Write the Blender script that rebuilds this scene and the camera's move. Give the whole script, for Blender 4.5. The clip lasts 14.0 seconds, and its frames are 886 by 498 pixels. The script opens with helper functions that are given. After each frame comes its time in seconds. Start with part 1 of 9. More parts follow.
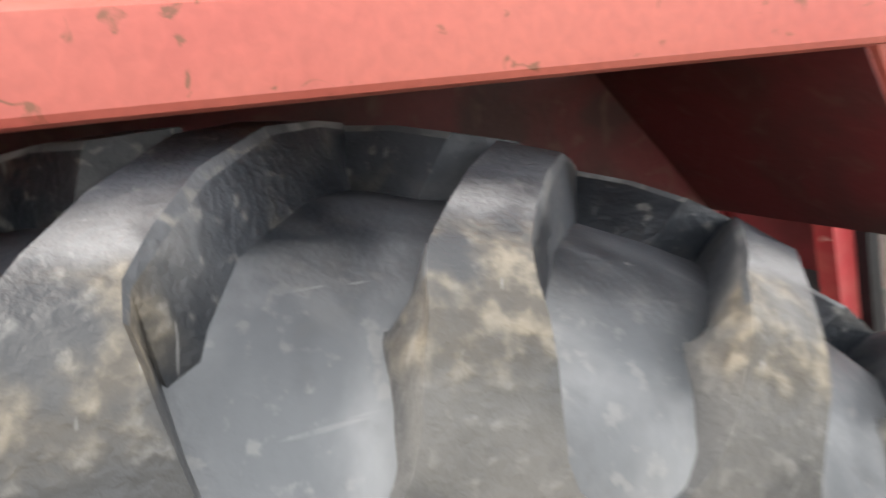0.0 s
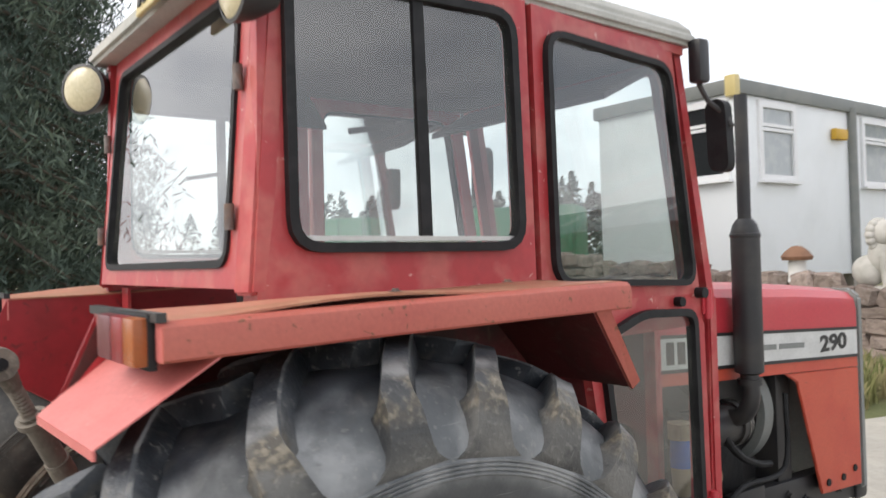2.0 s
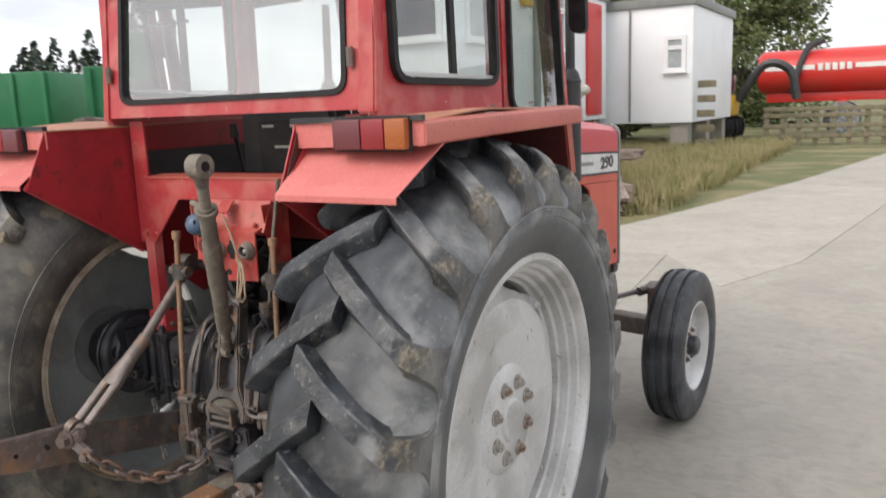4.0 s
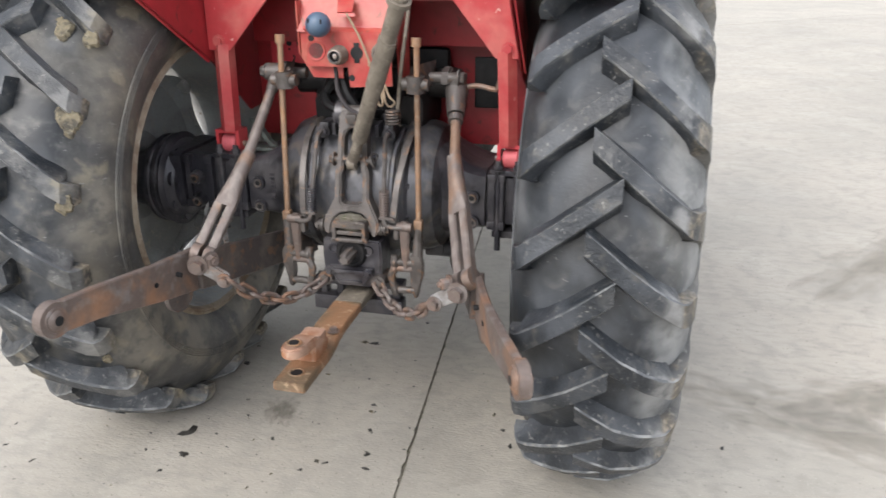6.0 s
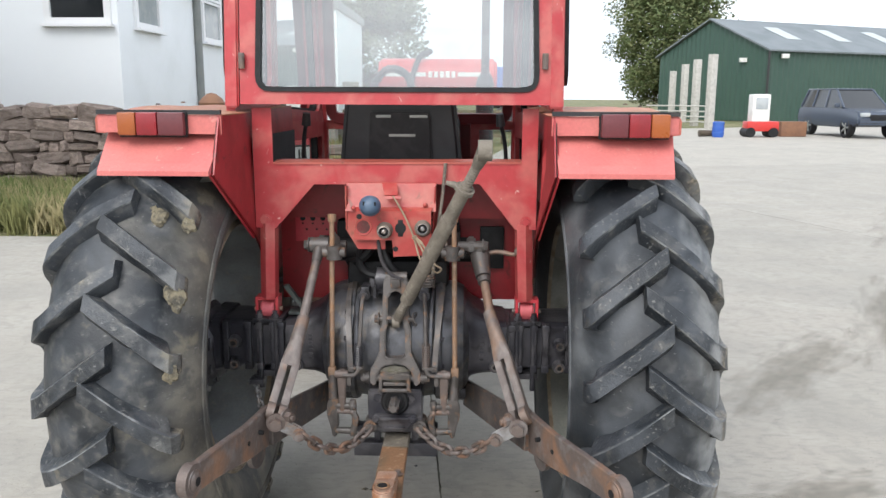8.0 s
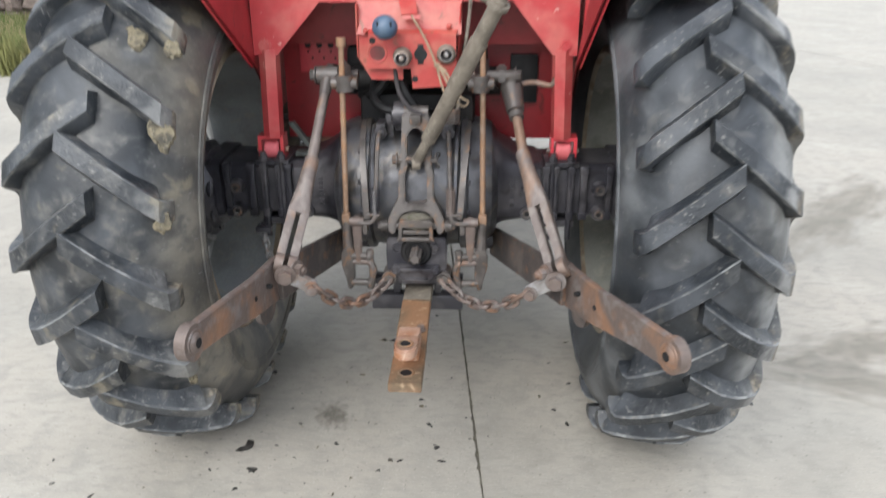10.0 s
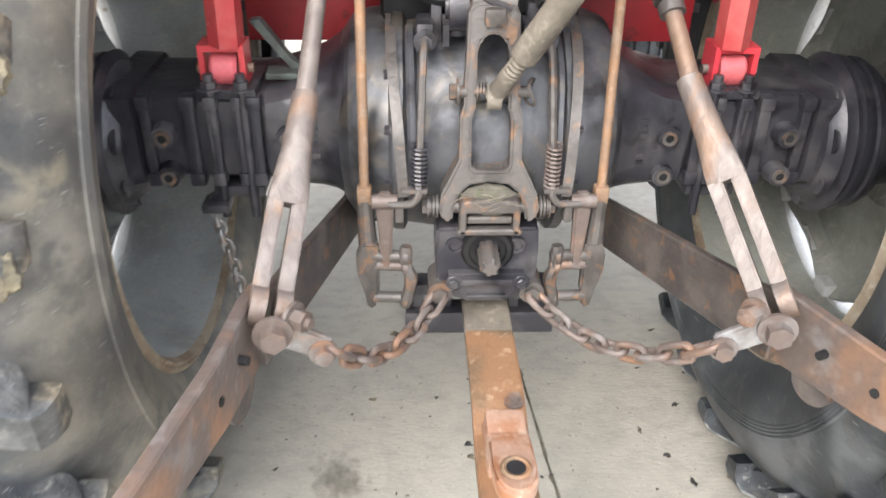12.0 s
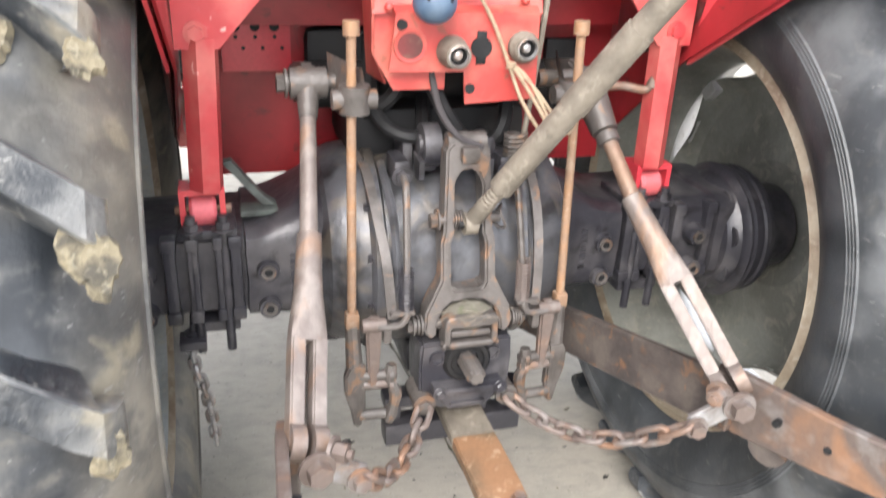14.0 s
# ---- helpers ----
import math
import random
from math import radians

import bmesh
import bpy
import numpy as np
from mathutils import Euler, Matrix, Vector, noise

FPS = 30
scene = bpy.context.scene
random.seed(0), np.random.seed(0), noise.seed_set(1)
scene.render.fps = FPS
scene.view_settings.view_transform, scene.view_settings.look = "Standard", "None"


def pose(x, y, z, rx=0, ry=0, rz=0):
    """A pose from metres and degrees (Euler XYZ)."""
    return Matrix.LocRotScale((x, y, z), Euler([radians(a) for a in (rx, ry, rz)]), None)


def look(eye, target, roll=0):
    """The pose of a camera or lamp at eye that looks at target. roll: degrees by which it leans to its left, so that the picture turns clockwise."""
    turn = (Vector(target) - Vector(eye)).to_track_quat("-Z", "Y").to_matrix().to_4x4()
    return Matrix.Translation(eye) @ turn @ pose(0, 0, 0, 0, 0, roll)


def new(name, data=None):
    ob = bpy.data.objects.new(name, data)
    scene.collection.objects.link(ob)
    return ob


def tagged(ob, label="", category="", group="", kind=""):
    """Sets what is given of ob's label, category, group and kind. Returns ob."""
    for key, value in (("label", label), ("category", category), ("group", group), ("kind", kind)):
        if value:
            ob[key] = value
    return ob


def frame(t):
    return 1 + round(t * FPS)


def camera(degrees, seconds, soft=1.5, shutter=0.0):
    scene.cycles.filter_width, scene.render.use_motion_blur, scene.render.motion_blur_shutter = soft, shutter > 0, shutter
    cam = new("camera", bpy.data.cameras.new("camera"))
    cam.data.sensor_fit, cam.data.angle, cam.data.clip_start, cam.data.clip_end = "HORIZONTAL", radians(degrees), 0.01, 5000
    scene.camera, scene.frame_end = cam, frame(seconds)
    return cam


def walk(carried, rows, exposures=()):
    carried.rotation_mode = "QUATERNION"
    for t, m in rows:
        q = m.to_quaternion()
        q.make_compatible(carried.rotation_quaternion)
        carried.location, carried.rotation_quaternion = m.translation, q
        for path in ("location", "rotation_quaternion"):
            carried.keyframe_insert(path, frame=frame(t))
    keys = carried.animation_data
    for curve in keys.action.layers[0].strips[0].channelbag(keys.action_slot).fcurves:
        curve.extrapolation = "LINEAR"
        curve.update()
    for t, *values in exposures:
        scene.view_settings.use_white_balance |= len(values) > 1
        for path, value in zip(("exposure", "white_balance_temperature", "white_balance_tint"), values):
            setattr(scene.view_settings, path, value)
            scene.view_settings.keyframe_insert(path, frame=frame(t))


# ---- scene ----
cam = camera(58.9, 14.0, 1.5, 0.3)
PATH = [
    (0, (1.255, -0.093, 1.535), (-0.56, 0.65, 1.143), -4.9),
    (0.2, (1.279, -0.124, 1.534), (-0.409, 0.862, 1.113), -3.1),
    (0.5, (1.36, -0.171, 1.548), (-0.235, 0.964, 1.138), -2.4),
    (1, (1.569, -0.304, 1.594), (-0.026, 0.827, 1.171), -0.7),
    (1.5, (1.795, -0.489, 1.63), (0.106, 0.563, 1.431), -0.6),
    (2, (1.93, -0.77, 1.66), (0.328, 0.427, 1.682), -1.7),
    (2.2, (1.971, -0.907, 1.668), (0.427, 0.364, 1.688), -1.0),
    (4.3, (1.653, -1.966, 1.578), (0.767, -0.239, 1.097), -1.6),
    (4.5, (1.541, -1.98, 1.524), (0.75, -0.239, 0.939), -0.7),
    (5, (1.302, -2.056, 1.471), (0.751, -0.278, 0.738), 1.2),
    (5.5, (1.042, -2.24, 1.493), (0.58, -0.445, 0.74), 0.1),
    (6, (0.793, -2.364, 1.506), (0.353, -0.556, 0.772), -0.2),
    (6.5, (0.538, -2.417, 1.531), (0.159, -0.583, 0.831), -0.9),
    (7, (0.374, -2.596, 1.563), (0.128, -0.714, 0.934), -0.7),
    (7.5, (0.262, -2.764, 1.621), (0.188, -0.822, 1.147), 0.6),
    (7.7, (0.246, -2.788, 1.638), (0.192, -0.826, 1.258), 0.3),
    (9.8, (0.213, -2.624, 1.578), (0.144, -0.733, 0.929), -0.5),
    (10, (0.186, -2.505, 1.545), (0.105, -0.656, 0.786), -0.2),
    (10.5, (0.141, -2.251, 1.46), (0.02, -0.491, 0.518), -0.4),
    (11, (0.013, -1.998, 1.399), (-0.051, -0.276, 0.385), 0.2),
    (11.5, (-0.068, -1.752, 1.354), (-0.06, -0.043, 0.316), 0.5),
    (12, (-0.125, -1.488, 1.354), (-0.047, 0.22, 0.316), 1.0),
    (12.5, (-0.154, -1.382, 1.401), (0.189, 0.333, 0.43), 2.1),
    (13, (-0.256, -1.429, 1.484), (0.242, 0.323, 0.658), 2.2),
    (13.5, (-0.349, -1.473, 1.524), (0.18, 0.326, 0.828), 2.4),
    (14, (-0.421, -1.511, 1.46), (0.11, 0.223, 0.616), 2.8),
]
walk(cam, [(t, look(e, a, r)) for t, e, a, r in PATH],
     [(0.0, 1.34, 6800, 11), (0.5, 1.12, 6750, 11), (1.0, 0.84, 6700, 11), (1.5, 0.72, 6650, 11), (2.0, 0.24, 6600, 11), (2.2, 0.24, 6600, 11), (4.3, 0.15, 6700, 12), (4.6, 0.58, 6750, 12), (5.5, 0.66, 6500, 12), (6.5, 0.66, 6300, 10), (7.0, 0.56, 6200, 9), (7.7, 0.40, 6200, 9), (9.8, 0.62, 6200, 9), (10.5, 0.80, 6200, 9),
      (11.5, 1.14, 6250, 9), (12.5, 1.68, 6500, 10), (13.5, 1.50, 6450, 10), (14.0, 1.60, 6450, 11)])

# ---- light ----
world = bpy.data.worlds.new("sky_world")
scene.world = world
world.use_nodes = True
wn = world.node_tree.nodes
wl = world.node_tree.links
sky = wn.new("ShaderNodeTexSky")
sky.sky_type = "NISHITA"
sky.sun_disc = False
sky.sun_elevation, sky.sun_rotation = radians(41), radians(204)
sky.air_density, sky.dust_density, sky.ozone_density = 1.0, 4.0, 1.0
tc = wn.new("ShaderNodeTexCoord")
cloud = wn.new("ShaderNodeTexNoise")
cloud.inputs["Scale"].default_value = 2.2
cloud.inputs["Detail"].default_value = 5
squash = wn.new("ShaderNodeMapping")
squash.inputs["Scale"].default_value = (1, 1, 3.0)
wl.new(tc.outputs["Generated"], squash.inputs["Vector"])
wl.new(squash.outputs["Vector"], cloud.inputs["Vector"])
ramp = wn.new("ShaderNodeValToRGB")
ramp.color_ramp.elements[0].position, ramp.color_ramp.elements[0].color = 0.34, (4.0, 4.3, 4.8, 1)
ramp.color_ramp.elements[1].position, ramp.color_ramp.elements[1].color = 0.7, (8.6, 8.7, 8.9, 1)
wl.new(cloud.outputs["Fac"], ramp.inputs["Fac"])
mixc = wn.new("ShaderNodeMixRGB")
mixc.inputs["Fac"].default_value = 0.88
wl.new(sky.outputs["Color"], mixc.inputs["Color1"])
wl.new(ramp.outputs["Color"], mixc.inputs["Color2"])
wl.new(mixc.outputs["Color"], wn["Background"].inputs["Color"])
# the thin overcast is a little brighter towards the horizon than overhead
sep = wn.new("ShaderNodeSeparateXYZ")
wl.new(tc.outputs["Generated"], sep.inputs[0])
lift = wn.new("ShaderNodeMapRange")
lift.inputs["From Min"].default_value, lift.inputs["From Max"].default_value = 0.15, 1.0
lift.inputs["To Min"].default_value, lift.inputs["To Max"].default_value = 0.205, 0.175
wl.new(sep.outputs["Z"], lift.inputs["Value"])
wl.new(lift.outputs["Result"], wn["Background"].inputs["Strength"])

sun = new("sun", bpy.data.lights.new("sun", "SUN"))
sun.data.energy, sun.data.angle, sun.data.color = 1.9, radians(35), (1.0, 0.96, 0.9)
sun.matrix_world = look((-3.5, -8, 7.5), (0, 0, 0))


# ---- materials ----
def mat(name, base, rough=0.6, metal=0.0, second=None, scale=8.0, amount=0.6, third=None, tscale=40.0, tamount=0.35,
        bump=0.15, bscale=120.0, coord="Object", rrand=0.1, vary=0.0, spec=0.5, stretch=(1, 1, 1), edge=(0.45, 0.62), tedge=(0.55, 0.7)):
    """A painted, rusty or stony surface: base colour, patches of a second colour, specks of a third, fine bump."""
    m = bpy.data.materials.new(name)
    m.use_nodes = True
    n, l = m.node_tree.nodes, m.node_tree.links
    b = n["Principled BSDF"]
    b.inputs["Metallic"].default_value = metal
    b.inputs["Specular IOR Level"].default_value = spec
    co = n.new("ShaderNodeTexCoord")
    mp = n.new("ShaderNodeMapping")
    mp.inputs["Scale"].default_value = stretch
    l.new(co.outputs[coord], mp.inputs["Vector"])
    info = n.new("ShaderNodeObjectInfo")
    off = n.new("ShaderNodeVectorMath")
    off.operation = "SCALE"
    off.inputs[0].default_value = (31, 17, 23)
    l.new(info.outputs["Random"], off.inputs["Scale"])
    add = n.new("ShaderNodeVectorMath")
    l.new(mp.outputs["Vector"], add.inputs[0])
    l.new(off.outputs["Vector"], add.inputs[1])

    def tex(s, detail=6.0, distort=0.3):
        t = n.new("ShaderNodeTexNoise")
        t.inputs["Scale"].default_value, t.inputs["Detail"].default_value, t.inputs["Distortion"].default_value = s, detail, distort
        l.new(add.outputs["Vector"], t.inputs["Vector"])
        return t.outputs["Fac"]

    def mask(src, lo, hi, k):
        r = n.new("ShaderNodeMapRange")
        r.inputs["From Min"].default_value, r.inputs["From Max"].default_value, r.inputs["To Max"].default_value = lo, hi, k
        l.new(src, r.inputs["Value"])
        return r.outputs["Result"]

    def mix(fac, a, c):
        x = n.new("ShaderNodeMixRGB")
        l.new(fac, x.inputs["Fac"])
        if isinstance(a, tuple):
            x.inputs["Color1"].default_value = (*a, 1)
        else:
            l.new(a, x.inputs["Color1"])
        x.inputs["Color2"].default_value = (*c, 1)
        return x.outputs["Color"]

    big = tex(scale)
    col = mix(mask(big, edge[0], edge[1], amount if second else 0.0), base, second or base)
    fine = tex(tscale, 8.0, 0.8)
    if third:
        col = mix(mask(fine, tedge[0], tedge[1], tamount), col, third)
    grain = tex(bscale, 4.0)
    hsv = n.new("ShaderNodeHueSaturation")
    l.new(col, hsv.inputs["Color"])
    val = n.new("ShaderNodeMath")
    val.operation = "MULTIPLY_ADD"
    l.new(mask(grain, 0.2, 0.8, 1.0), val.inputs[0])
    val.inputs[1].default_value, val.inputs[2].default_value = 0.22, 0.89
    last = val.outputs[0]
    if vary:
        v2 = n.new("ShaderNodeMath")
        v2.operation = "MULTIPLY_ADD"
        l.new(info.outputs["Random"], v2.inputs[0])
        v2.inputs[1].default_value = vary
        l.new(last, v2.inputs[2])
        v3 = n.new("ShaderNodeMath")
        v3.operation = "SUBTRACT"
        l.new(v2.outputs[0], v3.inputs[0])
        v3.inputs[1].default_value = vary / 2
        last = v3.outputs[0]
    l.new(last, hsv.inputs["Value"])
    l.new(hsv.outputs["Color"], b.inputs["Base Color"])
    r = n.new("ShaderNodeMath")
    r.operation = "MULTIPLY_ADD"
    l.new(big, r.inputs[0])
    r.inputs[1].default_value, r.inputs[2].default_value = rrand * 2, rough - rrand
    l.new(r.outputs[0], b.inputs["Roughness"])
    if bump:
        bp = n.new("ShaderNodeBump")
        bp.inputs["Strength"].default_value, bp.inputs["Distance"].default_value = bump, 0.004
        l.new(grain, bp.inputs["Height"])
        l.new(bp.outputs["Normal"], b.inputs["Normal"])
    return m


def glass(name, tint=(0.9, 0.95, 0.93), rough=0.0, dirt=0.12, ior=2.2):
    m = bpy.data.materials.new(name)
    m.use_nodes = True
    n, l = m.node_tree.nodes, m.node_tree.links
    n.remove(n["Principled BSDF"])
    tr, gl, df = n.new("ShaderNodeBsdfTransparent"), n.new("ShaderNodeBsdfGlossy"), n.new("ShaderNodeBsdfDiffuse")
    tr.inputs["Color"].default_value = (*tint, 1)
    gl.inputs["Roughness"].default_value = rough
    df.inputs["Color"].default_value = (0.55, 0.55, 0.5, 1)
    fr = n.new("ShaderNodeFresnel")
    fr.inputs["IOR"].default_value = ior
    m1, m2 = n.new("ShaderNodeMixShader"), n.new("ShaderNodeMixShader")
    co, t = n.new("ShaderNodeTexCoord"), n.new("ShaderNodeTexNoise")
    t.inputs["Scale"].default_value, t.inputs["Detail"].default_value = 5, 6
    l.new(co.outputs["Object"], t.inputs["Vector"])
    k = n.new("ShaderNodeMapRange")
    k.inputs["From Min"].default_value, k.inputs["From Max"].default_value, k.inputs["To Max"].default_value = 0.3, 0.75, dirt
    l.new(t.outputs["Fac"], k.inputs["Value"])
    l.new(k.outputs["Result"], m1.inputs["Fac"])
    l.new(tr.outputs["BSDF"], m1.inputs[1])
    l.new(df.outputs["BSDF"], m1.inputs[2])
    l.new(fr.outputs["Fac"], m2.inputs["Fac"])
    l.new(m1.outputs["Shader"], m2.inputs[1])
    l.new(gl.outputs["BSDF"], m2.inputs[2])
    l.new(m2.outputs["Shader"], n["Material Output"].inputs["Surface"])
    return m


M = dict(
    red_paint=mat("faded_red_paint", (0.40, 0.040, 0.045), 0.40, second=(0.46, 0.118, 0.102), scale=9.0, amount=0.85, third=(0.64, 0.42, 0.37), tscale=34, tamount=0.75, tedge=(0.68, 0.72), bump=0.12, bscale=40),
    orange_paint=mat("sun_bleached_red_paint", (0.43, 0.110, 0.078), 0.45, second=(0.38, 0.075, 0.058), scale=4.0, third=(0.15, 0.065, 0.030), tscale=48, tamount=0.85, tedge=(0.645, 0.69), bump=0.05),
    panel_red=mat("orange_red_panel_paint", (0.52, 0.080, 0.042), 0.42, second=(0.47, 0.060, 0.036), scale=4, amount=0.7, third=(0.18, 0.06, 0.035), tscale=36, tamount=0.6, tedge=(0.66, 0.72), bump=0.05),
    bonnet_paint=mat("glossy_red_paint", (0.50, 0.04, 0.055), 0.32, second=(0.54, 0.08, 0.08), scale=2.0, bump=0.02),
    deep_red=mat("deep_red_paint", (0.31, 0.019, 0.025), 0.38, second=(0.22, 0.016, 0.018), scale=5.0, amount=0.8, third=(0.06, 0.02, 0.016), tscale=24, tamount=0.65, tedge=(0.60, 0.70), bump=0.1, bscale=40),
    lug_edge=mat("scraped_lug_edge", (0.075, 0.080, 0.085), 0.5, second=(0.26, 0.265, 0.26), scale=16.0, amount=0.85, third=(0.30, 0.28, 0.24), tscale=50, tamount=0.5, bump=0.5, bscale=90, edge=(0.46, 0.62)),
    pink_paint=mat("chalky_pink_red_paint", (0.56, 0.165, 0.145), 0.5, second=(0.50, 0.11, 0.105), scale=3.0, third=(0.60, 0.30, 0.26), tscale=40, tamount=0.5, tedge=(0.64, 0.72), bump=0.05),
    joint_dirt=mat("gritty_joint_dirt", (0.105, 0.095, 0.075), 0.95, second=(0.19, 0.175, 0.14), scale=25, amount=0.9, third=(0.06, 0.07, 0.03), tscale=60, tamount=0.6, bump=0.8, bscale=120),
    muddy_red=mat("mud_flecked_shade_red", (0.12, 0.018, 0.018), 0.6, second=(0.05, 0.022, 0.018), scale=7, amount=0.85, third=(0.16, 0.10, 0.07), tscale=30, tamount=0.35, bump=0.2),
    nut_steel=mat("dull_nut_steel", (0.40, 0.38, 0.35), 0.5, 0.4, second=(0.20, 0.11, 0.06), scale=40, amount=0.8, bump=0.2),
    rim_silver=mat("silver_wheel_paint", (0.56, 0.56, 0.555), 0.38, 0.3, second=(0.36, 0.352, 0.335), scale=5, amount=0.8, third=(0.20, 0.14, 0.085), tscale=30, tamount=0.7, tedge=(0.645, 0.72), bump=0.04),
    oily=mat("oily_cast_iron", (0.034, 0.033, 0.040), 0.34, 0.2, second=(0.100, 0.094, 0.098), scale=10, amount=0.8, third=(0.010, 0.009, 0.010), tscale=18, tamount=0.8, bump=0.7, bscale=34, edge=(0.46, 0.66)),
    casing_grey=mat("blue_grey_casting", (0.095, 0.096, 0.105), 0.36, 0.3, second=(0.020, 0.018, 0.019), scale=11, amount=0.95, third=(0.20, 0.165, 0.125), tscale=17, tamount=0.4, tedge=(0.52, 0.66), bump=0.5, bscale=40, edge=(0.46, 0.64)),
    forged_steel=mat("scuffed_forged_steel", (0.155, 0.128, 0.116), 0.50, 0.25, second=(0.225, 0.195, 0.178), scale=22, amount=0.8, third=(0.29, 0.155, 0.08), tscale=13, tamount=0.5, tedge=(0.52, 0.68), bump=0.55, bscale=80, edge=(0.50, 0.64), stretch=(1, 1, 0.5)),
    grey_iron=mat("worn_grey_iron", (0.108, 0.096, 0.089), 0.46, 0.2, second=(0.048, 0.041, 0.037), scale=14, amount=0.75, third=(0.27, 0.14, 0.07), tscale=30, tamount=0.55, tedge=(0.56, 0.67), bump=0.45, bscale=80, edge=(0.48, 0.62)),
    scraped_steel=mat("scraped_bare_steel", (0.34, 0.335, 0.335), 0.38, 0.5, second=(0.16, 0.13, 0.115), scale=22, amount=0.8, third=(0.30, 0.16, 0.08), tscale=40, tamount=0.5, bump=0.4, bscale=90),
    rusty_lip=mat("tan_rusty_rim_lip", (0.30, 0.25, 0.185), 0.55, second=(0.17, 0.115, 0.075), scale=12, amount=0.85, third=(0.42, 0.38, 0.31), tscale=40, tamount=0.5, bump=0.3),
    dark_wheel_inside=mat("dark_grey_wheel_inside", (0.235, 0.238, 0.215), 0.6, second=(0.14, 0.138, 0.12), scale=6, amount=0.85, third=(0.32, 0.30, 0.25), tscale=30, tamount=0.6, bump=0.25),
    pale_wheel_inside=mat("pale_grey_wheel_inside", (0.32, 0.335, 0.335), 0.55, second=(0.21, 0.215, 0.205), scale=5, amount=0.85, third=(0.36, 0.33, 0.27), tscale=30, tamount=0.6, bump=0.25),
    plate_red=mat("chipped_signal_red_paint", (0.37, 0.046, 0.040), 0.42, second=(0.41, 0.115, 0.085), scale=12, amount=0.8, third=(0.16, 0.07, 0.045), tscale=30, tamount=0.7, tedge=(0.62, 0.69), bump=0.15, bscale=50),
    rust=mat("rusty_iron", (0.135, 0.105, 0.092), 0.55, 0.25, second=(0.215, 0.195, 0.185), scale=26, amount=0.7, third=(0.34, 0.17, 0.085), tscale=8, tamount=0.6, tedge=(0.50, 0.68), bump=0.35, bscale=90, edge=(0.52, 0.66)),
    tan_rust=mat("dry_tan_rust", (0.235, 0.150, 0.098), 0.6, 0.15, second=(0.30, 0.165, 0.085), scale=20, amount=0.8, third=(0.34, 0.27, 0.21), tscale=40, tamount=0.6, bump=0.35),
    bright_rust=mat("orange_rust", (0.265, 0.145, 0.078), 0.55, 0.2, second=(0.125, 0.095, 0.062), scale=9, amount=0.85, third=(0.50, 0.36, 0.24), tscale=34, tamount=0.6, tedge=(0.57, 0.68), bump=0.35),
    concrete=None,
    oily_black=mat("soot_black_oily_iron", (0.011, 0.011, 0.012), 0.62, second=(0.026, 0.024, 0.023), scale=9, amount=0.8, bump=0.5, bscale=40, spec=0.25),
    black_rubber=mat("black_seal_rubber", (0.010, 0.010, 0.011), 0.6, second=(0.025, 0.025, 0.026), scale=20, bump=0.1, spec=0.3),
    black_paint=mat("black_paint", (0.02, 0.02, 0.022), 0.45, second=(0.05, 0.045, 0.04), scale=6, bump=0.08),
    white_panel=mat("white_cabin_panel", (0.82, 0.84, 0.85), 0.55, second=(0.74, 0.76, 0.76), scale=0.8, bump=0.03),
    roof_grey=mat("weathered_grey_roof", (0.50, 0.49, 0.45), 0.7, second=(0.36, 0.36, 0.33), scale=4, bump=0.15),
    stone=mat("brown_field_stone", (0.25, 0.195, 0.165), 0.85, second=(0.15, 0.115, 0.095), scale=4, amount=0.9, third=(0.37, 0.34, 0.30), tscale=14, tamount=0.6, bump=0.6, bscale=30, vary=0.7),
    grass=mat("rough_grass", (0.115, 0.125, 0.045), 0.9, second=(0.24, 0.205, 0.105), scale=0.9, amount=0.9, third=(0.05, 0.07, 0.02), tscale=14, tamount=0.6, bump=0.6, bscale=40),
    stay_green=mat("dull_grey_green_paint", (0.075, 0.088, 0.080), 0.55, second=(0.035, 0.038, 0.036), scale=22, amount=0.8, bump=0.3),
    green_shed=mat("dark_green_cladding", (0.035, 0.075, 0.055), 0.5, second=(0.045, 0.085, 0.062), scale=0.5, bump=0.02),
    glass=glass("cab_glass"),
    coated_glass=glass("bronze_coated_glass", ior=3.3),
    amber_lens=mat("amber_plastic", (0.33, 0.09, 0.022), 0.3, second=(0.24, 0.06, 0.02), scale=14, bump=0.1, bscale=200),
    red_lens=mat("red_plastic", (0.25, 0.018, 0.024), 0.3, second=(0.19, 0.018, 0.022), scale=14, bump=0.1, bscale=200),
    dull_red_lens=mat("dull_red_plastic", (0.13, 0.03, 0.035), 0.4, second=(0.10, 0.025, 0.03), scale=12, bump=0.02),
    pink_bush=mat("faded_pink_rubber", (0.62, 0.13, 0.15), 0.55, second=(0.45, 0.09, 0.09), scale=20, bump=0.1),
    dark_rust=mat("dark_rusty_steel", (0.075, 0.063, 0.060), 0.5, 0.3, second=(0.15, 0.125, 0.11), scale=12, amount=0.85, third=(0.28, 0.14, 0.07), tscale=28, tamount=0.55, tedge=(0.56, 0.68), bump=0.3),
    pink_rust=mat("pinkish_rust", (0.40, 0.25, 0.18), 0.55, 0.2, second=(0.30, 0.13, 0.06), scale=18, amount=0.9, third=(0.6, 0.48, 0.38), tscale=40, tamount=0.5, bump=0.35),
    mud_brown=mat("muddy_steel", (0.185, 0.160, 0.128), 0.7, 0.1, second=(0.105, 0.090, 0.072), scale=14, amount=0.85, third=(0.30, 0.265, 0.215), tscale=45, tamount=0.6, bump=0.5),
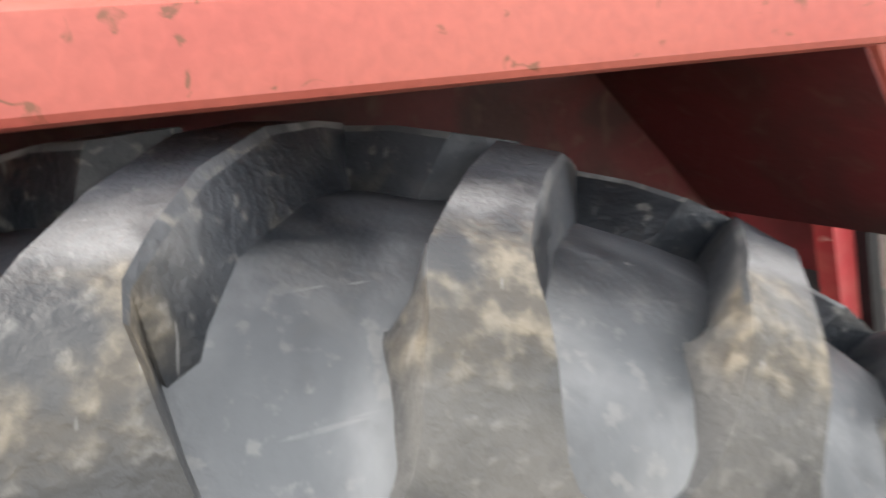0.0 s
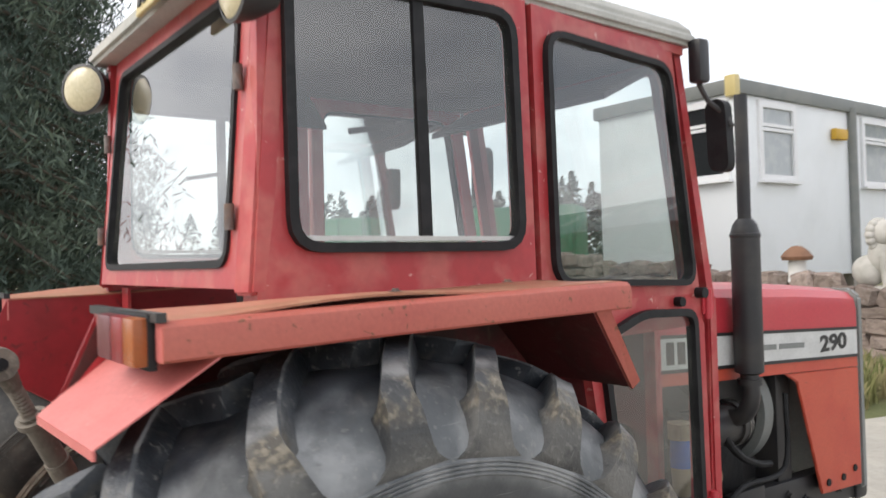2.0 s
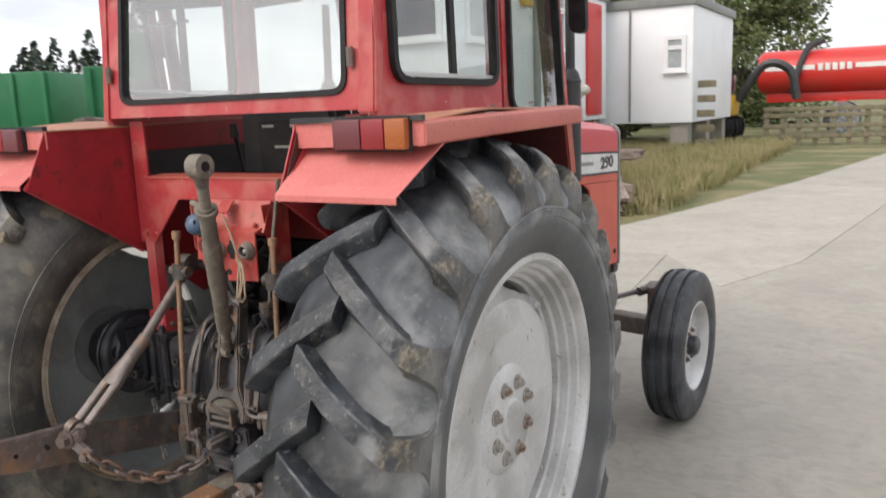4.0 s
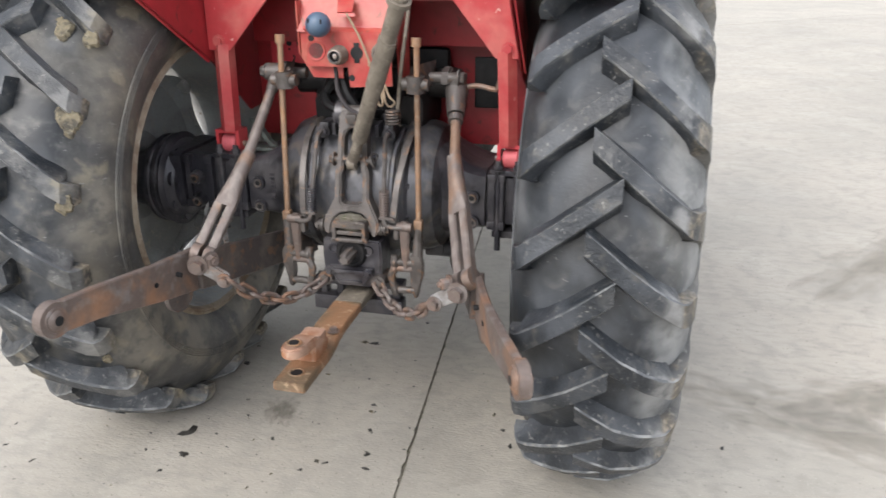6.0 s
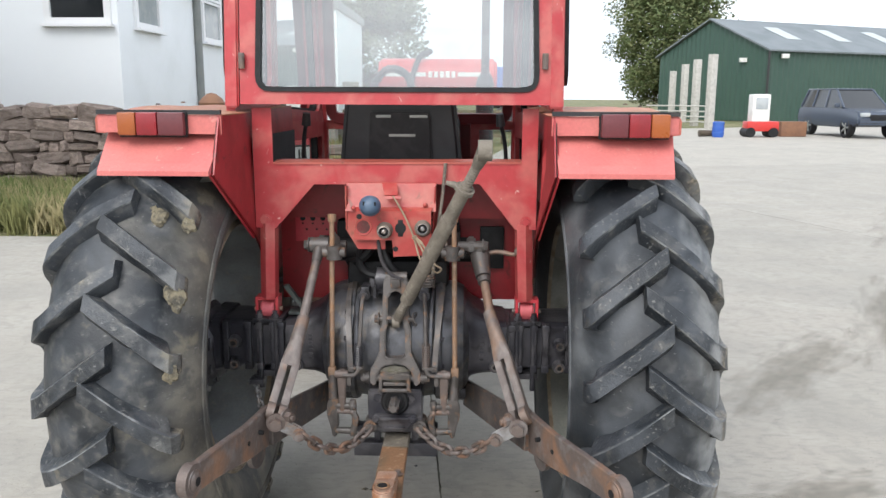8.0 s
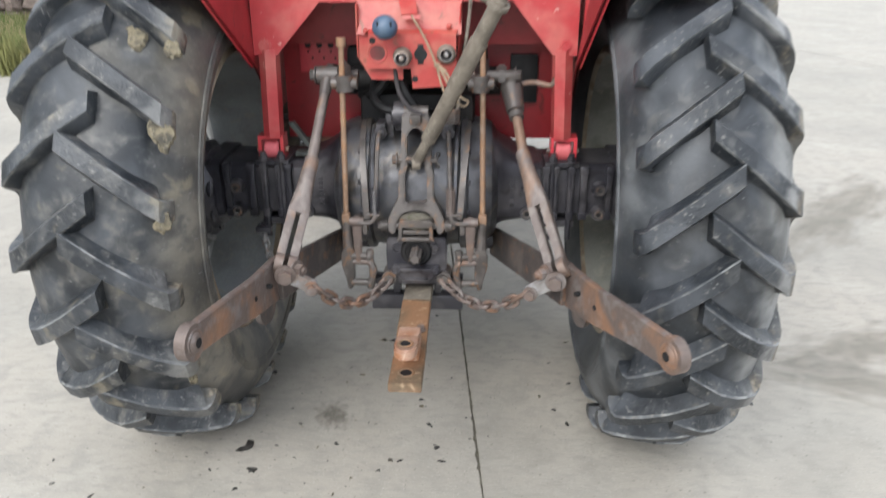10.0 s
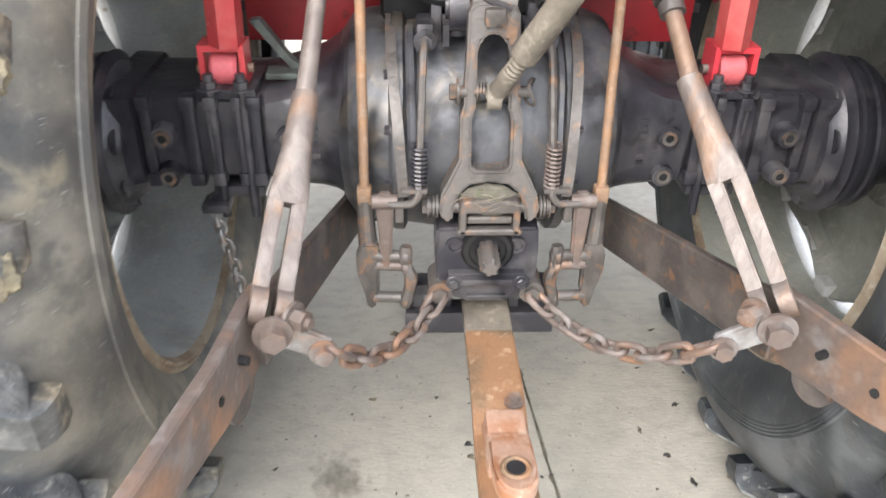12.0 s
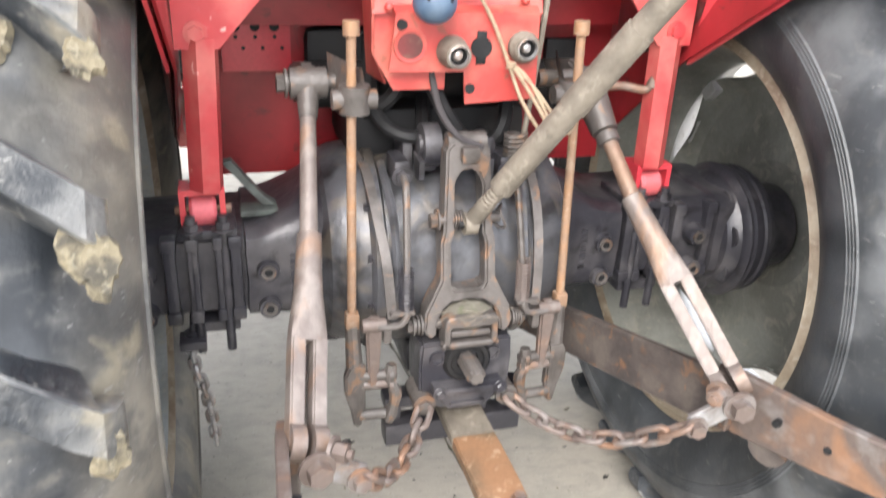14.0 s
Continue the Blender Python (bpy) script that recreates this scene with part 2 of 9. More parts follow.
    blue_plastic=mat("dusty_blue_plastic", (0.06, 0.10, 0.16), 0.45, second=(0.10, 0.14, 0.19), scale=25, bump=0.05),
    grey_iron_clean=mat("bright_steel", (0.5, 0.49, 0.47), 0.3, 0.9, bump=0.05),
    cord=mat("grubby_cord", (0.30, 0.225, 0.15), 0.8, second=(0.20, 0.15, 0.10), scale=40, bump=0.2),
    white_stripe=mat("silver_white_decal", (0.62, 0.62, 0.60), 0.45, second=(0.5, 0.5, 0.48), scale=6, bump=0.02),
    decal_black=mat("black_decal", (0.02, 0.02, 0.02), 0.5),
    lamp_cream=mat("yellowed_lamp_glass", (0.62, 0.55, 0.36), 0.25, second=(0.5, 0.44, 0.28), scale=9, bump=0.05),
    plate_yellow=mat("number_plate_yellow", (0.62, 0.50, 0.22), 0.4, bump=0.02),
    lining=mat("dark_headlining", (0.036, 0.032, 0.034), 0.85, second=(0.06, 0.053, 0.055), scale=6, bump=0.2),
    seat_vinyl=mat("black_vinyl", (0.011, 0.012, 0.014), 0.55, second=(0.026, 0.027, 0.029), scale=8, bump=0.15),
    deep_interior=mat("dull_cab_red", (0.20, 0.025, 0.03), 0.5, second=(0.12, 0.02, 0.02), scale=6, bump=0.05),
    grey_cladding=mat("grey_fascia", (0.20, 0.21, 0.20), 0.5, second=(0.26, 0.26, 0.24), scale=3, bump=0.05),
    upvc=mat("white_window_frame", (0.80, 0.80, 0.80), 0.35, bump=0.0),
    door_red=mat("bright_red_door", (0.55, 0.035, 0.03), 0.45, bump=0.02),
    dark_glass=mat("dark_window_glass", (0.02, 0.022, 0.024), 0.08, bump=0.0, spec=0.8),
    net_glass=mat("curtained_glass", (0.34, 0.37, 0.38), 0.12, second=(0.45, 0.46, 0.46), scale=5, bump=0.0, spec=0.8),
    trailer_green=mat("trailer_green_paint", (0.03, 0.20, 0.09), 0.5, second=(0.05, 0.24, 0.11), scale=1.5, bump=0.05),
    tanker_red=mat("tanker_red_paint", (0.55, 0.03, 0.025), 0.35, second=(0.5, 0.05, 0.04), scale=1.5, bump=0.02),
    machine_yellow=mat("machine_yellow_paint", (0.62, 0.36, 0.03), 0.45, second=(0.5, 0.3, 0.04), scale=3, bump=0.05),
    blue_paint=mat("blue_paint", (0.03, 0.10, 0.42), 0.45, second=(0.05, 0.12, 0.35), scale=3, bump=0.03),
    fence_wood=mat("weathered_fence_timber", (0.20, 0.17, 0.11), 0.85, second=(0.13, 0.12, 0.07), scale=6, amount=0.8, bump=0.4, bscale=60, stretch=(1, 1, 0.2)),
    bark=mat("bark", (0.09, 0.07, 0.05), 0.9, second=(0.05, 0.04, 0.03), scale=8, bump=0.6),
    spruce=mat("spruce_needles", (0.036, 0.058, 0.042), 0.8, second=(0.115, 0.150, 0.105), scale=1.1, amount=0.9, third=(0.015, 0.022, 0.016), tscale=4, tamount=0.7, bump=0.0, edge=(0.48, 0.62)),
    leaf=mat("broad_leaves", (0.10, 0.135, 0.045), 0.65, second=(0.17, 0.175, 0.07), scale=1.5, amount=0.9, third=(0.04, 0.06, 0.02), tscale=8, tamount=0.6, bump=0.0),
    straw_grass=mat("dry_grass_blades", (0.34, 0.29, 0.15), 0.8, second=(0.18, 0.19, 0.06), scale=1.4, amount=0.8, bump=0.0),
    green_grass=mat("green_grass_blades", (0.15, 0.19, 0.055), 0.8, second=(0.24, 0.23, 0.10), scale=1.4, amount=0.9, bump=0.0),
    pale_stone=mat("pale_cast_stone", (0.48, 0.46, 0.42), 0.8, second=(0.34, 0.33, 0.29), scale=6, bump=0.3),
    car_blue=mat("dark_blue_car_paint", (0.045, 0.058, 0.085), 0.2, bump=0.0, spec=0.8),
    white_paint=mat("white_paint", (0.72, 0.71, 0.68), 0.5, second=(0.6, 0.58, 0.54), scale=4, bump=0.03),
    shed_roof=mat("grey_sheet_roof", (0.17, 0.19, 0.20), 0.6, second=(0.13, 0.15, 0.155), scale=0.6, bump=0.03),
    skylight=mat("translucent_roof_sheet", (0.45, 0.48, 0.48), 0.5, bump=0.0),
    grime=mat("oil_drip", (0.025, 0.023, 0.02), 0.5, second=(0.05, 0.045, 0.04), scale=30, bump=0.1),
    wing_top_paint=mat("rust_stained_red_paint", (0.42, 0.16, 0.10), 0.6, second=(0.30, 0.15, 0.08), scale=5.0, amount=0.8, third=(0.45, 0.30, 0.17), tscale=22, tamount=0.6, bump=0.12),
    clay=mat("dried_yellow_clay", (0.165, 0.14, 0.092), 0.9, second=(0.055, 0.050, 0.040), scale=38, amount=0.95, third=(0.28, 0.25, 0.18), tscale=80, tamount=0.6, bump=1.0, bscale=90),
    brown_board=mat("brown_board", (0.22, 0.11, 0.06), 0.7, second=(0.16, 0.08, 0.05), scale=5, bump=0.1),
)


def tyre_rubber(name, lug, wall_a, wall_b, bead=0.0, tan=0.15):
    """Blue-black rubber, its colour paled towards the side wall for dust and sky sheen; a tread bar carries caked dirt
    on its shoulder.
    """
    m = bpy.data.materials.new(name)
    m.use_nodes = True
    n, l = m.node_tree.nodes, m.node_tree.links
    b = n["Principled BSDF"]
    co, info = n.new("ShaderNodeTexCoord"), n.new("ShaderNodeObjectInfo")
    off, add = n.new("ShaderNodeVectorMath"), n.new("ShaderNodeVectorMath")
    off.operation = "SCALE"
    off.inputs[0].default_value = (31, 17, 23)
    l.new(info.outputs["Random"], off.inputs["Scale"])
    l.new(co.outputs["Object"], add.inputs[0])
    l.new(off.outputs["Vector"], add.inputs[1])

    def tex(s, detail=6.0, distort=0.3):
        t = n.new("ShaderNodeTexNoise")
        t.inputs["Scale"].default_value, t.inputs["Detail"].default_value, t.inputs["Distortion"].default_value = s, detail, distort
        l.new(add.outputs["Vector"], t.inputs["Vector"])
        return t.outputs["Fac"]

    def math_node(op, a, c):
        x = n.new("ShaderNodeMath")
        x.operation = op
        for k, v in enumerate((a, c)):
            if isinstance(v, (int, float)):
                x.inputs[k].default_value = v
            else:
                l.new(v, x.inputs[k])
        return x.outputs[0]

    def mask(src, lo, hi, k=1.0):
        r = n.new("ShaderNodeMapRange")
        r.interpolation_type = "SMOOTHSTEP"
        r.inputs["From Min"].default_value, r.inputs["From Max"].default_value, r.inputs["To Max"].default_value = lo, hi, k
        l.new(src, r.inputs["Value"])
        return r.outputs["Result"]

    def mix(fac, a, c):
        x = n.new("ShaderNodeMixRGB")
        l.new(fac, x.inputs["Fac"])
        for k, v in (("Color1", a), ("Color2", c)):
            if isinstance(v, tuple):
                x.inputs[k].default_value = (*v, 1)
            else:
                l.new(v, x.inputs[k])
        return x.outputs["Color"]

    sp = n.new("ShaderNodeSeparateXYZ")
    l.new(co.outputs["Object"], sp.inputs[0])
    ax = sp.outputs["X"]
    rad = math_node("SQRT", math_node("ADD", math_node("MULTIPLY", sp.outputs["Y"], sp.outputs["Y"]), math_node("MULTIPLY", sp.outputs["Z"], sp.outputs["Z"])), 0)
    n1, n2, n3, n4 = tex(7.0), tex(22.0, 9.0, 0.2), tex(75.0, 8.0, 0.1), tex(170.0, 3.0)
    warp = math_node("MULTIPLY", math_node("SUBTRACT", n1, 0.5), 0.14)
    side = mask(math_node("ADD", ax, warp), *((0.12, 0.215) if lug or not bead else (0.085, 0.195)))
    tread = mix(mask(n1, 0.40, 0.66, 0.85), (0.013, 0.016, 0.020), (0.060, 0.066, 0.075))
    tread = mix(mask(tex(16.0, 9.0, 0.6), 0.54, 0.70, 0.4), tread, (0.105, 0.104, 0.100))
    tread = mix(mask(n2, 0.58, 0.72, tan), tread, (0.15, 0.135, 0.105))
    if tan > 0.3:
        tread = mix(mask(n2, 0.46, 0.68, 0.35), tread, (0.145, 0.141, 0.132))
    # Wall colour holds pale dust together with some painted sky sheen.
    wall = mix(mask(n1, 0.38, 0.66, 0.9), wall_a, wall_b)
    wall = mix(mask(n2, 0.52, 0.68, 0.4 if bead else 0.65), wall, (0.050, 0.052, 0.054))
    wall = mix(mask(n3, 0.56, 0.68, 0.25 if lug else 0.12 if tan > 0.3 else 0.3), wall, (0.32, 0.31, 0.285))
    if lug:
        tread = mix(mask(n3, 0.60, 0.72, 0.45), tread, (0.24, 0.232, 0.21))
    if bead:
        ring = math_node("SUBTRACT", 1.0, mask(math_node("ADD", rad, math_node("MULTIPLY", warp, 0.15)), 0.545, 0.585))
        wall = mix(math_node("MULTIPLY", ring, bead), wall, (0.052, 0.055, 0.058))
    col = mix(side, tread, wall)
    if bead:        # the inner wall is paled as well
        col = mix(mask(math_node("SUBTRACT", warp, ax), 0.13, 0.21, 0.25), col, wall)
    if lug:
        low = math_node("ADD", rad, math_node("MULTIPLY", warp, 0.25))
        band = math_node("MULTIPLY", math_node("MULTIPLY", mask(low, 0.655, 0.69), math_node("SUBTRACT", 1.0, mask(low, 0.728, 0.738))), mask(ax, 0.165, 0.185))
        # Shoulder cap paled for wear and painted sheen; the bar's side stays darker.
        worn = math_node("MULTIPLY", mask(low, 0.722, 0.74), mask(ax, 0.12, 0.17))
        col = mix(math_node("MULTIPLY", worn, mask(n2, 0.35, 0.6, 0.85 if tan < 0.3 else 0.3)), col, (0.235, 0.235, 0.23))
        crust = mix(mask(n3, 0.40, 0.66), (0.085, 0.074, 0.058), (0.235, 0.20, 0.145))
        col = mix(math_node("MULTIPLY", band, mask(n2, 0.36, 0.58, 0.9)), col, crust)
    else:
        col = mix(mask(math_node("ADD", tex(3.0), math_node("MULTIPLY", side, 0.06)), 0.56, 0.72, tan * 0.8), col, (0.165, 0.145, 0.11))
    if tan > 0.3:
        col = mix(mask(math_node("ADD", tex(10.0, 9.0, 0.3), math_node("MULTIPLY", side, 0.05)), 0.61, 0.72, 0.45), col, mix(n3, (0.20, 0.17, 0.115), (0.36, 0.315, 0.22)))
    # thin pale scratches, two ways across the rubber
    for turn, size in ((0.5, 60.0), (-0.7, 85.0)):
        mp, t = n.new("ShaderNodeMapping"), n.new("ShaderNodeTexNoise")
        mp.inputs["Rotation"].default_value, mp.inputs["Scale"].default_value = (turn, turn, 0.3), (1.0, 0.10, 2.0)
        t.inputs["Scale"].default_value, t.inputs["Detail"].default_value = size, 2.0
        l.new(add.outputs["Vector"], mp.inputs["Vector"])
        l.new(mp.outputs["Vector"], t.inputs["Vector"])
        col = mix(math_node("MULTIPLY", mask(t.outputs["Fac"], 0.70, 0.735, 0.5), mask(n2, 0.42, 0.6)), col, (0.27, 0.27, 0.26))
    l.new(col, b.inputs["Base Color"])
    l.new(math_node("MULTIPLY_ADD", n1, 0.3), b.inputs["Roughness"])
    for x in n:
        if x.type == "MATH" and x.operation == "MULTIPLY_ADD":
            x.inputs[2].default_value = 0.33
    bp = n.new("ShaderNodeBump")
    bp.inputs["Strength"].default_value, bp.inputs["Distance"].default_value = (0.6 if lug else 0.3), 0.004
    l.new(math_node("ADD", math_node("MULTIPLY", n3, 1.0 if lug else 0.5), math_node("MULTIPLY", n4, 0.5)), bp.inputs["Height"])
    l.new(bp.outputs["Normal"], b.inputs["Normal"])
    return m


M["rubber"] = tyre_rubber("weathered_tyre_rubber", False, (0.10, 0.107, 0.112), (0.30, 0.305, 0.303), 0.85)
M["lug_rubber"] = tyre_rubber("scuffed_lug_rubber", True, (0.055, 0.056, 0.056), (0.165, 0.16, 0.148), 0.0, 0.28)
M["brown_rubber"] = tyre_rubber("mud_browned_tyre_rubber", False, (0.068, 0.065, 0.060), (0.195, 0.178, 0.146), 0.0, 0.38)
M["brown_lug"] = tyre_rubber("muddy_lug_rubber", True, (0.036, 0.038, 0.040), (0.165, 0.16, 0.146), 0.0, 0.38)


def concrete(name, gain=0.92):
    """Broom-finished yard concrete: worn pale patches, long streaks, tyre grime and dark grit."""
    m = bpy.data.materials.new(name)
    m.use_nodes = True
    n, l = m.node_tree.nodes, m.node_tree.links
    b = n["Principled BSDF"]
    co = n.new("ShaderNodeTexCoord")

    def tex(s, stretch=(1, 1, 1), detail=6.0, distort=0.2):
        mp = n.new("ShaderNodeMapping")
        mp.inputs["Scale"].default_value = stretch
        mp.inputs["Rotation"].default_value = (0, 0, 0.1)
        l.new(co.outputs["Object"], mp.inputs["Vector"])
        t = n.new("ShaderNodeTexNoise")
        t.inputs["Scale"].default_value, t.inputs["Detail"].default_value, t.inputs["Distortion"].default_value = s, detail, distort
        l.new(mp.outputs["Vector"], t.inputs["Vector"])
        return t.outputs["Fac"]

    def mask(src, lo, hi, k):
        r = n.new("ShaderNodeMapRange")
        r.inputs["From Min"].default_value, r.inputs["From Max"].default_value, r.inputs["To Max"].default_value = lo, hi, k
        l.new(src, r.inputs["Value"])
        return r.outputs["Result"]

    col = None
    layers = [(tex(0.45), 0.38, 0.66, 0.6, (0.325, 0.305, 0.262)), (tex(1.1, (1, 1, 1), 8.0), 0.46, 0.70, 0.65, (0.285, 0.268, 0.235)), (tex(2.6, (1, 1, 1)), 0.46, 0.70, 0.25, (0.47, 0.452, 0.405)),
              (tex(9.0, (1, 1, 1), 9.0, 0.8), 0.48, 0.70, 0.6, (0.27, 0.256, 0.222)), (tex(24.0, (0.6, 1.5, 1), 8.0), 0.48, 0.68, 0.5, (0.27, 0.256, 0.225)), (tex(75.0, (1, 1, 1), 3.0), 0.66, 0.72, 0.7, (0.12, 0.11, 0.09)), (tex(160.0, (1, 1, 1), 2.0), 0.62, 0.72, 0.4, (0.54, 0.52, 0.48))]
    for src, lo, hi, k, c in layers:
        x = n.new("ShaderNodeMixRGB")
        l.new(mask(src, lo, hi, k), x.inputs["Fac"])
        if col is None:
            x.inputs["Color1"].default_value = (0.385, 0.352, 0.302, 1)
        else:
            l.new(col, x.inputs["Color1"])
        x.inputs["Color2"].default_value = (*c, 1)
        col = x.outputs["Color"]
    info, hsv, val = n.new("ShaderNodeObjectInfo"), n.new("ShaderNodeHueSaturation"), n.new("ShaderNodeMath")
    val.operation = "MULTIPLY_ADD"
    l.new(info.outputs["Random"], val.inputs[0])
    val.inputs[1].default_value, val.inputs[2].default_value = 0.10, gain
    l.new(val.outputs[0], hsv.inputs["Value"])
    l.new(col, hsv.inputs["Color"])
    l.new(hsv.outputs["Color"], b.inputs["Base Color"])
    b.inputs["Roughness"].default_value = 0.82
    bp = n.new("ShaderNodeBump")
    bp.inputs["Strength"].default_value, bp.inputs["Distance"].default_value = 0.45, 0.004
    l.new(tex(90.0, (0.7, 1.4, 1), 4.0), bp.inputs["Height"])
    l.new(bp.outputs["Normal"], b.inputs["Normal"])
    return m


def soaked(name, colour, strength):
    """A stain without an edge: dense in the middle, broken by noise, gone at the rim of its unit disc."""
    m = bpy.data.materials.new(name)
    m.use_nodes = True
    n, l = m.node_tree.nodes, m.node_tree.links
    n.remove(n["Principled BSDF"])
    tr, df, mx = n.new("ShaderNodeBsdfTransparent"), n.new("ShaderNodeBsdfDiffuse"), n.new("ShaderNodeMixShader")
    df.inputs["Color"].default_value = (*colour, 1)
    co, ln, t = n.new("ShaderNodeTexCoord"), n.new("ShaderNodeVectorMath"), n.new("ShaderNodeTexNoise")
    ln.operation = "LENGTH"
    l.new(co.outputs["Object"], ln.inputs[0])
    l.new(co.outputs["Object"], t.inputs["Vector"])
    t.inputs["Scale"].default_value, t.inputs["Detail"].default_value = 3.2, 9
    a, b = n.new("ShaderNodeMath"), n.new("ShaderNodeMapRange")
    a.operation = "SUBTRACT"
    l.new(t.outputs["Fac"], a.inputs[0])
    sc2 = n.new("ShaderNodeMath")
    sc2.operation = "MULTIPLY"
    sc2.inputs[1].default_value = 0.55
    l.new(ln.outputs["Value"], sc2.inputs[0])
    l.new(sc2.outputs[0], a.inputs[1])
    b.inputs["From Min"].default_value, b.inputs["From Max"].default_value, b.inputs["To Max"].default_value = 0.02, 0.40, strength
    l.new(a.outputs[0], b.inputs["Value"])
    l.new(b.outputs["Result"], mx.inputs["Fac"])
    l.new(tr.outputs["BSDF"], mx.inputs[1])
    l.new(df.outputs["BSDF"], mx.inputs[2])
    l.new(mx.outputs["Shader"], n["Material Output"].inputs["Surface"])
    return m


M["oil_soak"] = soaked("soaked_oil", (0.16, 0.145, 0.12), 0.45)
M["mud_soak"] = soaked("dried_mud_film", (0.235, 0.215, 0.18), 0.36)
M["concrete"] = concrete("yard_concrete")
M["gritty_concrete"] = concrete("gritty_worn_concrete", 0.90)
M["pale_concrete"] = concrete("pale_newer_concrete", 1.02)


# ---- mesh tools ----
def part(name, bm, material, parent=None, label="", smooth=True):
    me = bpy.data.meshes.new(name)
    bm.normal_update()
    bm.to_mesh(me)
    bm.free()
    for nm in ([material] if isinstance(material, str) else material):
        me.materials.append(M[nm])
    if smooth:
        me.shade_smooth()
        me.set_sharp_from_angle(angle=radians(32))
    ob = new(name, me)
    if parent is not None:
        ob.parent = parent
    return tagged(ob, label)


def thing(name, label, category, at=(0, 0, 0), group="", kind=""):
    ob = new(name)
    ob.empty_display_size = 0.1
    ob.location = at
    return tagged(ob, label, category, group, kind)


def box(bm, c, s, rot=(0, 0, 0), bevel=0.0, m=None):
    r = bmesh.ops.create_cube(bm, size=1.0)
    vs = r["verts"]
    t = Matrix.Translation(c) @ Euler([radians(a) for a in rot]).to_matrix().to_4x4() @ Matrix.Diagonal((*s, 1))
    bmesh.ops.transform(bm, matrix=(m @ t) if m else t, verts=vs)
    if bevel:
        es = list({e for v in vs for e in v.link_edges})
        bmesh.ops.bevel(bm, geom=es, offset=bevel, segments=2, affect="EDGES", profile=0.6)
    return bm


def rod(bm, a, b, r0, r1=None, seg=14, cap=True):
    a, b = Vector(a), Vector(b)
    d = b - a
    t = Matrix.Translation((a + b) / 2) @ d.to_track_quat("Z", "Y").to_matrix().to_4x4()
    bmesh.ops.create_cone(bm, cap_ends=cap, segments=seg, radius1=r0, radius2=r0 if r1 is None else r1, depth=d.length, matrix=t)
    return bm


def tube(bm, pts, r, seg=8, closed=False):
    """A bent round bar along points."""
    pts = [Vector(p) for p in pts]
    n, rings, ref = len(pts), [], None
    for i, p in enumerate(pts):
        a = pts[(i - 1) % n] if closed or i else p
        b = pts[(i + 1) % n] if closed or i < n - 1 else p
        d = (b - a).normalized()
        if ref is None:
            ref = d.orthogonal().normalized()
        ref = (ref - d * ref.dot(d)).normalized()
        o = d.cross(ref)
        rr = r[i] if isinstance(r, (list, tuple)) else r
        rings.append([bm.verts.new(p + (ref * math.cos(k * math.tau / seg) + o * math.sin(k * math.tau / seg)) * rr) for k in range(seg)])
    for i in range(n if closed else n - 1):
        q, w = rings[i], rings[(i + 1) % n]
        for k in range(seg):
            bm.faces.new((q[k], q[(k + 1) % seg], w[(k + 1) % seg], w[k]))
    if not closed:
        bm.faces.new(rings[0][::-1])
        bm.faces.new(rings[-1])
    return bm


def curve_pts(pts, n=6):
    """A smooth line through points."""
    pts = [Vector(p) for p in pts]
    e = [pts[0] * 2 - pts[1]] + pts + [pts[-1] * 2 - pts[-2]]
    out = []
    for i in range(1, len(e) - 2):
        a, b, c, d = e[i - 1], e[i], e[i + 1], e[i + 2]
        for k in range(n):
            t = k / n
            out.append(0.5 * (2 * b + (c - a) * t + (2 * a - 5 * b + 4 * c - d) * t * t + (3 * b - a - 3 * c + d) * t ** 3))
    return out + [pts[-1]]


def slab(bm, pts, thick):
    """A plate from the corner points of one flat face, thickened along thick."""
    pts, thick = [Vector(p) for p in pts], Vector(thick)
    a = [bm.verts.new(p) for p in pts]
    b = [bm.verts.new(p + thick) for p in pts]
    k = len(pts)
    bm.faces.new(a[::-1])
    bm.faces.new(b)
    for i in range(k):
        bm.faces.new((a[i], a[(i + 1) % k], b[(i + 1) % k], b[i]))
    bmesh.ops.recalc_face_normals(bm, faces=bm.faces)
    return bm


def lathe(bm, profile, axis="x", centre=(0, 0, 0), seg=72, full=math.tau, start=0.0):
    """A profile of (along, radius) turned round an axis."""
    c, rings = Vector(centre), []
    closed = abs(full - math.tau) < 1e-6
    for k in range(seg if closed else seg + 1):
        a = start + full * k / seg
        u, v = math.cos(a), math.sin(a)
        ring = []
        for h, r in profile:
            p = {"x": (h, r * u, r * v), "y": (r * u, h, r * v), "z": (r * u, r * v, h)}[axis]
            ring.append(bm.verts.new(c + Vector(p)))
        rings.append(ring)
    for k in range(seg):
        q, w = rings[k], rings[(k + 1) % len(rings)]
        for i in range(len(profile) - 1):
            bm.faces.new((q[i], q[i + 1], w[i + 1], w[i]))
    return bm


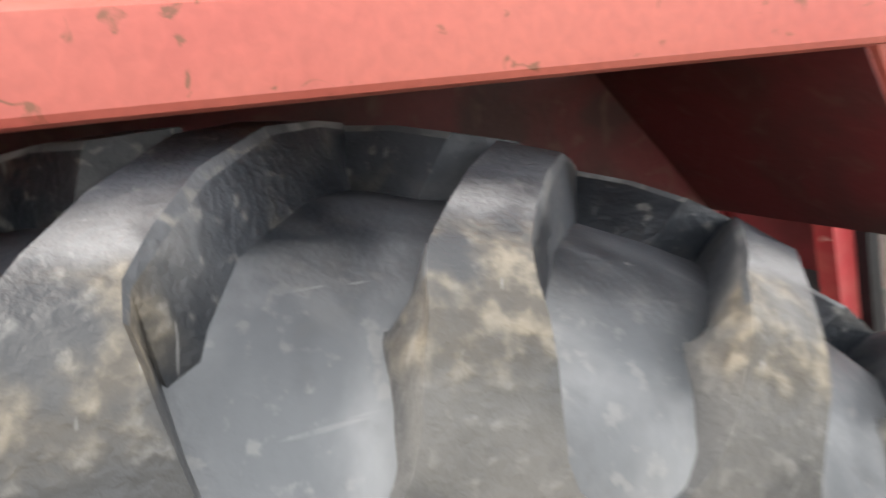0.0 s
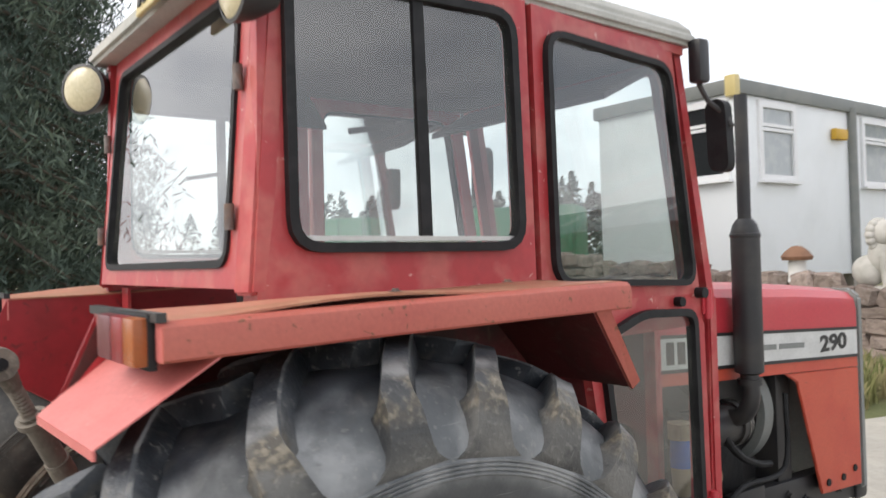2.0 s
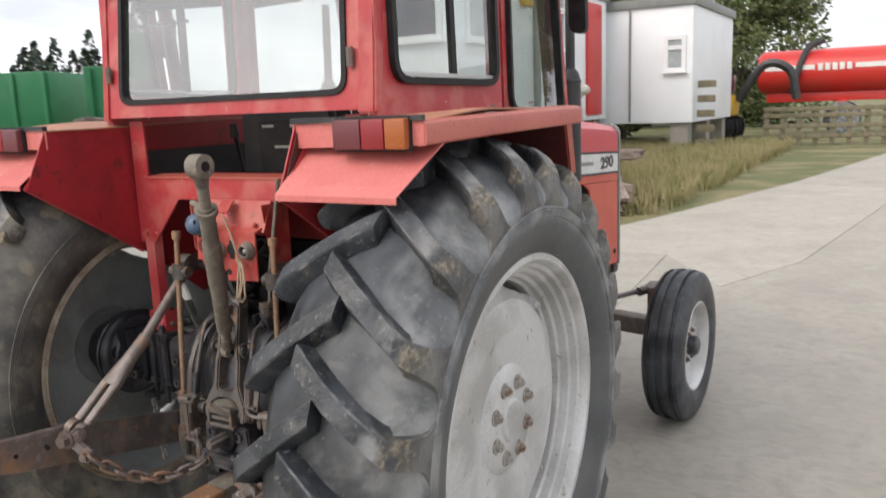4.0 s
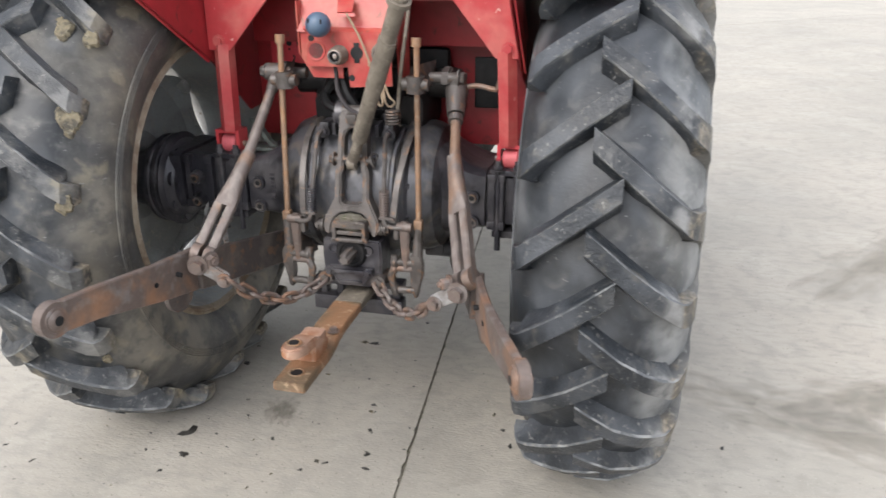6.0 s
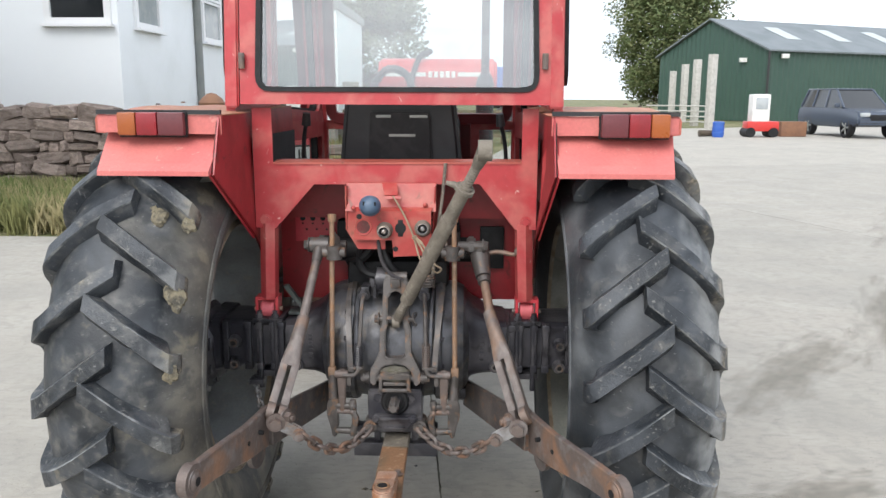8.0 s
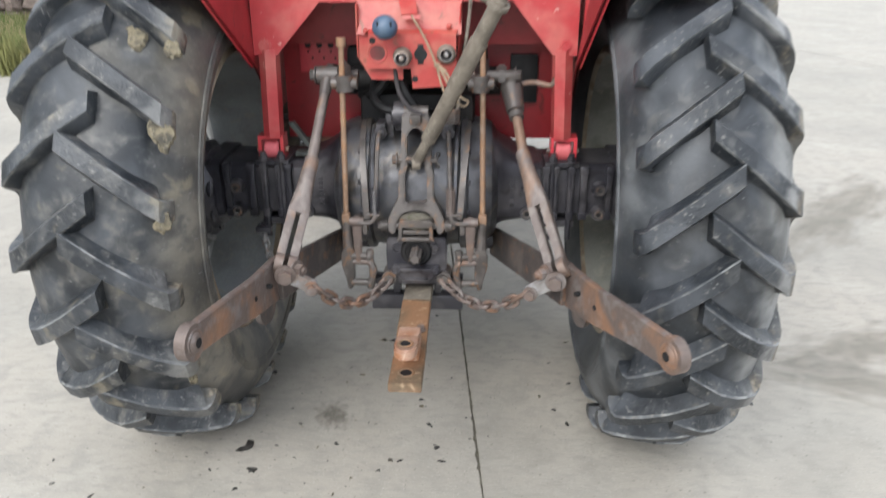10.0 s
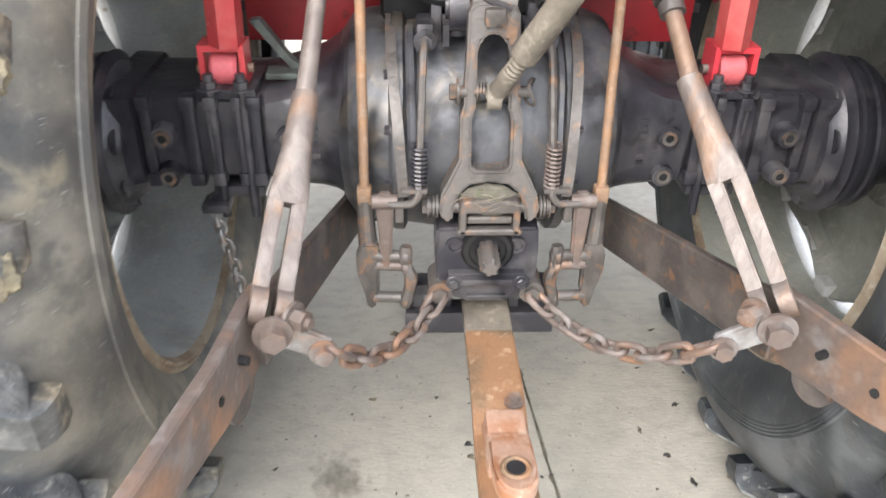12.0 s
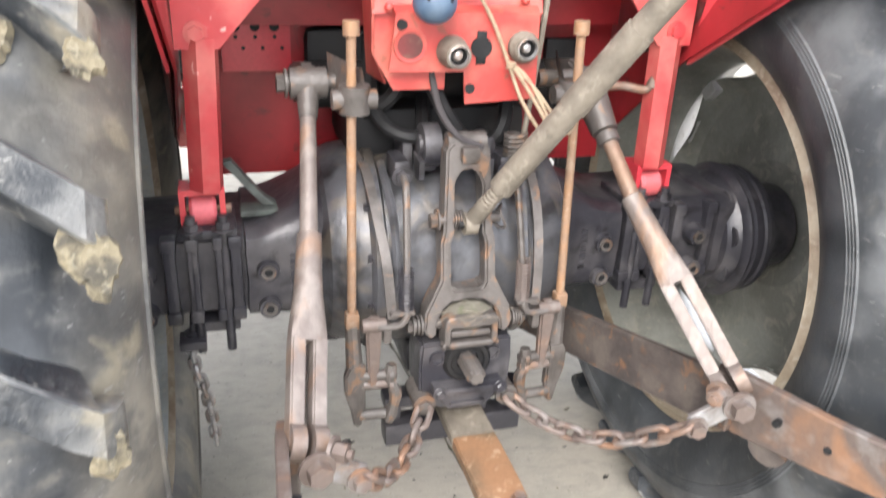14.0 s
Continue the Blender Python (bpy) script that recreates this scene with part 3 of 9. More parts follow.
def frame_bar(bm, pts, w, d, normal):
    """A closed flat-bar frame of width w (in the plane) and depth d along normal, through corner points."""
    pts, nrm = [Vector(p) for p in pts], Vector(normal).normalized()
    k, rings = len(pts), []
    for i, p in enumerate(pts):
        u, v = (p - pts[i - 1]).normalized(), (pts[(i + 1) % k] - p).normalized()
        bis = (nrm.cross(u) + nrm.cross(v)).normalized()
        s = w / 2 / max(0.3, bis.dot(nrm.cross(u).normalized()))
        rings.append([bm.verts.new(p + bis * a * s + nrm * b * d / 2) for a, b in ((-1, -1), (1, -1), (1, 1), (-1, 1))])
    for i in range(k):
        q, r = rings[i], rings[(i + 1) % k]
        for j in range(4):
            bm.faces.new((q[j], q[(j + 1) % 4], r[(j + 1) % 4], r[j]))
    bmesh.ops.recalc_face_normals(bm, faces=bm.faces)
    return bm


def rounded(corners, r, n=4):
    """The outline of a polygon with rounded corners (3D points of one plane)."""
    c, out = [Vector(p) for p in corners], []
    for i, p in enumerate(c):
        a, b = c[i - 1] - p, c[(i + 1) % len(c)] - p
        s, e = p + a.normalized() * min(r, a.length / 2), p + b.normalized() * min(r, b.length / 2)
        for k in range(n + 1):
            t = k / n
            out.append(s * (1 - t) ** 2 + p * 2 * t * (1 - t) + e * t * t)
    return out


def bm_new():
    return bmesh.new()


def hexbolt(bm, p, d, r=0.012, h=0.01, stud=0.0):
    p, d = Vector(p), Vector(d).normalized()
    rod(bm, p, p + d * h * 0.3, r * 1.5, seg=16)
    rod(bm, p + d * h * 0.3, p + d * h * 1.3, r, seg=6)
    if stud:
        rod(bm, p + d * h * 1.2, p + d * (h * 1.2 + stud), r * 0.5, seg=8)
    return bm


# ---- ground ----
def ground_sheet():
    bm = bm_new()
    bmesh.ops.create_grid(bm, x_segments=40, y_segments=40, size=600, matrix=Matrix.Translation((0, 0, -0.03)))
    return tagged(part("ground", bm, "grass"), "rough green and straw-coloured grass round the yard", "grass", kind="structure")


ground_sheet()
yard = thing("pavement", "pale worn concrete yard in large cast slabs", "concrete yard", kind="structure")


def yard_slab(pts, drop=0.0, surface="concrete"):
    bm = bm_new()
    slab(bm, [(x, y, -0.12 - drop) for x, y in pts], (0, 0, 0.12))
    return part("slab", bm, surface, yard, smooth=False)


# slabs meet at sawn joints a few millimetres wide
def ragged(a, b, off, seed):
    """A joint edge from a to b, chipped along the stretch beside the tractor."""
    rng = random.Random(seed)
    a, b = Vector((*a, 0)), Vector((*b, 0))
    L, out, y = (b - a).length, [], 0.0
    while y < L:
        p = a.lerp(b, y / L)
        chip = rng.uniform(0.0, 0.003) + (rng.uniform(0.002, 0.007) if rng.random() > 0.9 else 0.0)
        out.append((p.x + off * chip, p.y))
        y += rng.uniform(0.012, 0.04) if -3.0 < p.y < 2.0 else 0.5
    return out + [(b.x, b.y)]


yard_slab([(-9.5, -12)] + ragged((1.1365, -12), (-0.3375, 6.2), -1, 2) + [(-9.5, 6.2)])
yard_slab([(8.0, -12), (8.0, -1.0), (4.3, 9.0), (0.45, 4.95)] + ragged((1.1415, -12), (-0.3325, 6.2), 1, 3)[::-1], surface="gritty_concrete")
EDGE = [(0.448, 4.958), (0.95, 6.31), (1.57, 11.13), (1.74, 13.08)]       # between the pale strip and the yard
yard_slab([(-0.336, 6.206)] + EDGE + [(-0.01, 13.75), (-1.145, 8.86), (-1.9, 6.206)], surface="pale_concrete")
yard_slab([(4.31, 9.01), (8.012, -0.99), (8.012, -12), (22, -12), (22, 20), (5.206, 16.4), (2.91, 14.16)] + [(x + 0.009, y - 0.006) for x, y in EDGE[::-1]])
yard_slab([(0.0, 13.765), (1.742, 13.095), (2.90, 14.172), (5.2, 16.415), (21.99, 20.015), (40, 45), (22, 46), (5.2, 37), (2.86, 30.8)], surface="pale_concrete")
yard_slab([(22.015, -12), (48, -12), (60, 60), (40.01, 45), (22.012, 20)])

bm = bm_new()
slab(bm, [(1.116, -12, -0.02), (1.166, -12, -0.02), (-0.315, 6.2, -0.02), (-0.357, 6.2, -0.02)], (0, 0, 0.0145))
part("joint_filling", bm, "joint_dirt", yard)

# ---- tractor ----
tractor = thing("tractor", "old faded red farm tractor with cab on a concrete yard", "tractor")
AX, AY = 0.750, -0.055      # height and place of the rear axle
WX = {1: 0.755, -1: 0.750}       # middle of a rear tyre from the middle of the tractor
CARCASS = [(0.0, 0.760), (0.06, 0.757), (0.12, 0.736), (0.155, 0.708), (0.183, 0.675), (0.203, 0.640), (0.215, 0.612), (0.2175, 0.596), (0.2215, 0.594), (0.2215, 0.591), (0.2185, 0.589), (0.2215, 0.587), (0.2215, 0.584),
           (0.2185, 0.582), (0.2215, 0.580), (0.2215, 0.577), (0.2185, 0.575), (0.2215, 0.573), (0.2215, 0.570), (0.2175, 0.568), (0.216, 0.554), (0.214, 0.54), (0.206, 0.515), (0.194, 0.49), (0.178, 0.468), (0.168, 0.454), (0.150, 0.447)]


def wear(side, a):
    """How far the worn crown of a tyre lies below its full height at the turn a; the remould sits lower over its top."""
    if side < 0:
        return 0.0
    return 0.008 + 0.018 * float(np.interp(math.degrees(a) % 360, (35, 70, 135, 165), (0, 1, 1, 0)))


def crown(x):
    """Share of the wear at the place x across the tread: full in the middle, none below the shoulder."""
    return float(np.interp(abs(x), (0.05, 0.13, 0.19, 0.213), (1.0, 0.80, 0.48, 0.0)))


def lug_mesh(short=False, low=0.0):
    """One tread bar that runs from just past the middle of the tyre over the shoulder and down the side wall; the turn angle 0 is its inner end. A short one ends bluntly at the shoulder."""
    bm = bm_new()
    prof = [(-0.035, 0.803, 0.027), (0.0, 0.805, 0.0275), (0.06, 0.801, 0.0275), (0.12, 0.780, 0.0275), (0.160, 0.757, 0.028), (0.185, 0.737, 0.0285), (0.198, 0.720, 0.029),
            (0.208, 0.698, 0.031), (0.215, 0.676, 0.033), (0.2195, 0.650, 0.035), (0.221, 0.630, 0.039), (0.221, 0.615, 0.047), (0.219, 0.603, 0.062), (0.216, 0.598, 0.074)]
    if short:
        prof = prof[:3] + [(0.12, 0.789, 0.0275), (0.160, 0.778, 0.028), (0.185, 0.766, 0.028), (0.196, 0.750, 0.0275), (0.201, 0.724, 0.026), (0.198, 0.702, 0.024)]
    st = [(x, -0.94 * (min(x, 0.192) + 0.035), r - low * crown(x), w) for x, r, w in prof]
    rings = []
    for i, (x, a, r, w) in enumerate(st):
        t = min(1.0, max(0.0, (i - 4) / 4))
        ring = []
        for wk, dk in ((1.36, 1.0), (1.0, 0.10), (0.88, 0.0), (-0.88, 0.0), (-1.0, 0.10), (-1.36, 1.0)):
            if i < 5 and abs(wk) > 1.2:
                wk *= 1.18
            if i > 3:
                wk = math.copysign(1 + (abs(wk) - 1) * max(0.1, 1 - (i - 3) / 6), wk)
            ang = a + wk * w / r
            rr, xx = r - 0.047 * dk * (1 - t) * (1.5 if i > 2 else 1.0), x - 0.044 * dk * t * (1.0 if i > 7 else 1.5)
            ring.append(bm.verts.new((xx, -rr * math.cos(ang), rr * math.sin(ang))))
        rings.append(ring)
    for i, (q, w) in enumerate(zip(rings, rings[1:])):
        for k in range(5):
            f = bm.faces.new((q[k], q[k + 1], w[k + 1], w[k]))
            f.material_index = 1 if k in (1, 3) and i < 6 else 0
    bm.faces.new(rings[0])
    bm.faces.new(rings[-1][::-1])
    for v in bm.verts:
        v.co += noise.noise_vector(v.co * 38) * 0.0028
    bmesh.ops.recalc_face_normals(bm, faces=bm.faces)
    return bm


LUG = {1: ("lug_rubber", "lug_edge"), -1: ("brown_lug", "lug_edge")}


def spread(a):
    """The bars of the remoulded tyre are not quite evenly set: a little wider apart towards the top."""
    return a + radians(float(np.interp(math.degrees(a) % 360, (0, 44, 91, 106, 122, 210, 360), (0, 0, 5.9, 4.5, 4.0, 0, 0))))


def rear_wheel(side, outer, inner):
    """side 1: the outer face looks to +x."""
    w = new("rear_wheel")
    w.parent = tractor
    w.location = (side * WX[side], AY, AX)
    w.scale = (0.965 if side > 0 else 1.05, 1, 1)
    bm = bm_new()
    prof = [(-x, r) for x, r in CARCASS[::-1]] + CARCASS[1:]
    lathe(bm, prof, seg=120)
    for v in bm.verts:
        r = math.hypot(v.co.y, v.co.z)
        if r > 0.62:
            f = 1 - wear(side, math.atan2(v.co.z, -v.co.y)) * crown(v.co.x) / r
            v.co.y, v.co.z = v.co.y * f, v.co.z * f
    for v in bm.verts:      # the tyre's flat foot
        if v.co.z < -0.735:
            v.co.z = -0.735 - (-0.735 - v.co.z) * 0.4
            v.co.x *= 1.03
    bmesh.ops.recalc_face_normals(bm, faces=bm.faces)
    part("tyre", bm, "rubber" if side > 0 else "brown_rubber", w, "worn black rubber, its grooves paled for dust and sky sheen")
    n = 23 if side > 0 else 21
    shapes = {}
    for s in (1, -1):
        for k in range(n):
            a = math.tau * k / n + (outer if s * side > 0 else inner)
            a = spread(a) if side > 0 else a
            low = round(wear(side, a - 0.1), 3)
            if (s, low) in shapes:
                o = new("tread_bar", shapes[s, low])
            else:
                bm = lug_mesh(s * side < 0, low)
                if s < 0:
                    for v in bm.verts:
                        v.co.x = -v.co.x
                    bmesh.ops.reverse_faces(bm, faces=bm.faces)
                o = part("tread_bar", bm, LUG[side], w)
                shapes[s, low] = o.data
            o.parent = w
            # a turn that lifts the rear of the wheel
            o.rotation_euler = (-a, 0, 0)
            low = abs((math.degrees(a) - 7.0 + 90.0 + 180.0) % 360.0 - 180.0)
            if low < 22:        # pressed flat where it carries the tractor
                o.scale = (1, *[min(1.0, 0.756 / (0.803 * math.cos(radians(low))))] * 2)
    # rim
    bm = bm_new()
    rp = [(0.172, 0.462), (0.178, 0.458), (0.178, 0.450), (0.166, 0.441), (0.152, 0.438), (0.147, 0.427), (0.126, 0.424), (0.121, 0.412), (0.096, 0.409), (0.090, 0.397), (0.070, 0.395), (0.064, 0.386), (0.040, 0.384),
          (-0.04, 0.388), (-0.085, 0.410), (-0.130, 0.422), (-0.165, 0.431), (-0.178, 0.441), (-0.172, 0.450)]
    rp += [(h, r + 0.010) for h, r in rp[::-1]]
    lathe(bm, [(side * h, r) for h, r in rp], seg=96)
    bmesh.ops.recalc_face_normals(bm, faces=bm.faces)
    # Inboard faces take a darker grey, the left wheel's a paler one.
    for f in bm.faces:
        c = f.calc_center_median()
        f.material_index = 2 if side * c.x < -0.160 else 1 if side * c.x < 0.05 else 0
    part("rim", bm, ("rim_silver", "dark_wheel_inside" if side > 0 else "pale_wheel_inside", "rusty_lip"), w, "silver-painted steel rim, darker inside")
    # dished disc with open crescents at its edge
    bm = bm_new()
    lobes, seg = 8, 128
    prof = [(0.118, 0.0), (0.118, 0.05), (0.116, 0.13), (0.100, 0.155), (0.104, 0.20), (0.115, 0.27), (0.098, 0.335), (0.070, 0.36), (0.055, 1.0)]
    rings = []
    for k in range(seg):
        a = math.tau * k / seg
        edge = 0.372 + 0.018 * math.cos(lobes * a)
        ring = []
        for h, r in prof[1:]:
            rr = edge if r == 1.0 else r
            ring.append(bm.verts.new((side * h, rr * math.cos(a), rr * math.sin(a))))
        rings.append(ring)
    mid = bm.verts.new((side * 0.118, 0, 0))
    for k in range(seg):
        q, p = rings[k], rings[(k + 1) % seg]
        bm.faces.new((mid, q[0], p[0]))
        for i in range(len(q) - 1):
            bm.faces.new((q[i], q[i + 1], p[i + 1], p[i]))
    bmesh.ops.recalc_face_normals(bm, faces=bm.faces)
    bmesh.ops.solidify(bm, geom=bm.faces[:], thickness=0.008)
    bm.normal_update()
    for f in bm.faces:
        f.material_index = 1 if f.normal.x * side < 0 else 0
    part("wheel_disc", bm, ("rim_silver", "dark_wheel_inside" if side > 0 else "pale_wheel_inside"), w, "dished silver wheel disc, darker inside")
    for k in range(8):
        a = math.tau * (k + 0.5) / 8
        bm = bm_new()
        hexbolt(bm, (side * 0.116, 0.105 * math.cos(a), 0.105 * math.sin(a)), (side, 0, 0), 0.0145, 0.014, 0.008)
        part("wheel_nut", bm, "nut_steel", w, "dull grey wheel nut with rust round it")
        b2 = bm_new()
        aa = math.tau * k / 8
        box(b2, (side * 0.05, 0.385 * math.cos(aa), 0.385 * math.sin(aa)), (0.03, 0.06, 0.05), (math.degrees(aa), 0, 0), 0.004)
        hexbolt(b2, (side * 0.066, 0.372 * math.cos(aa), 0.372 * math.sin(aa)), (side, 0, 0), 0.013, 0.012, 0.01)
        part("rim_lug", b2, "rim_silver", w)
    bm = bm_new()
    lathe(bm, [(side * 0.125, 0.0), (side * 0.125, 0.055), (side * 0.118, 0.062), (side * 0.09, 0.062)], seg=32)
    part("hub_cap", bm, "rim_silver", w)
    return w


rear_wheel(1, radians(12.4), radians(5.0))
rear_wheel(-1, radians(15.0), radians(8.3))


def front_wheel(side):
    w = new("front_wheel")
    w.parent = tractor
    w.location = (side * 0.835, 1.99, 0.382)
    w.rotation_euler = (0, 0, radians(-2))
    w.scale = (0.95, 0.975, 0.975)
    bm = bm_new()
    prof = [(0.06, 0.215), (0.085, 0.23), (0.10, 0.27), (0.103, 0.31), (0.095, 0.355), (0.082, 0.378), (0.066, 0.385), (0.064, 0.375), (0.045, 0.375), (0.043, 0.390), (0.018, 0.392), (0.016, 0.378)]
    prof = prof + [(-h, r) for h, r in prof[::-1]]
    lathe(bm, prof, seg=64)
    bmesh.ops.recalc_face_normals(bm, faces=bm.faces)
    part("tyre", bm, "rubber", w, "ribbed black front tyre")
    bm = bm_new()
    lathe(bm, [(side * h, r) for h, r in ((0.085, 0.232), (0.09, 0.225), (0.07, 0.21), (0.03, 0.20), (0.02, 0.17), (0.03, 0.10), (0.045, 0.07), (0.05, 0.0))], seg=48)
    bmesh.ops.recalc_face_normals(bm, faces=bm.faces)
    part("rim", bm, "rim_silver", w, "silver front rim")
    bm = bm_new()
    lathe(bm, [(side * h, r) for h, r in ((0.03, 0.055), (0.085, 0.05), (0.095, 0.035), (0.095, 0.0))], seg=24)
    part("hub", bm, "oily", w)
    for k in range(6):
        a = math.tau * k / 6
        bm = bm_new()
        hexbolt(bm, (side * 0.044, 0.08 * math.cos(a), 0.08 * math.sin(a)), (side, 0, 0), 0.011, 0.01, 0.006)
        part("wheel_nut", bm, "rust", w)


front_wheel(1)
front_wheel(-1)


# rear wings
def wing(side):
    g = new("mudguard")
    g.parent = tractor
    S = lambda x, y, z: (side * x, y, z)
    bm = bm_new()
    rows = []
    for k in range(15):
        t = k / 14
        lift = 0.016 * math.sin(math.pi * min(1.0, t * 1.35)) ** 2
        y, z = -0.44 + 0.938 * t, 1.578 + 0.018 * t
        rows.append([(S(x, y, z + lift * f + 0.0015 * math.sin(9 * t + x * 30))) for x, f in ((0.49, 0.0), (0.60, 0.35), (0.72, 0.8), (0.80, 1.0), (0.846, 1.0))])
    top = [[bm.verts.new((x, y, z + 0.004)) for x, y, z in r] for r in rows]
    low = [[bm.verts.new(p) for p in r] for r in rows]
    for a, b in zip(range(14), range(1, 15)):
        for c in range(4):
            bm.faces.new((top[a][c], top[a][c + 1], top[b][c + 1], top[b][c]))
            bm.faces.new((low[a][c], low[b][c], low[b][c + 1], low[a][c + 1]))
        bm.faces.new((top[a][4], low[a][4], low[b][4], top[b][4]))
        bm.faces.new((top[a][0], top[b][0], low[b][0], low[a][0]))
    bm.faces.new(top[0] + low[0][::-1])
    bm.faces.new(top[14][::-1] + low[14])
    bmesh.ops.recalc_face_normals(bm, faces=bm.faces)
    part("wing_top", bm, "wing_top_paint", g, "rust-stained bleached red sheet-steel wing top")
    # Black strip painted in for the shaded gap under the lifted sheet.
    bm = bm_new()
    slab(bm, [S(0.49, -0.4525, 1.5835), S(0.862, -0.4525, 1.5835), S(0.862, -0.438, 1.5835), S(0.49, -0.438, 1.5835)], (0, 0, 0.013))
    part("top_edge", bm, "black_paint", g, "black strip drawn for the shaded gap under the lifted sheet")
    # rolled lip along the outer edge
    bm = bm_new()
    prof = [(0.840, 0.0), (0.858, -0.002), (0.866, -0.008), (0.869, -0.018), (0.869, -0.052), (0.866, -0.056), (0.845, -0.058), (0.845, -0.053), (0.863, -0.050), (0.863, -0.012), (0.853, -0.005), (0.840, -0.004)]
    rings = [[bm.verts.new(S(x, y, z + dz)) for x, dz in prof] for y, z in ((-0.445, 1.585), (-0.1, 1.592), (0.25, 1.597), (0.503, 1.600))]
    for q, w in zip(rings, rings[1:]):
        for i in range(len(prof)):
            j = (i + 1) % len(prof)
            bm.faces.new((q[i], q[j], w[j], w[i]))
    bm.faces.new(rings[0])
    bm.faces.new(rings[-1][::-1])
    bmesh.ops.recalc_face_normals(bm, faces=bm.faces)
    part("wing_lip", bm, "orange_paint", g)
    bm = bm_new()
    slab(bm, [S(0.49, -0.441, 1.525), S(0.862, -0.441, 1.53), S(0.862, -0.441, 1.582), S(0.49, -0.441, 1.582)], (0, -0.004, 0))
    part("wing_back", bm, "pink_paint", g)
    bm = bm_new()
    slab(bm, [S(0.505, -0.540, 1.421), S(0.836, -0.530, 1.420), S(0.866, -0.365, 1.53), S(0.50, -0.39, 1.535)], (0, 0.002, 0.004))
    slab(bm, [S(0.505, -0.540, 1.409), S(0.836, -0.530, 1.408), S(0.836, -0.530, 1.422), S(0.505, -0.540, 1.423)], (0, 0.004, 0))
    part("rear_flap", bm, "pink_paint", g, "slanted pink-red tail flap")
    # Front flap in a darker red that holds the shade under the wing.
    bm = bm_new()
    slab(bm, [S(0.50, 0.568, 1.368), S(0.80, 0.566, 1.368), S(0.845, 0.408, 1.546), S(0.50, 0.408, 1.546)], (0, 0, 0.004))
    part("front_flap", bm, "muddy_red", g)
    bm = bm_new()
    slab(bm, [S(0.80, 0.570, 1.364), S(0.846, 0.410, 1.546), S(0.846, 0.453, 1.546), S(0.808, 0.585, 1.381)], (side * 0.008, 0, 0))
    part("flap_edge", bm, "orange_paint", g)
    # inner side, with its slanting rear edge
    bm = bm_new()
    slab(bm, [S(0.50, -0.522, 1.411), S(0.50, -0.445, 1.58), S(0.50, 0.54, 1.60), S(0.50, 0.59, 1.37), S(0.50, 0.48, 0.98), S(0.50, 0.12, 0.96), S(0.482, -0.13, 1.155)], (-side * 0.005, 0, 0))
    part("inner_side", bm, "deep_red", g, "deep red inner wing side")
    # Added outboard skin; shade under the wing is put into its dark red.
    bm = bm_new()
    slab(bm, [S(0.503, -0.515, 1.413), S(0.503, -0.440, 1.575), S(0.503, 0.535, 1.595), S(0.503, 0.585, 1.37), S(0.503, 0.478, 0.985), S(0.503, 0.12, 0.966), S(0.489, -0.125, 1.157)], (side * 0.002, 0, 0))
    part("splash_lining", bm, "muddy_red", g, "mud-flecked lining, coloured dark red for the shade under the wing")
    bm = bm_new()
    slab(bm, [S(0.505, -0.524, 1.411), S(0.505, -0.40, 1.56), S(0.49, -0.20, 1.44), S(0.488, -0.135, 1.155)], (side * 0.006, -0.004, 0))
    part("gusset", bm, "bonnet_paint", g, "glossy red gusset plate")
    # tail lamp
    lamp = new("tail_lamp")
    lamp.parent = g
    tagged(lamp, "red and amber tail lamp")
    bm = bm_new()
    lx = -0.012 if side > 0 else -0.05
    box(bm, S(0.742 + lx, -0.449, 1.556), (0.205, 0.014, 0.080), (0, 0, 0), 0.004)
    part("lamp_base", bm, "black_rubber", lamp)
    for x0, x1, nm, mt in ((0.788, 0.842, "amber_lens", "amber_lens"), (0.724, 0.786, "red_lens", "red_lens"), (0.644, 0.722, "reflector", "dull_red_lens")):
        bm = bm_new()
        box(bm, S((x0 + x1) / 2 + lx, -0.462, 1.556), (x1 - x0, 0.026, 0.068), (0, 0, 0), 0.006)
        part(nm, bm, mt, lamp)
    for yy in (-0.05, 0.2):
        bm = bm_new()
        hexbolt(bm, S(0.83, yy, 1.607 + yy * 0.02), (0, 0, 1), 0.007, 0.004)
        part("bolt", bm, "rust", g)
    return g


wing(1)
wing(-1)


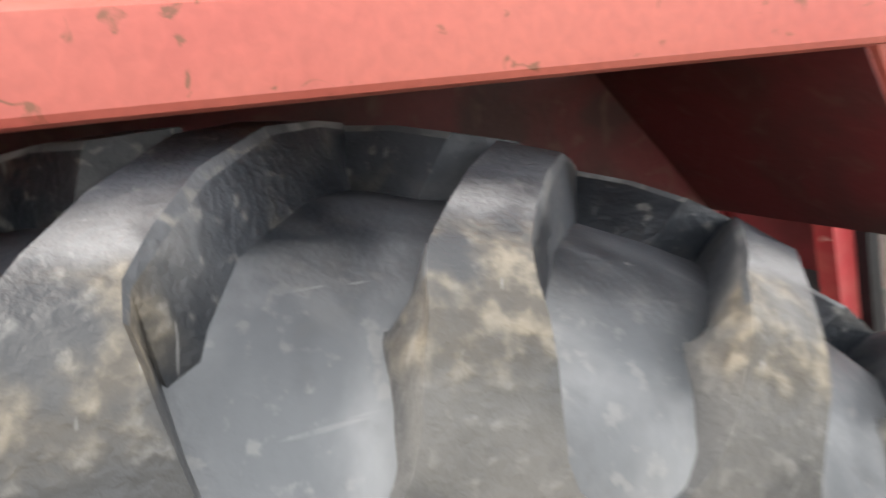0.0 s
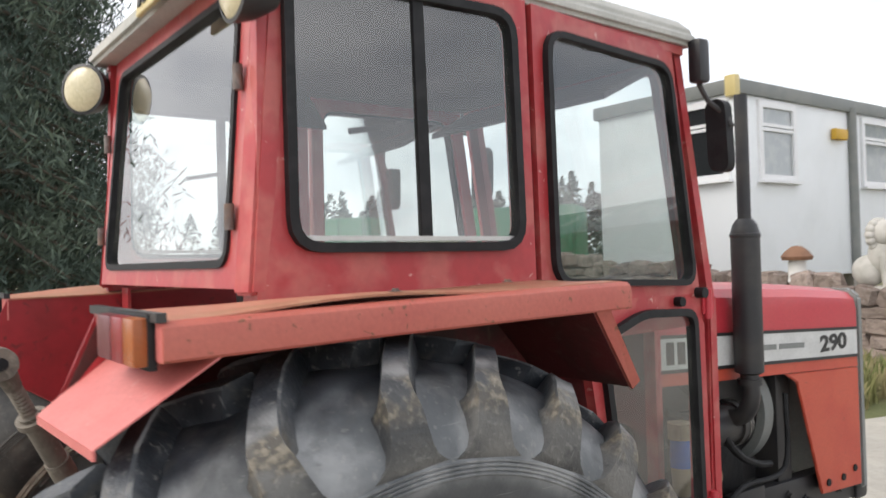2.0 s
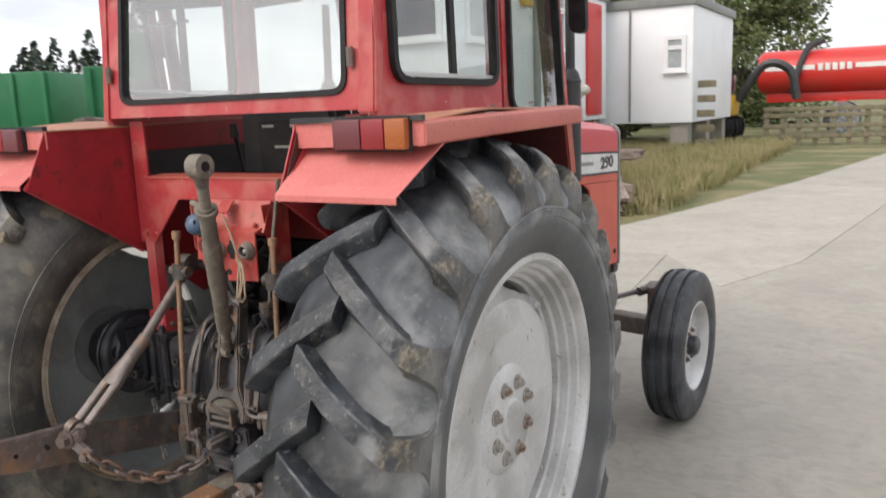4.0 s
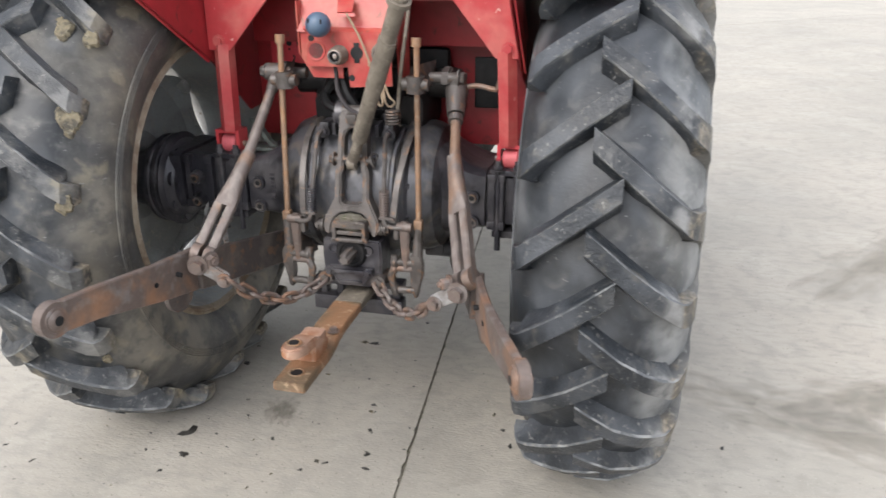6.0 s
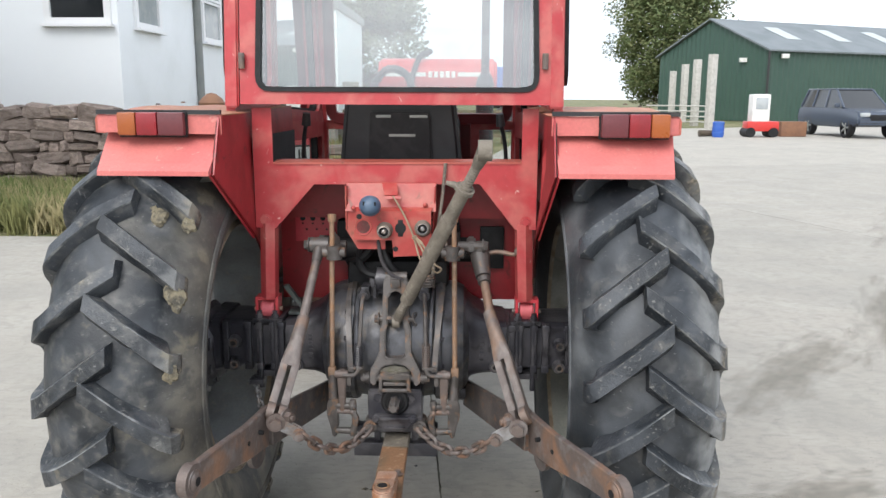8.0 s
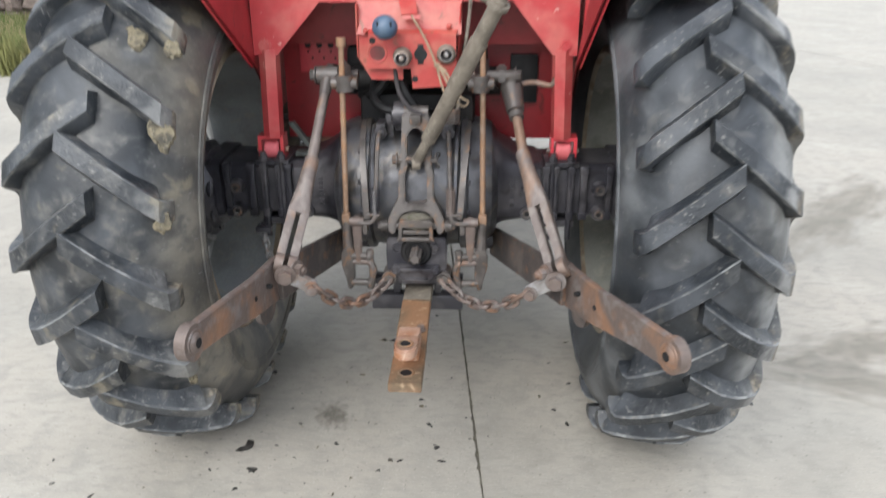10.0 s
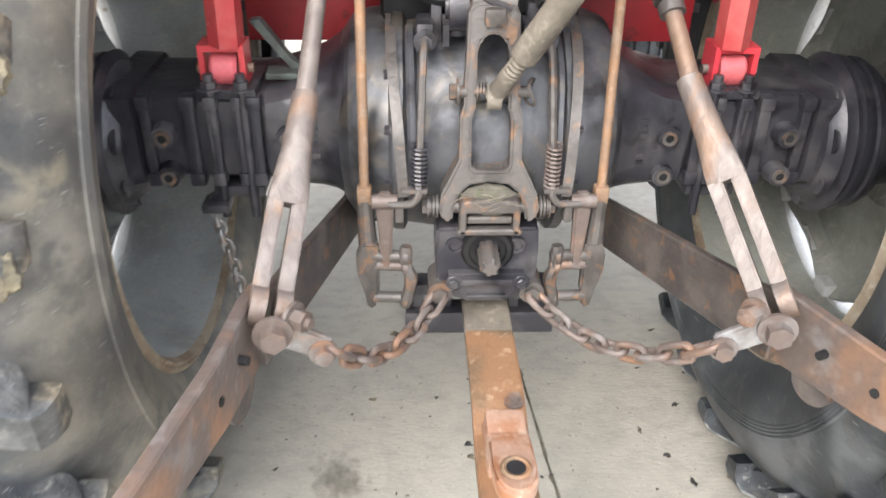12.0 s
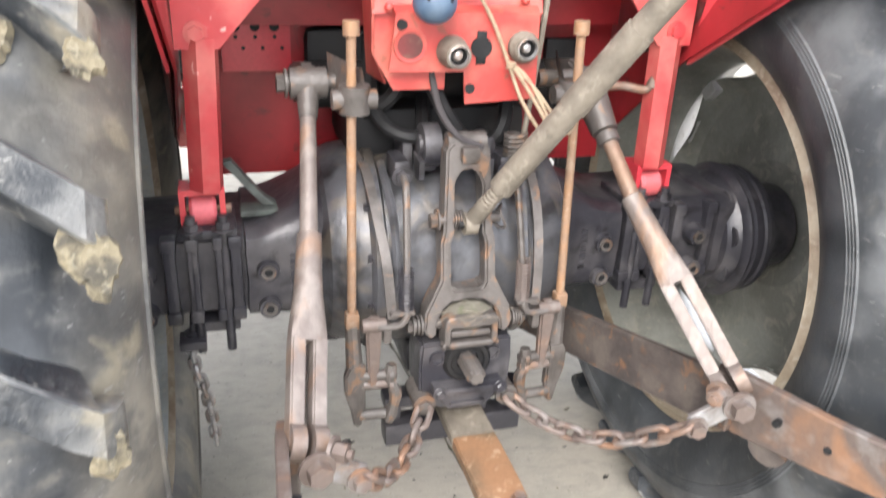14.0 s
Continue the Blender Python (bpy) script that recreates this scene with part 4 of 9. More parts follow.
# ---- rear axle and lift ----
def axle():
    bm = bm_new()
    c = (0, -0.02, 0.775)
    prof = [(-0.262, 0.130), (-0.252, 0.165), (-0.235, 0.190), (-0.205, 0.203), (-0.165, 0.208), (-0.158, 0.225), (-0.140, 0.225), (-0.133, 0.210), (-0.09, 0.216),
            (0, 0.222), (0.09, 0.216), (0.133, 0.210), (0.140, 0.225), (0.158, 0.225), (0.165, 0.208), (0.205, 0.203), (0.235, 0.190), (0.252, 0.165), (0.262, 0.130)]
    lathe(bm, prof, centre=c, seg=64)
    for v in bm.verts:
        v.co.y = -0.02 + (v.co.y + 0.02) * 1.04
    bmesh.ops.recalc_face_normals(bm, faces=bm.faces)
    part("centre_housing", bm, "casing_grey", tractor, "oily grey cast-iron axle housing")
    for k in range(14):
        for s in (-1, 1):
            a = math.tau * k / 14 + 0.2
            y, z = -0.02 + 0.214 * math.cos(a), 0.775 + 0.212 * math.sin(a)
            if y < 0.05:
                bm = bm_new()
                hexbolt(bm, (s * 0.160, y, z), (s, 0, 0), 0.009, 0.009)
                part("housing_bolt", bm, "oily", tractor)
    for s in (-1, 1):
        g = new("axle_trumpet")
        g.parent = tractor
        bm = bm_new()
        # square casting that swells into the round housing
        rings = []
        for x, hy, hz, zc, ex in ((0.200, 0.195, 0.190, 0.778, 2.2), (0.240, 0.168, 0.160, 0.784, 2.6), (0.265, 0.150, 0.136, 0.785, 3.2), (0.292, 0.140, 0.117, 0.782, 4.5), (0.330, 0.136, 0.100, 0.776, 7.0),
                                  (0.365, 0.135, 0.091, 0.773, 10.0), (0.385, 0.135, 0.089, 0.773, 12.0), (0.388, 0.119, 0.084, 0.773, 12.0), (0.618, 0.119, 0.084, 0.773, 12.0), (0.622, 0.135, 0.094, 0.772, 10.0), (0.668, 0.138, 0.108, 0.766, 5.0)):
            ring = []
            for k in range(44):
                u, v = math.cos(math.tau * k / 44), math.sin(math.tau * k / 44)
                f = (abs(u) ** ex + abs(v) ** ex) ** (-1 / ex)
                p = Vector((s * x, -0.02 + u * f * hy, zc + v * f * hz))
                ring.append(bm.verts.new(p + noise.noise_vector(p * 14) * 0.003))
            rings.append(ring)
        for q, w in zip(rings, rings[1:]):
            for k in range(44):
                bm.faces.new((q[k], q[(k + 1) % 44], w[(k + 1) % 44], w[k]))
        bm.faces.new(rings[0])
        bm.faces.new(rings[-1][::-1])
        bmesh.ops.recalc_face_normals(bm, faces=bm.faces)
        part("trumpet", bm, "oily", g, "oily dark square axle casting")
        # upright ribs with blunt feet
        for x, w in ((0.405, 0.020), (0.436, 0.012), (0.482, 0.018), (0.522, 0.022), (0.600, 0.018)):
            bm = bm_new()
            box(bm, (s * x, -0.146, 0.773), (w, 0.024, 0.160), (0, 0, 0), 0.004)
            for z in (0.848, 0.700):
                box(bm, (s * x, -0.146, z), (w + 0.006, 0.032, 0.026), (0, 0, 0), 0.005)
            part("rib", bm, "oily", g)
        # dusty ledge on top and a rounded shoulder before the brake flange
        bm = bm_new()
        lathe(bm, [(s * 0.638, 0.0), (s * 0.638, 0.085), (s * 0.645, 0.118), (s * 0.665, 0.138), (s * 0.68, 0.142)], centre=(0, AY, AX), seg=40)
        for a in (35, 75, 120, 160, 205, 250):
            c, e = math.cos(radians(a)), math.sin(radians(a))
            hexbolt(bm, (s * 0.652, AY - 0.118 * e, AX + 0.118 * c), (s, 0, 0), 0.016, 0.016)
        bmesh.ops.recalc_face_normals(bm, faces=bm.faces)
        part("flange_shoulder", bm, "oily", g)
        for x in (0.348, 0.572):
            for z in (0.786, 0.708):
                bm = bm_new()
                rod(bm, (s * x, -0.14, z), (s * x, -0.168, z), 0.024, 0.020, 18)
                bolt = part("housing_bolt", bm, "oily", g)
                bm = bm_new()
                lathe(bm, [(-0.166, 0.008), (-0.172, 0.008), (-0.173, 0.0135), (-0.166, 0.0145)], "y", (s * x, 0, z), 20)
                bmesh.ops.recalc_face_normals(bm, faces=bm.faces)
                part("bolt_ring", bm, "grey_iron", bolt)
                bm = bm_new()
                rod(bm, (s * x, -0.16, z), (s * x, -0.1695, z), 0.0082)
                part("bolt_socket", bm, "black_rubber", bolt)
        bm = bm_new()
        drum = [(0.668, 0.0), (0.668, 0.135), (0.672, 0.150), (0.679, 0.158), (0.683, 0.147), (0.693, 0.147), (0.697, 0.153), (0.707, 0.153), (0.711, 0.145), (0.721, 0.145), (0.725, 0.150), (0.735, 0.150), (0.739, 0.143), (0.752, 0.140), (0.756, 0.112), (0.80, 0.105), (0.84, 0.10)]
        lathe(bm, [(s * x, r) for x, r in drum], centre=(0, AY, AX), seg=48)
        bmesh.ops.recalc_face_normals(bm, faces=bm.faces)
        part("brake_drum", bm, "oily", g, "black ribbed brake housing")
        # casting letters too worn to read
        for k in range(7):
            bm = bm_new()
            box(bm, (s * 0.300, -0.1585, 0.735 + k * 0.0135), (0.014, 0.006, 0.008))
            part("casting_mark", bm, "oily", g)
        # clamp plate, foot bracket and rubber bush of the cab mount
        bm = bm_new()
        box(bm, (s * 0.452, -0.085, 0.864), (0.105, 0.14, 0.018), (0, 0, 0), 0.004)
        part("clamp_plate", bm, "oily", g)
        bm = bm_new()
        box(bm, (s * 0.452, -0.085, 0.668), (0.095, 0.12, 0.022), (0, 0, 0), 0.004)
        part("clamp_plate", bm, "oily", g)
        for dx in (-0.028, 0.028):
            bm = bm_new()
            rod(bm, (s * 0.452 + dx, -0.150, 0.62), (s * 0.452 + dx, -0.150, 0.90), 0.009)
            hexbolt(bm, (s * 0.452 + dx, -0.150, 0.872), (0, 0, 1), 0.014, 0.012)
            part("clamp_stud", bm, "oily", g)
        bm = bm_new()
        pts = [(-0.040, 0.868), (-0.040, 0.945), (0.040, 0.945), (0.040, 0.868), (0.030, 0.868), (0.030, 0.934), (-0.030, 0.934), (-0.030, 0.868)]
        slab(bm, [(s * 0.456 + x, -0.135, z) for x, z in pts], (0, 0.06, 0))
        part("foot_bracket", bm, "bonnet_paint", g, "red U-shaped foot bracket")
        bm = bm_new()
        lathe(bm, [(-0.024, 0.0), (-0.024, 0.026), (-0.018, 0.031), (0.018, 0.031), (0.024, 0.026), (0.024, 0.0)], centre=(s * 0.456, -0.108, 0.898), seg=24)
        part("bush", bm, "pink_bush", g, "faded pink rubber bush")
        bm = bm_new()
        rod(bm, (s * 0.456 - 0.05, -0.108, 0.898), (s * 0.456 + 0.05, -0.108, 0.898), 0.009)
        part("bracket_pin", bm, "rust", g)
        bm = bm_new()
        rod(bm, (s * 0.446, -0.122, 0.944), (s * 0.437, -0.130, 1.215), 0.031, 0.031, 6)
        part("post", bm, "red_paint", g, "faded red cab post")


axle()


def lift_block():
    """Black hydraulic lift cover with its hoses and arms, over the axle."""
    bm = bm_new()
    box(bm, (0, 0.10, 1.01), (0.36, 0.36, 0.12), (0, 0, 0), 0.03)
    box(bm, (0, 0.14, 1.10), (0.24, 0.24, 0.10), (0, 0, 0), 0.03)
    rod(bm, (-0.26, 0.03, 1.09), (0.26, 0.03, 1.09), 0.045, seg=24)
    part("lift_cover", bm, "oily_black", tractor, "black hydraulic lift cover")
    # Added black box, only to darken the space behind the red plate.
    bm = bm_new()
    box(bm, (-0.01, 0.10, 1.115), (0.46, 0.05, 0.15), (0, 0, 0), 0.02)
    part("valve_block", bm, "oily_black", tractor, "added black mass that darkens the space behind the red plate")
    hoses = [[(-0.12, 0.05, 1.18), (-0.13, -0.10, 1.06), (-0.06, -0.14, 1.03), (-0.03, -0.05, 1.08)], [(-0.05, -0.17, 1.14), (-0.02, -0.19, 1.08), (0.02, -0.17, 1.03), (0.05, -0.05, 1.0)],
             [(0.10, 0.02, 1.16), (0.12, -0.10, 1.10), (0.10, -0.14, 1.03), (0.06, -0.1, 1.0)], [(-0.20, 0.05, 1.06), (-0.16, -0.05, 1.05), (-0.10, -0.10, 1.10), (-0.08, -0.05, 1.15)]]
    for h in hoses:
        bm = bm_new()
        tube(bm, curve_pts(h, 6), 0.0145)
        part("hose", bm, "black_rubber", tractor)
    # lift arms
    for s, zt in ((-1, 1.132), (1, 1.120)):
        bm = bm_new()
        slab(bm, [(s * 0.245, 0.06, 1.05), (s * 0.245, 0.06, 1.13), (s * 0.245, -0.10, 1.162), (s * 0.245, -0.15, 1.150), (s * 0.245, -0.155, 1.118), (s * 0.245, -0.10, 1.105)], (s * 0.030, 0, 0))
        bmesh.ops.bevel(bm, geom=bm.edges[:], offset=0.006, segments=2, affect="EDGES")
        rod(bm, (s * 0.17, -0.135, 1.134), (s * 0.30, -0.135, 1.134), 0.016)
        part("lift_arm", bm, "grey_iron", tractor, "worn grey lift arm")
        bm = bm_new()
        hexbolt(bm, (s * 0.298, -0.135, 1.134), (s, 0, 0), 0.017, 0.014)
        part("arm_bolt", bm, "grey_iron", tractor)
        # side lever that carries the check rod
        bm = bm_new()
        slab(bm, [(s * 0.222, -0.10, 1.155), (s * 0.180, -0.225, 1.150), (s * 0.180, -0.255, 1.118), (s * 0.222, -0.14, 1.112)], (0, 0.008, 0.024))
        rod(bm, (s * 0.197, -0.235, 1.105), (s * 0.197, -0.235, 1.152), 0.026, seg=18)
        rod(bm, (s * 0.160, -0.235, 1.128), (s * 0.235, -0.235, 1.128), 0.017, seg=16)
        part("rod_lever", bm, "grey_iron", tractor)
        # check rod with its head
        rx = s * 0.202
        bm = bm_new()
        rod(bm, (rx, -0.235, 1.240), (s * 0.208, -0.262, 0.735), 0.0085)
        rod(bm, (rx, -0.2345, 1.256), (rx, -0.2360, 1.232), 0.014, seg=18)
        box(bm, (s * 0.208, -0.263, 0.722), (0.026, 0.026, 0.034), (0, 0, 0), 0.006)
        part("check_rod", bm, "tan_rust", tractor, "thin rusty rod")


lift_block()


def lift_rods():
    for s, top, mid, low in ((-1, (-0.262, -0.137, 1.134), (-0.288, -0.32, 0.925), (-0.330, -0.563, 0.696)), (1, (0.290, -0.12, 1.10), (0.320, -0.285, 0.940), (0.412, -0.55, 0.687))):
        top, mid, low = Vector(top), Vector(mid), Vector(low)
        g = new("levelling_rod")
        g.parent = tractor
        tagged(g, "rusty levelling rod with a slotted fork")
        d = (low - mid).normalized()
        bm = bm_new()
        rod(bm, top, mid + d * 0.02, 0.014, 0.0155)
        part("upper_rod", bm, "forged_steel", g)
        bm = bm_new()
        if s < 0:
            rod(bm, top - Vector((0.032, 0, 0)), top + Vector((0.032, 0, 0)), 0.027, seg=20)
            rod(bm, top, top + (mid - top).normalized() * 0.07, 0.022, 0.016)
        else:
            rod(bm, top + Vector((0, 0, 0.045)), top - Vector((0, 0, 0.02)), 0.03, seg=20)
            rod(bm, top, top + (mid - top).normalized() * 0.09, 0.034, 0.026, 18)
            rod(bm, top + (mid - top).normalized() * 0.095, top + (mid - top).normalized() * 0.115, 0.022)
        part("rod_head", bm, "grey_iron", g)
        if s > 0:
            bm = bm_new()
            tube(bm, curve_pts([top + Vector((0, 0, 0.0)), top + Vector((0.06, 0.0, 0.012)), top + Vector((0.115, -0.01, 0.005)), top + Vector((0.128, -0.015, 0.018))], 5), 0.008)
            rod(bm, top + Vector((0.128, -0.015, 0.010)), top + Vector((0.136, -0.015, 0.028)), 0.013)
            part("crank_handle", bm, "rust", g, "small rusty crank")
        # forged body: a round sleeve that flattens into a slotted fork
        side = d.cross(Vector((0, 1, 0.4))).normalized()
        nrm = side.cross(d).normalized()
        a, b = mid + d * 0.115, low + d * 0.02
        bm = bm_new()
        rings = []
        for p, wx, wn, sq in ((mid - d * 0.002, 0.017, 0.017, 2.0), (mid, 0.0205, 0.0205, 2.0), (mid + d * 0.06, 0.022, 0.022, 2.0), (a - d * 0.015, 0.0235, 0.022, 2.2), (a + d * 0.02, 0.027, 0.018, 3.2), (a + d * 0.05, 0.0300, 0.0150, 5.0), (a + d * 0.066, 0.0300, 0.0142, 6.0)):
            ring = []
            for k in range(20):
                u, v = math.cos(math.tau * k / 20), math.sin(math.tau * k / 20)
                f = (abs(u) ** sq + abs(v) ** sq) ** (-1 / sq)
                ring.append(bm.verts.new(p + side * u * f * wx + nrm * v * f * wn))
            rings.append(ring)
        for q, w in zip(rings, rings[1:]):
            for k in range(20):
                bm.faces.new((q[k], q[(k + 1) % 20], w[(k + 1) % 20], w[k]))
        bm.faces.new(rings[0])
        bm.faces.new(rings[-1][::-1])
        bmesh.ops.recalc_face_normals(bm, faces=bm.faces)
        part("sleeve", bm, "forged_steel", g)
        for k in (-1, 1):
            bm = bm_new()
            slab(bm, [a + d * 0.06 + side * 0.0062 * k - nrm * 0.014, a + d * 0.06 + side * 0.0296 * k - nrm * 0.014, b + side * 0.0296 * k - nrm * 0.014, b + side * 0.0062 * k - nrm * 0.014], nrm * 0.028)
            bmesh.ops.bevel(bm, geom=bm.edges[:], offset=0.003, segments=2, affect="EDGES")
            part("fork_tine", bm, "forged_steel", g)
        bm = bm_new()
        for k in (-1, 1):
            rod(bm, low + side * 0.0062 * k, low + side * 0.029 * k, 0.029, seg=22)
        part("fork_eye", bm, "forged_steel", g)
        bm = bm_new()
        hexbolt(bm, low + Vector((-s * 0.035, -0.025, 0)), (-s, -0.6, 0), 0.016, 0.020, 0.010)
        part("pin_bolt", bm, "rust", g)


lift_rods()


def flat_arm(bm, pts, heights, thick, side):
    """A flat bar on edge along pts, with a height at each, rounded at its far end."""
    pts = [Vector(p) for p in pts]
    rings = []
    for i, p in enumerate(pts):
        d = (pts[min(i + 1, len(pts) - 1)] - pts[max(i - 1, 0)])
        out = Vector((d.y, -d.x, 0)).normalized() * thick / 2
        h = heights[i] / 2
        rings.append([bm.verts.new(p + out + Vector((0, 0, h))), bm.verts.new(p - out + Vector((0, 0, h))), bm.verts.new(p - out - Vector((0, 0, h))), bm.verts.new(p + out - Vector((0, 0, h)))])
    for q, w in zip(rings, rings[1:]):
        for k in range(4):
            bm.faces.new((q[k], q[(k + 1) % 4], w[(k + 1) % 4], w[k]))
    bm.faces.new(rings[0][::-1])
    bm.faces.new(rings[-1])
    bmesh.ops.recalc_face_normals(bm, faces=bm.faces)
    bmesh.ops.bevel(bm, geom=bm.edges[:], offset=0.003, segments=1, affect="EDGES")


BALL = {-1: Vector((-0.424, -1.045, 0.722)), 1: Vector((0.620, -1.000, 0.686))}
PIN = {-1: Vector((-0.330, -0.563, 0.680)), 1: Vector((0.412, -0.55, 0.668))}


def lower_links():
    for s in (-1, 1):
        g = new("lower_link")
        g.parent = tractor
        tagged(g, "rusty flat lower link arm")
        p, b = PIN[s], BALL[s]
        front = Vector((s * 0.245, 0.02, 0.545))
        d = (b - p).normalized()
        bm = bm_new()
        mid = p.lerp(front, 0.12) + Vector((s * 0.02, 0, -0.03))
        flat_arm(bm, [front, mid, p + Vector((s * 0.02, 0, -0.03))], [0.105, 0.115, 0.12], 0.018, s)
        part("front_arm", bm, "dark_rust", g, "dark steel front arm")
        bm = bm_new()
        flat_arm(bm, [p + Vector((s * 0.028, 0.06, -0.035)), p + Vector((s * 0.035, 0, -0.03)), p.lerp(b, 0.35) + Vector((s * 0.012, 0, -0.018)), p.lerp(b, 0.75), b], [0.11, 0.125, 0.105, 0.082, 0.075], 0.020, s)
        across = Vector((d.y, -d.x, 0)).normalized()
        rod(bm, b - across * 0.013, b + across * 0.013, 0.042, seg=28)
        part("rear_arm", bm, "rust", g)
        # hanging ear under the pin
        bm = bm_new()
        e = p.lerp(b, 0.14) + Vector((s * 0.032, 0, -0.085))
        rod(bm, e - across * 0.008, e + across * 0.008, 0.048 if s < 0 else 0.036, seg=24)
        part("ear", bm, "dark_rust", g)
        bm = bm_new()
        for sg in (-1, 1):
            lathe(bm, [(0.010, 0.0), (0.010, 0.014), (0.007, 0.021), (0.004, 0.024), (0.004, 0.029), (0.0, 0.031)], "z", seg=24)
        q = across.to_track_quat("Z", "Y").to_matrix().to_4x4()
        vs = bm.verts[:]
        half = len(vs) // 2
        bmesh.ops.transform(bm, matrix=Matrix.Translation(b + across * 0.012) @ q, verts=vs[:half])
        bmesh.ops.transform(bm, matrix=Matrix.Translation(b - across * 0.012) @ (-across).to_track_quat("Z", "Y").to_matrix().to_4x4(), verts=vs[half:])
        part("ball_bush", bm, "rust", g)
        bm = bm_new()
        rod(bm, b - across * 0.0225, b + across * 0.0225, 0.0115, seg=18)
        part("ball_hole", bm, "black_rubber", g)
        for t in (0.18, 0.36, 0.55):
            bm = bm_new()
            c = p.lerp(b, t) + Vector((s * 0.012, 0, -0.015 - 0.01 * t))
            rod(bm, c - across * 0.0125, c + across * 0.0125, 0.007, seg=10)
            part("bolt_hole", bm, "black_rubber", g)
        # stabiliser bracket towards the chain
        bm = bm_new()
        q0 = p + Vector((-s * 0.01, -0.03, 0.005))
        q1 = q0 + Vector((-s * 0.072, 0.012, -0.045))
        u = (q1 - q0).normalized()
        v = Vector((0, 0, 1)).cross(u).cross(u).normalized() * 0.022
        slab(bm, [q0 + v, q1 + v * 0.9, q1 - v * 0.9, q0 - v], (0, -0.014, 0))
        bmesh.ops.bevel(bm, geom=bm.edges[:], offset=0.004, segments=2, affect="EDGES")
        part("chain_bracket", bm, "scraped_steel", g)
        bm = bm_new()
        hexbolt(bm, q0 + Vector((0, -0.016, 0)), (-s * 0.2, -1, 0), 0.019, 0.02)
        hexbolt(bm, q1 + Vector((s * 0.006, -0.014, 0)), (-s * 0.2, -1, 0), 0.014, 0.014)
        part("bracket_bolt", bm, "rust", g)
        # check chain
        chain = new("check_chain")
        chain.parent = tractor
        tagged(chain, "rusty steel check chain")
        a0 = Vector((0.008 + s * 0.086, -0.322, 0.545))
        a1 = q1 + Vector((-s * 0.004, -0.01, 0))
        n = 9
        path = []
        for k in range(n + 1):
            t = k / n
            path.append(a0.lerp(a1, t) - Vector((0, 0, 0.062 * 4 * t * (1 - t))))
        for k in range(n):
            bm = bm_new()
            c0, c1 = path[k], path[k + 1]
            u = (c1 - c0).normalized()
            up = Vector((0, 0, 1)) if k % 2 else Vector((0, 0, 1)).cross(u)
            up = (up - u * up.dot(u)).normalized()
            h, r = (c1 - c0).length / 2 + 0.0075, 0.0140
            m = (c0 + c1) / 2
            loop = []
            for j in range(16):
                a = math.tau * j / 16
                x = math.cos(a)
                loop.append(m + u * (x * r + (h - r if x > 0.01 else -(h - r) if x < -0.01 else 0)) + up * math.sin(a) * r)
            tube(bm, loop, 0.0062, 8, True)
            part("chain_link", bm, "rust", chain)


lower_links()


def hanging_chain():
    chain = new("hanging_chain")
    chain.parent = tractor
    tagged(chain, "short slack chain of dull steel links")
    path = curve_pts([(-0.500, -0.150, 0.640), (-0.495, -0.152, 0.585), (-0.480, -0.155, 0.52), (-0.473, -0.155, 0.46), (-0.470, -0.150, 0.40)], 3)
    for k, (c0, c1) in enumerate(zip(path, path[1:])):
        bm = bm_new()
        u = (c1 - c0).normalized()
        up = Vector((0, 1, 0)) if k % 2 else Vector((1, 0, 0))
        up = (up - u * up.dot(u)).normalized()
        h, m = (c1 - c0).length / 2 + 0.005, (c0 + c1) / 2
        loop = []
        for j in range(14):
            a = math.tau * j / 14
            x = math.cos(a)
            loop.append(m + u * (x * 0.009 + (h - 0.009 if x > 0.01 else -(h - 0.009) if x < -0.01 else 0)) + up * math.sin(a) * 0.009)
        tube(bm, loop, 0.0046, 7, True)
        part("chain_link", bm, "scraped_steel", chain)
    bm = bm_new()
    rod(bm, (-0.495, -0.14, 0.66), (-0.495, -0.14, 0.632), 0.016, 0.013)
    box(bm, (-0.495, -0.15, 0.645), (0.05, 0.05, 0.018), (0, 0, 0), 0.004)
    part("shackle", bm, "oily", chain)


hanging_chain()


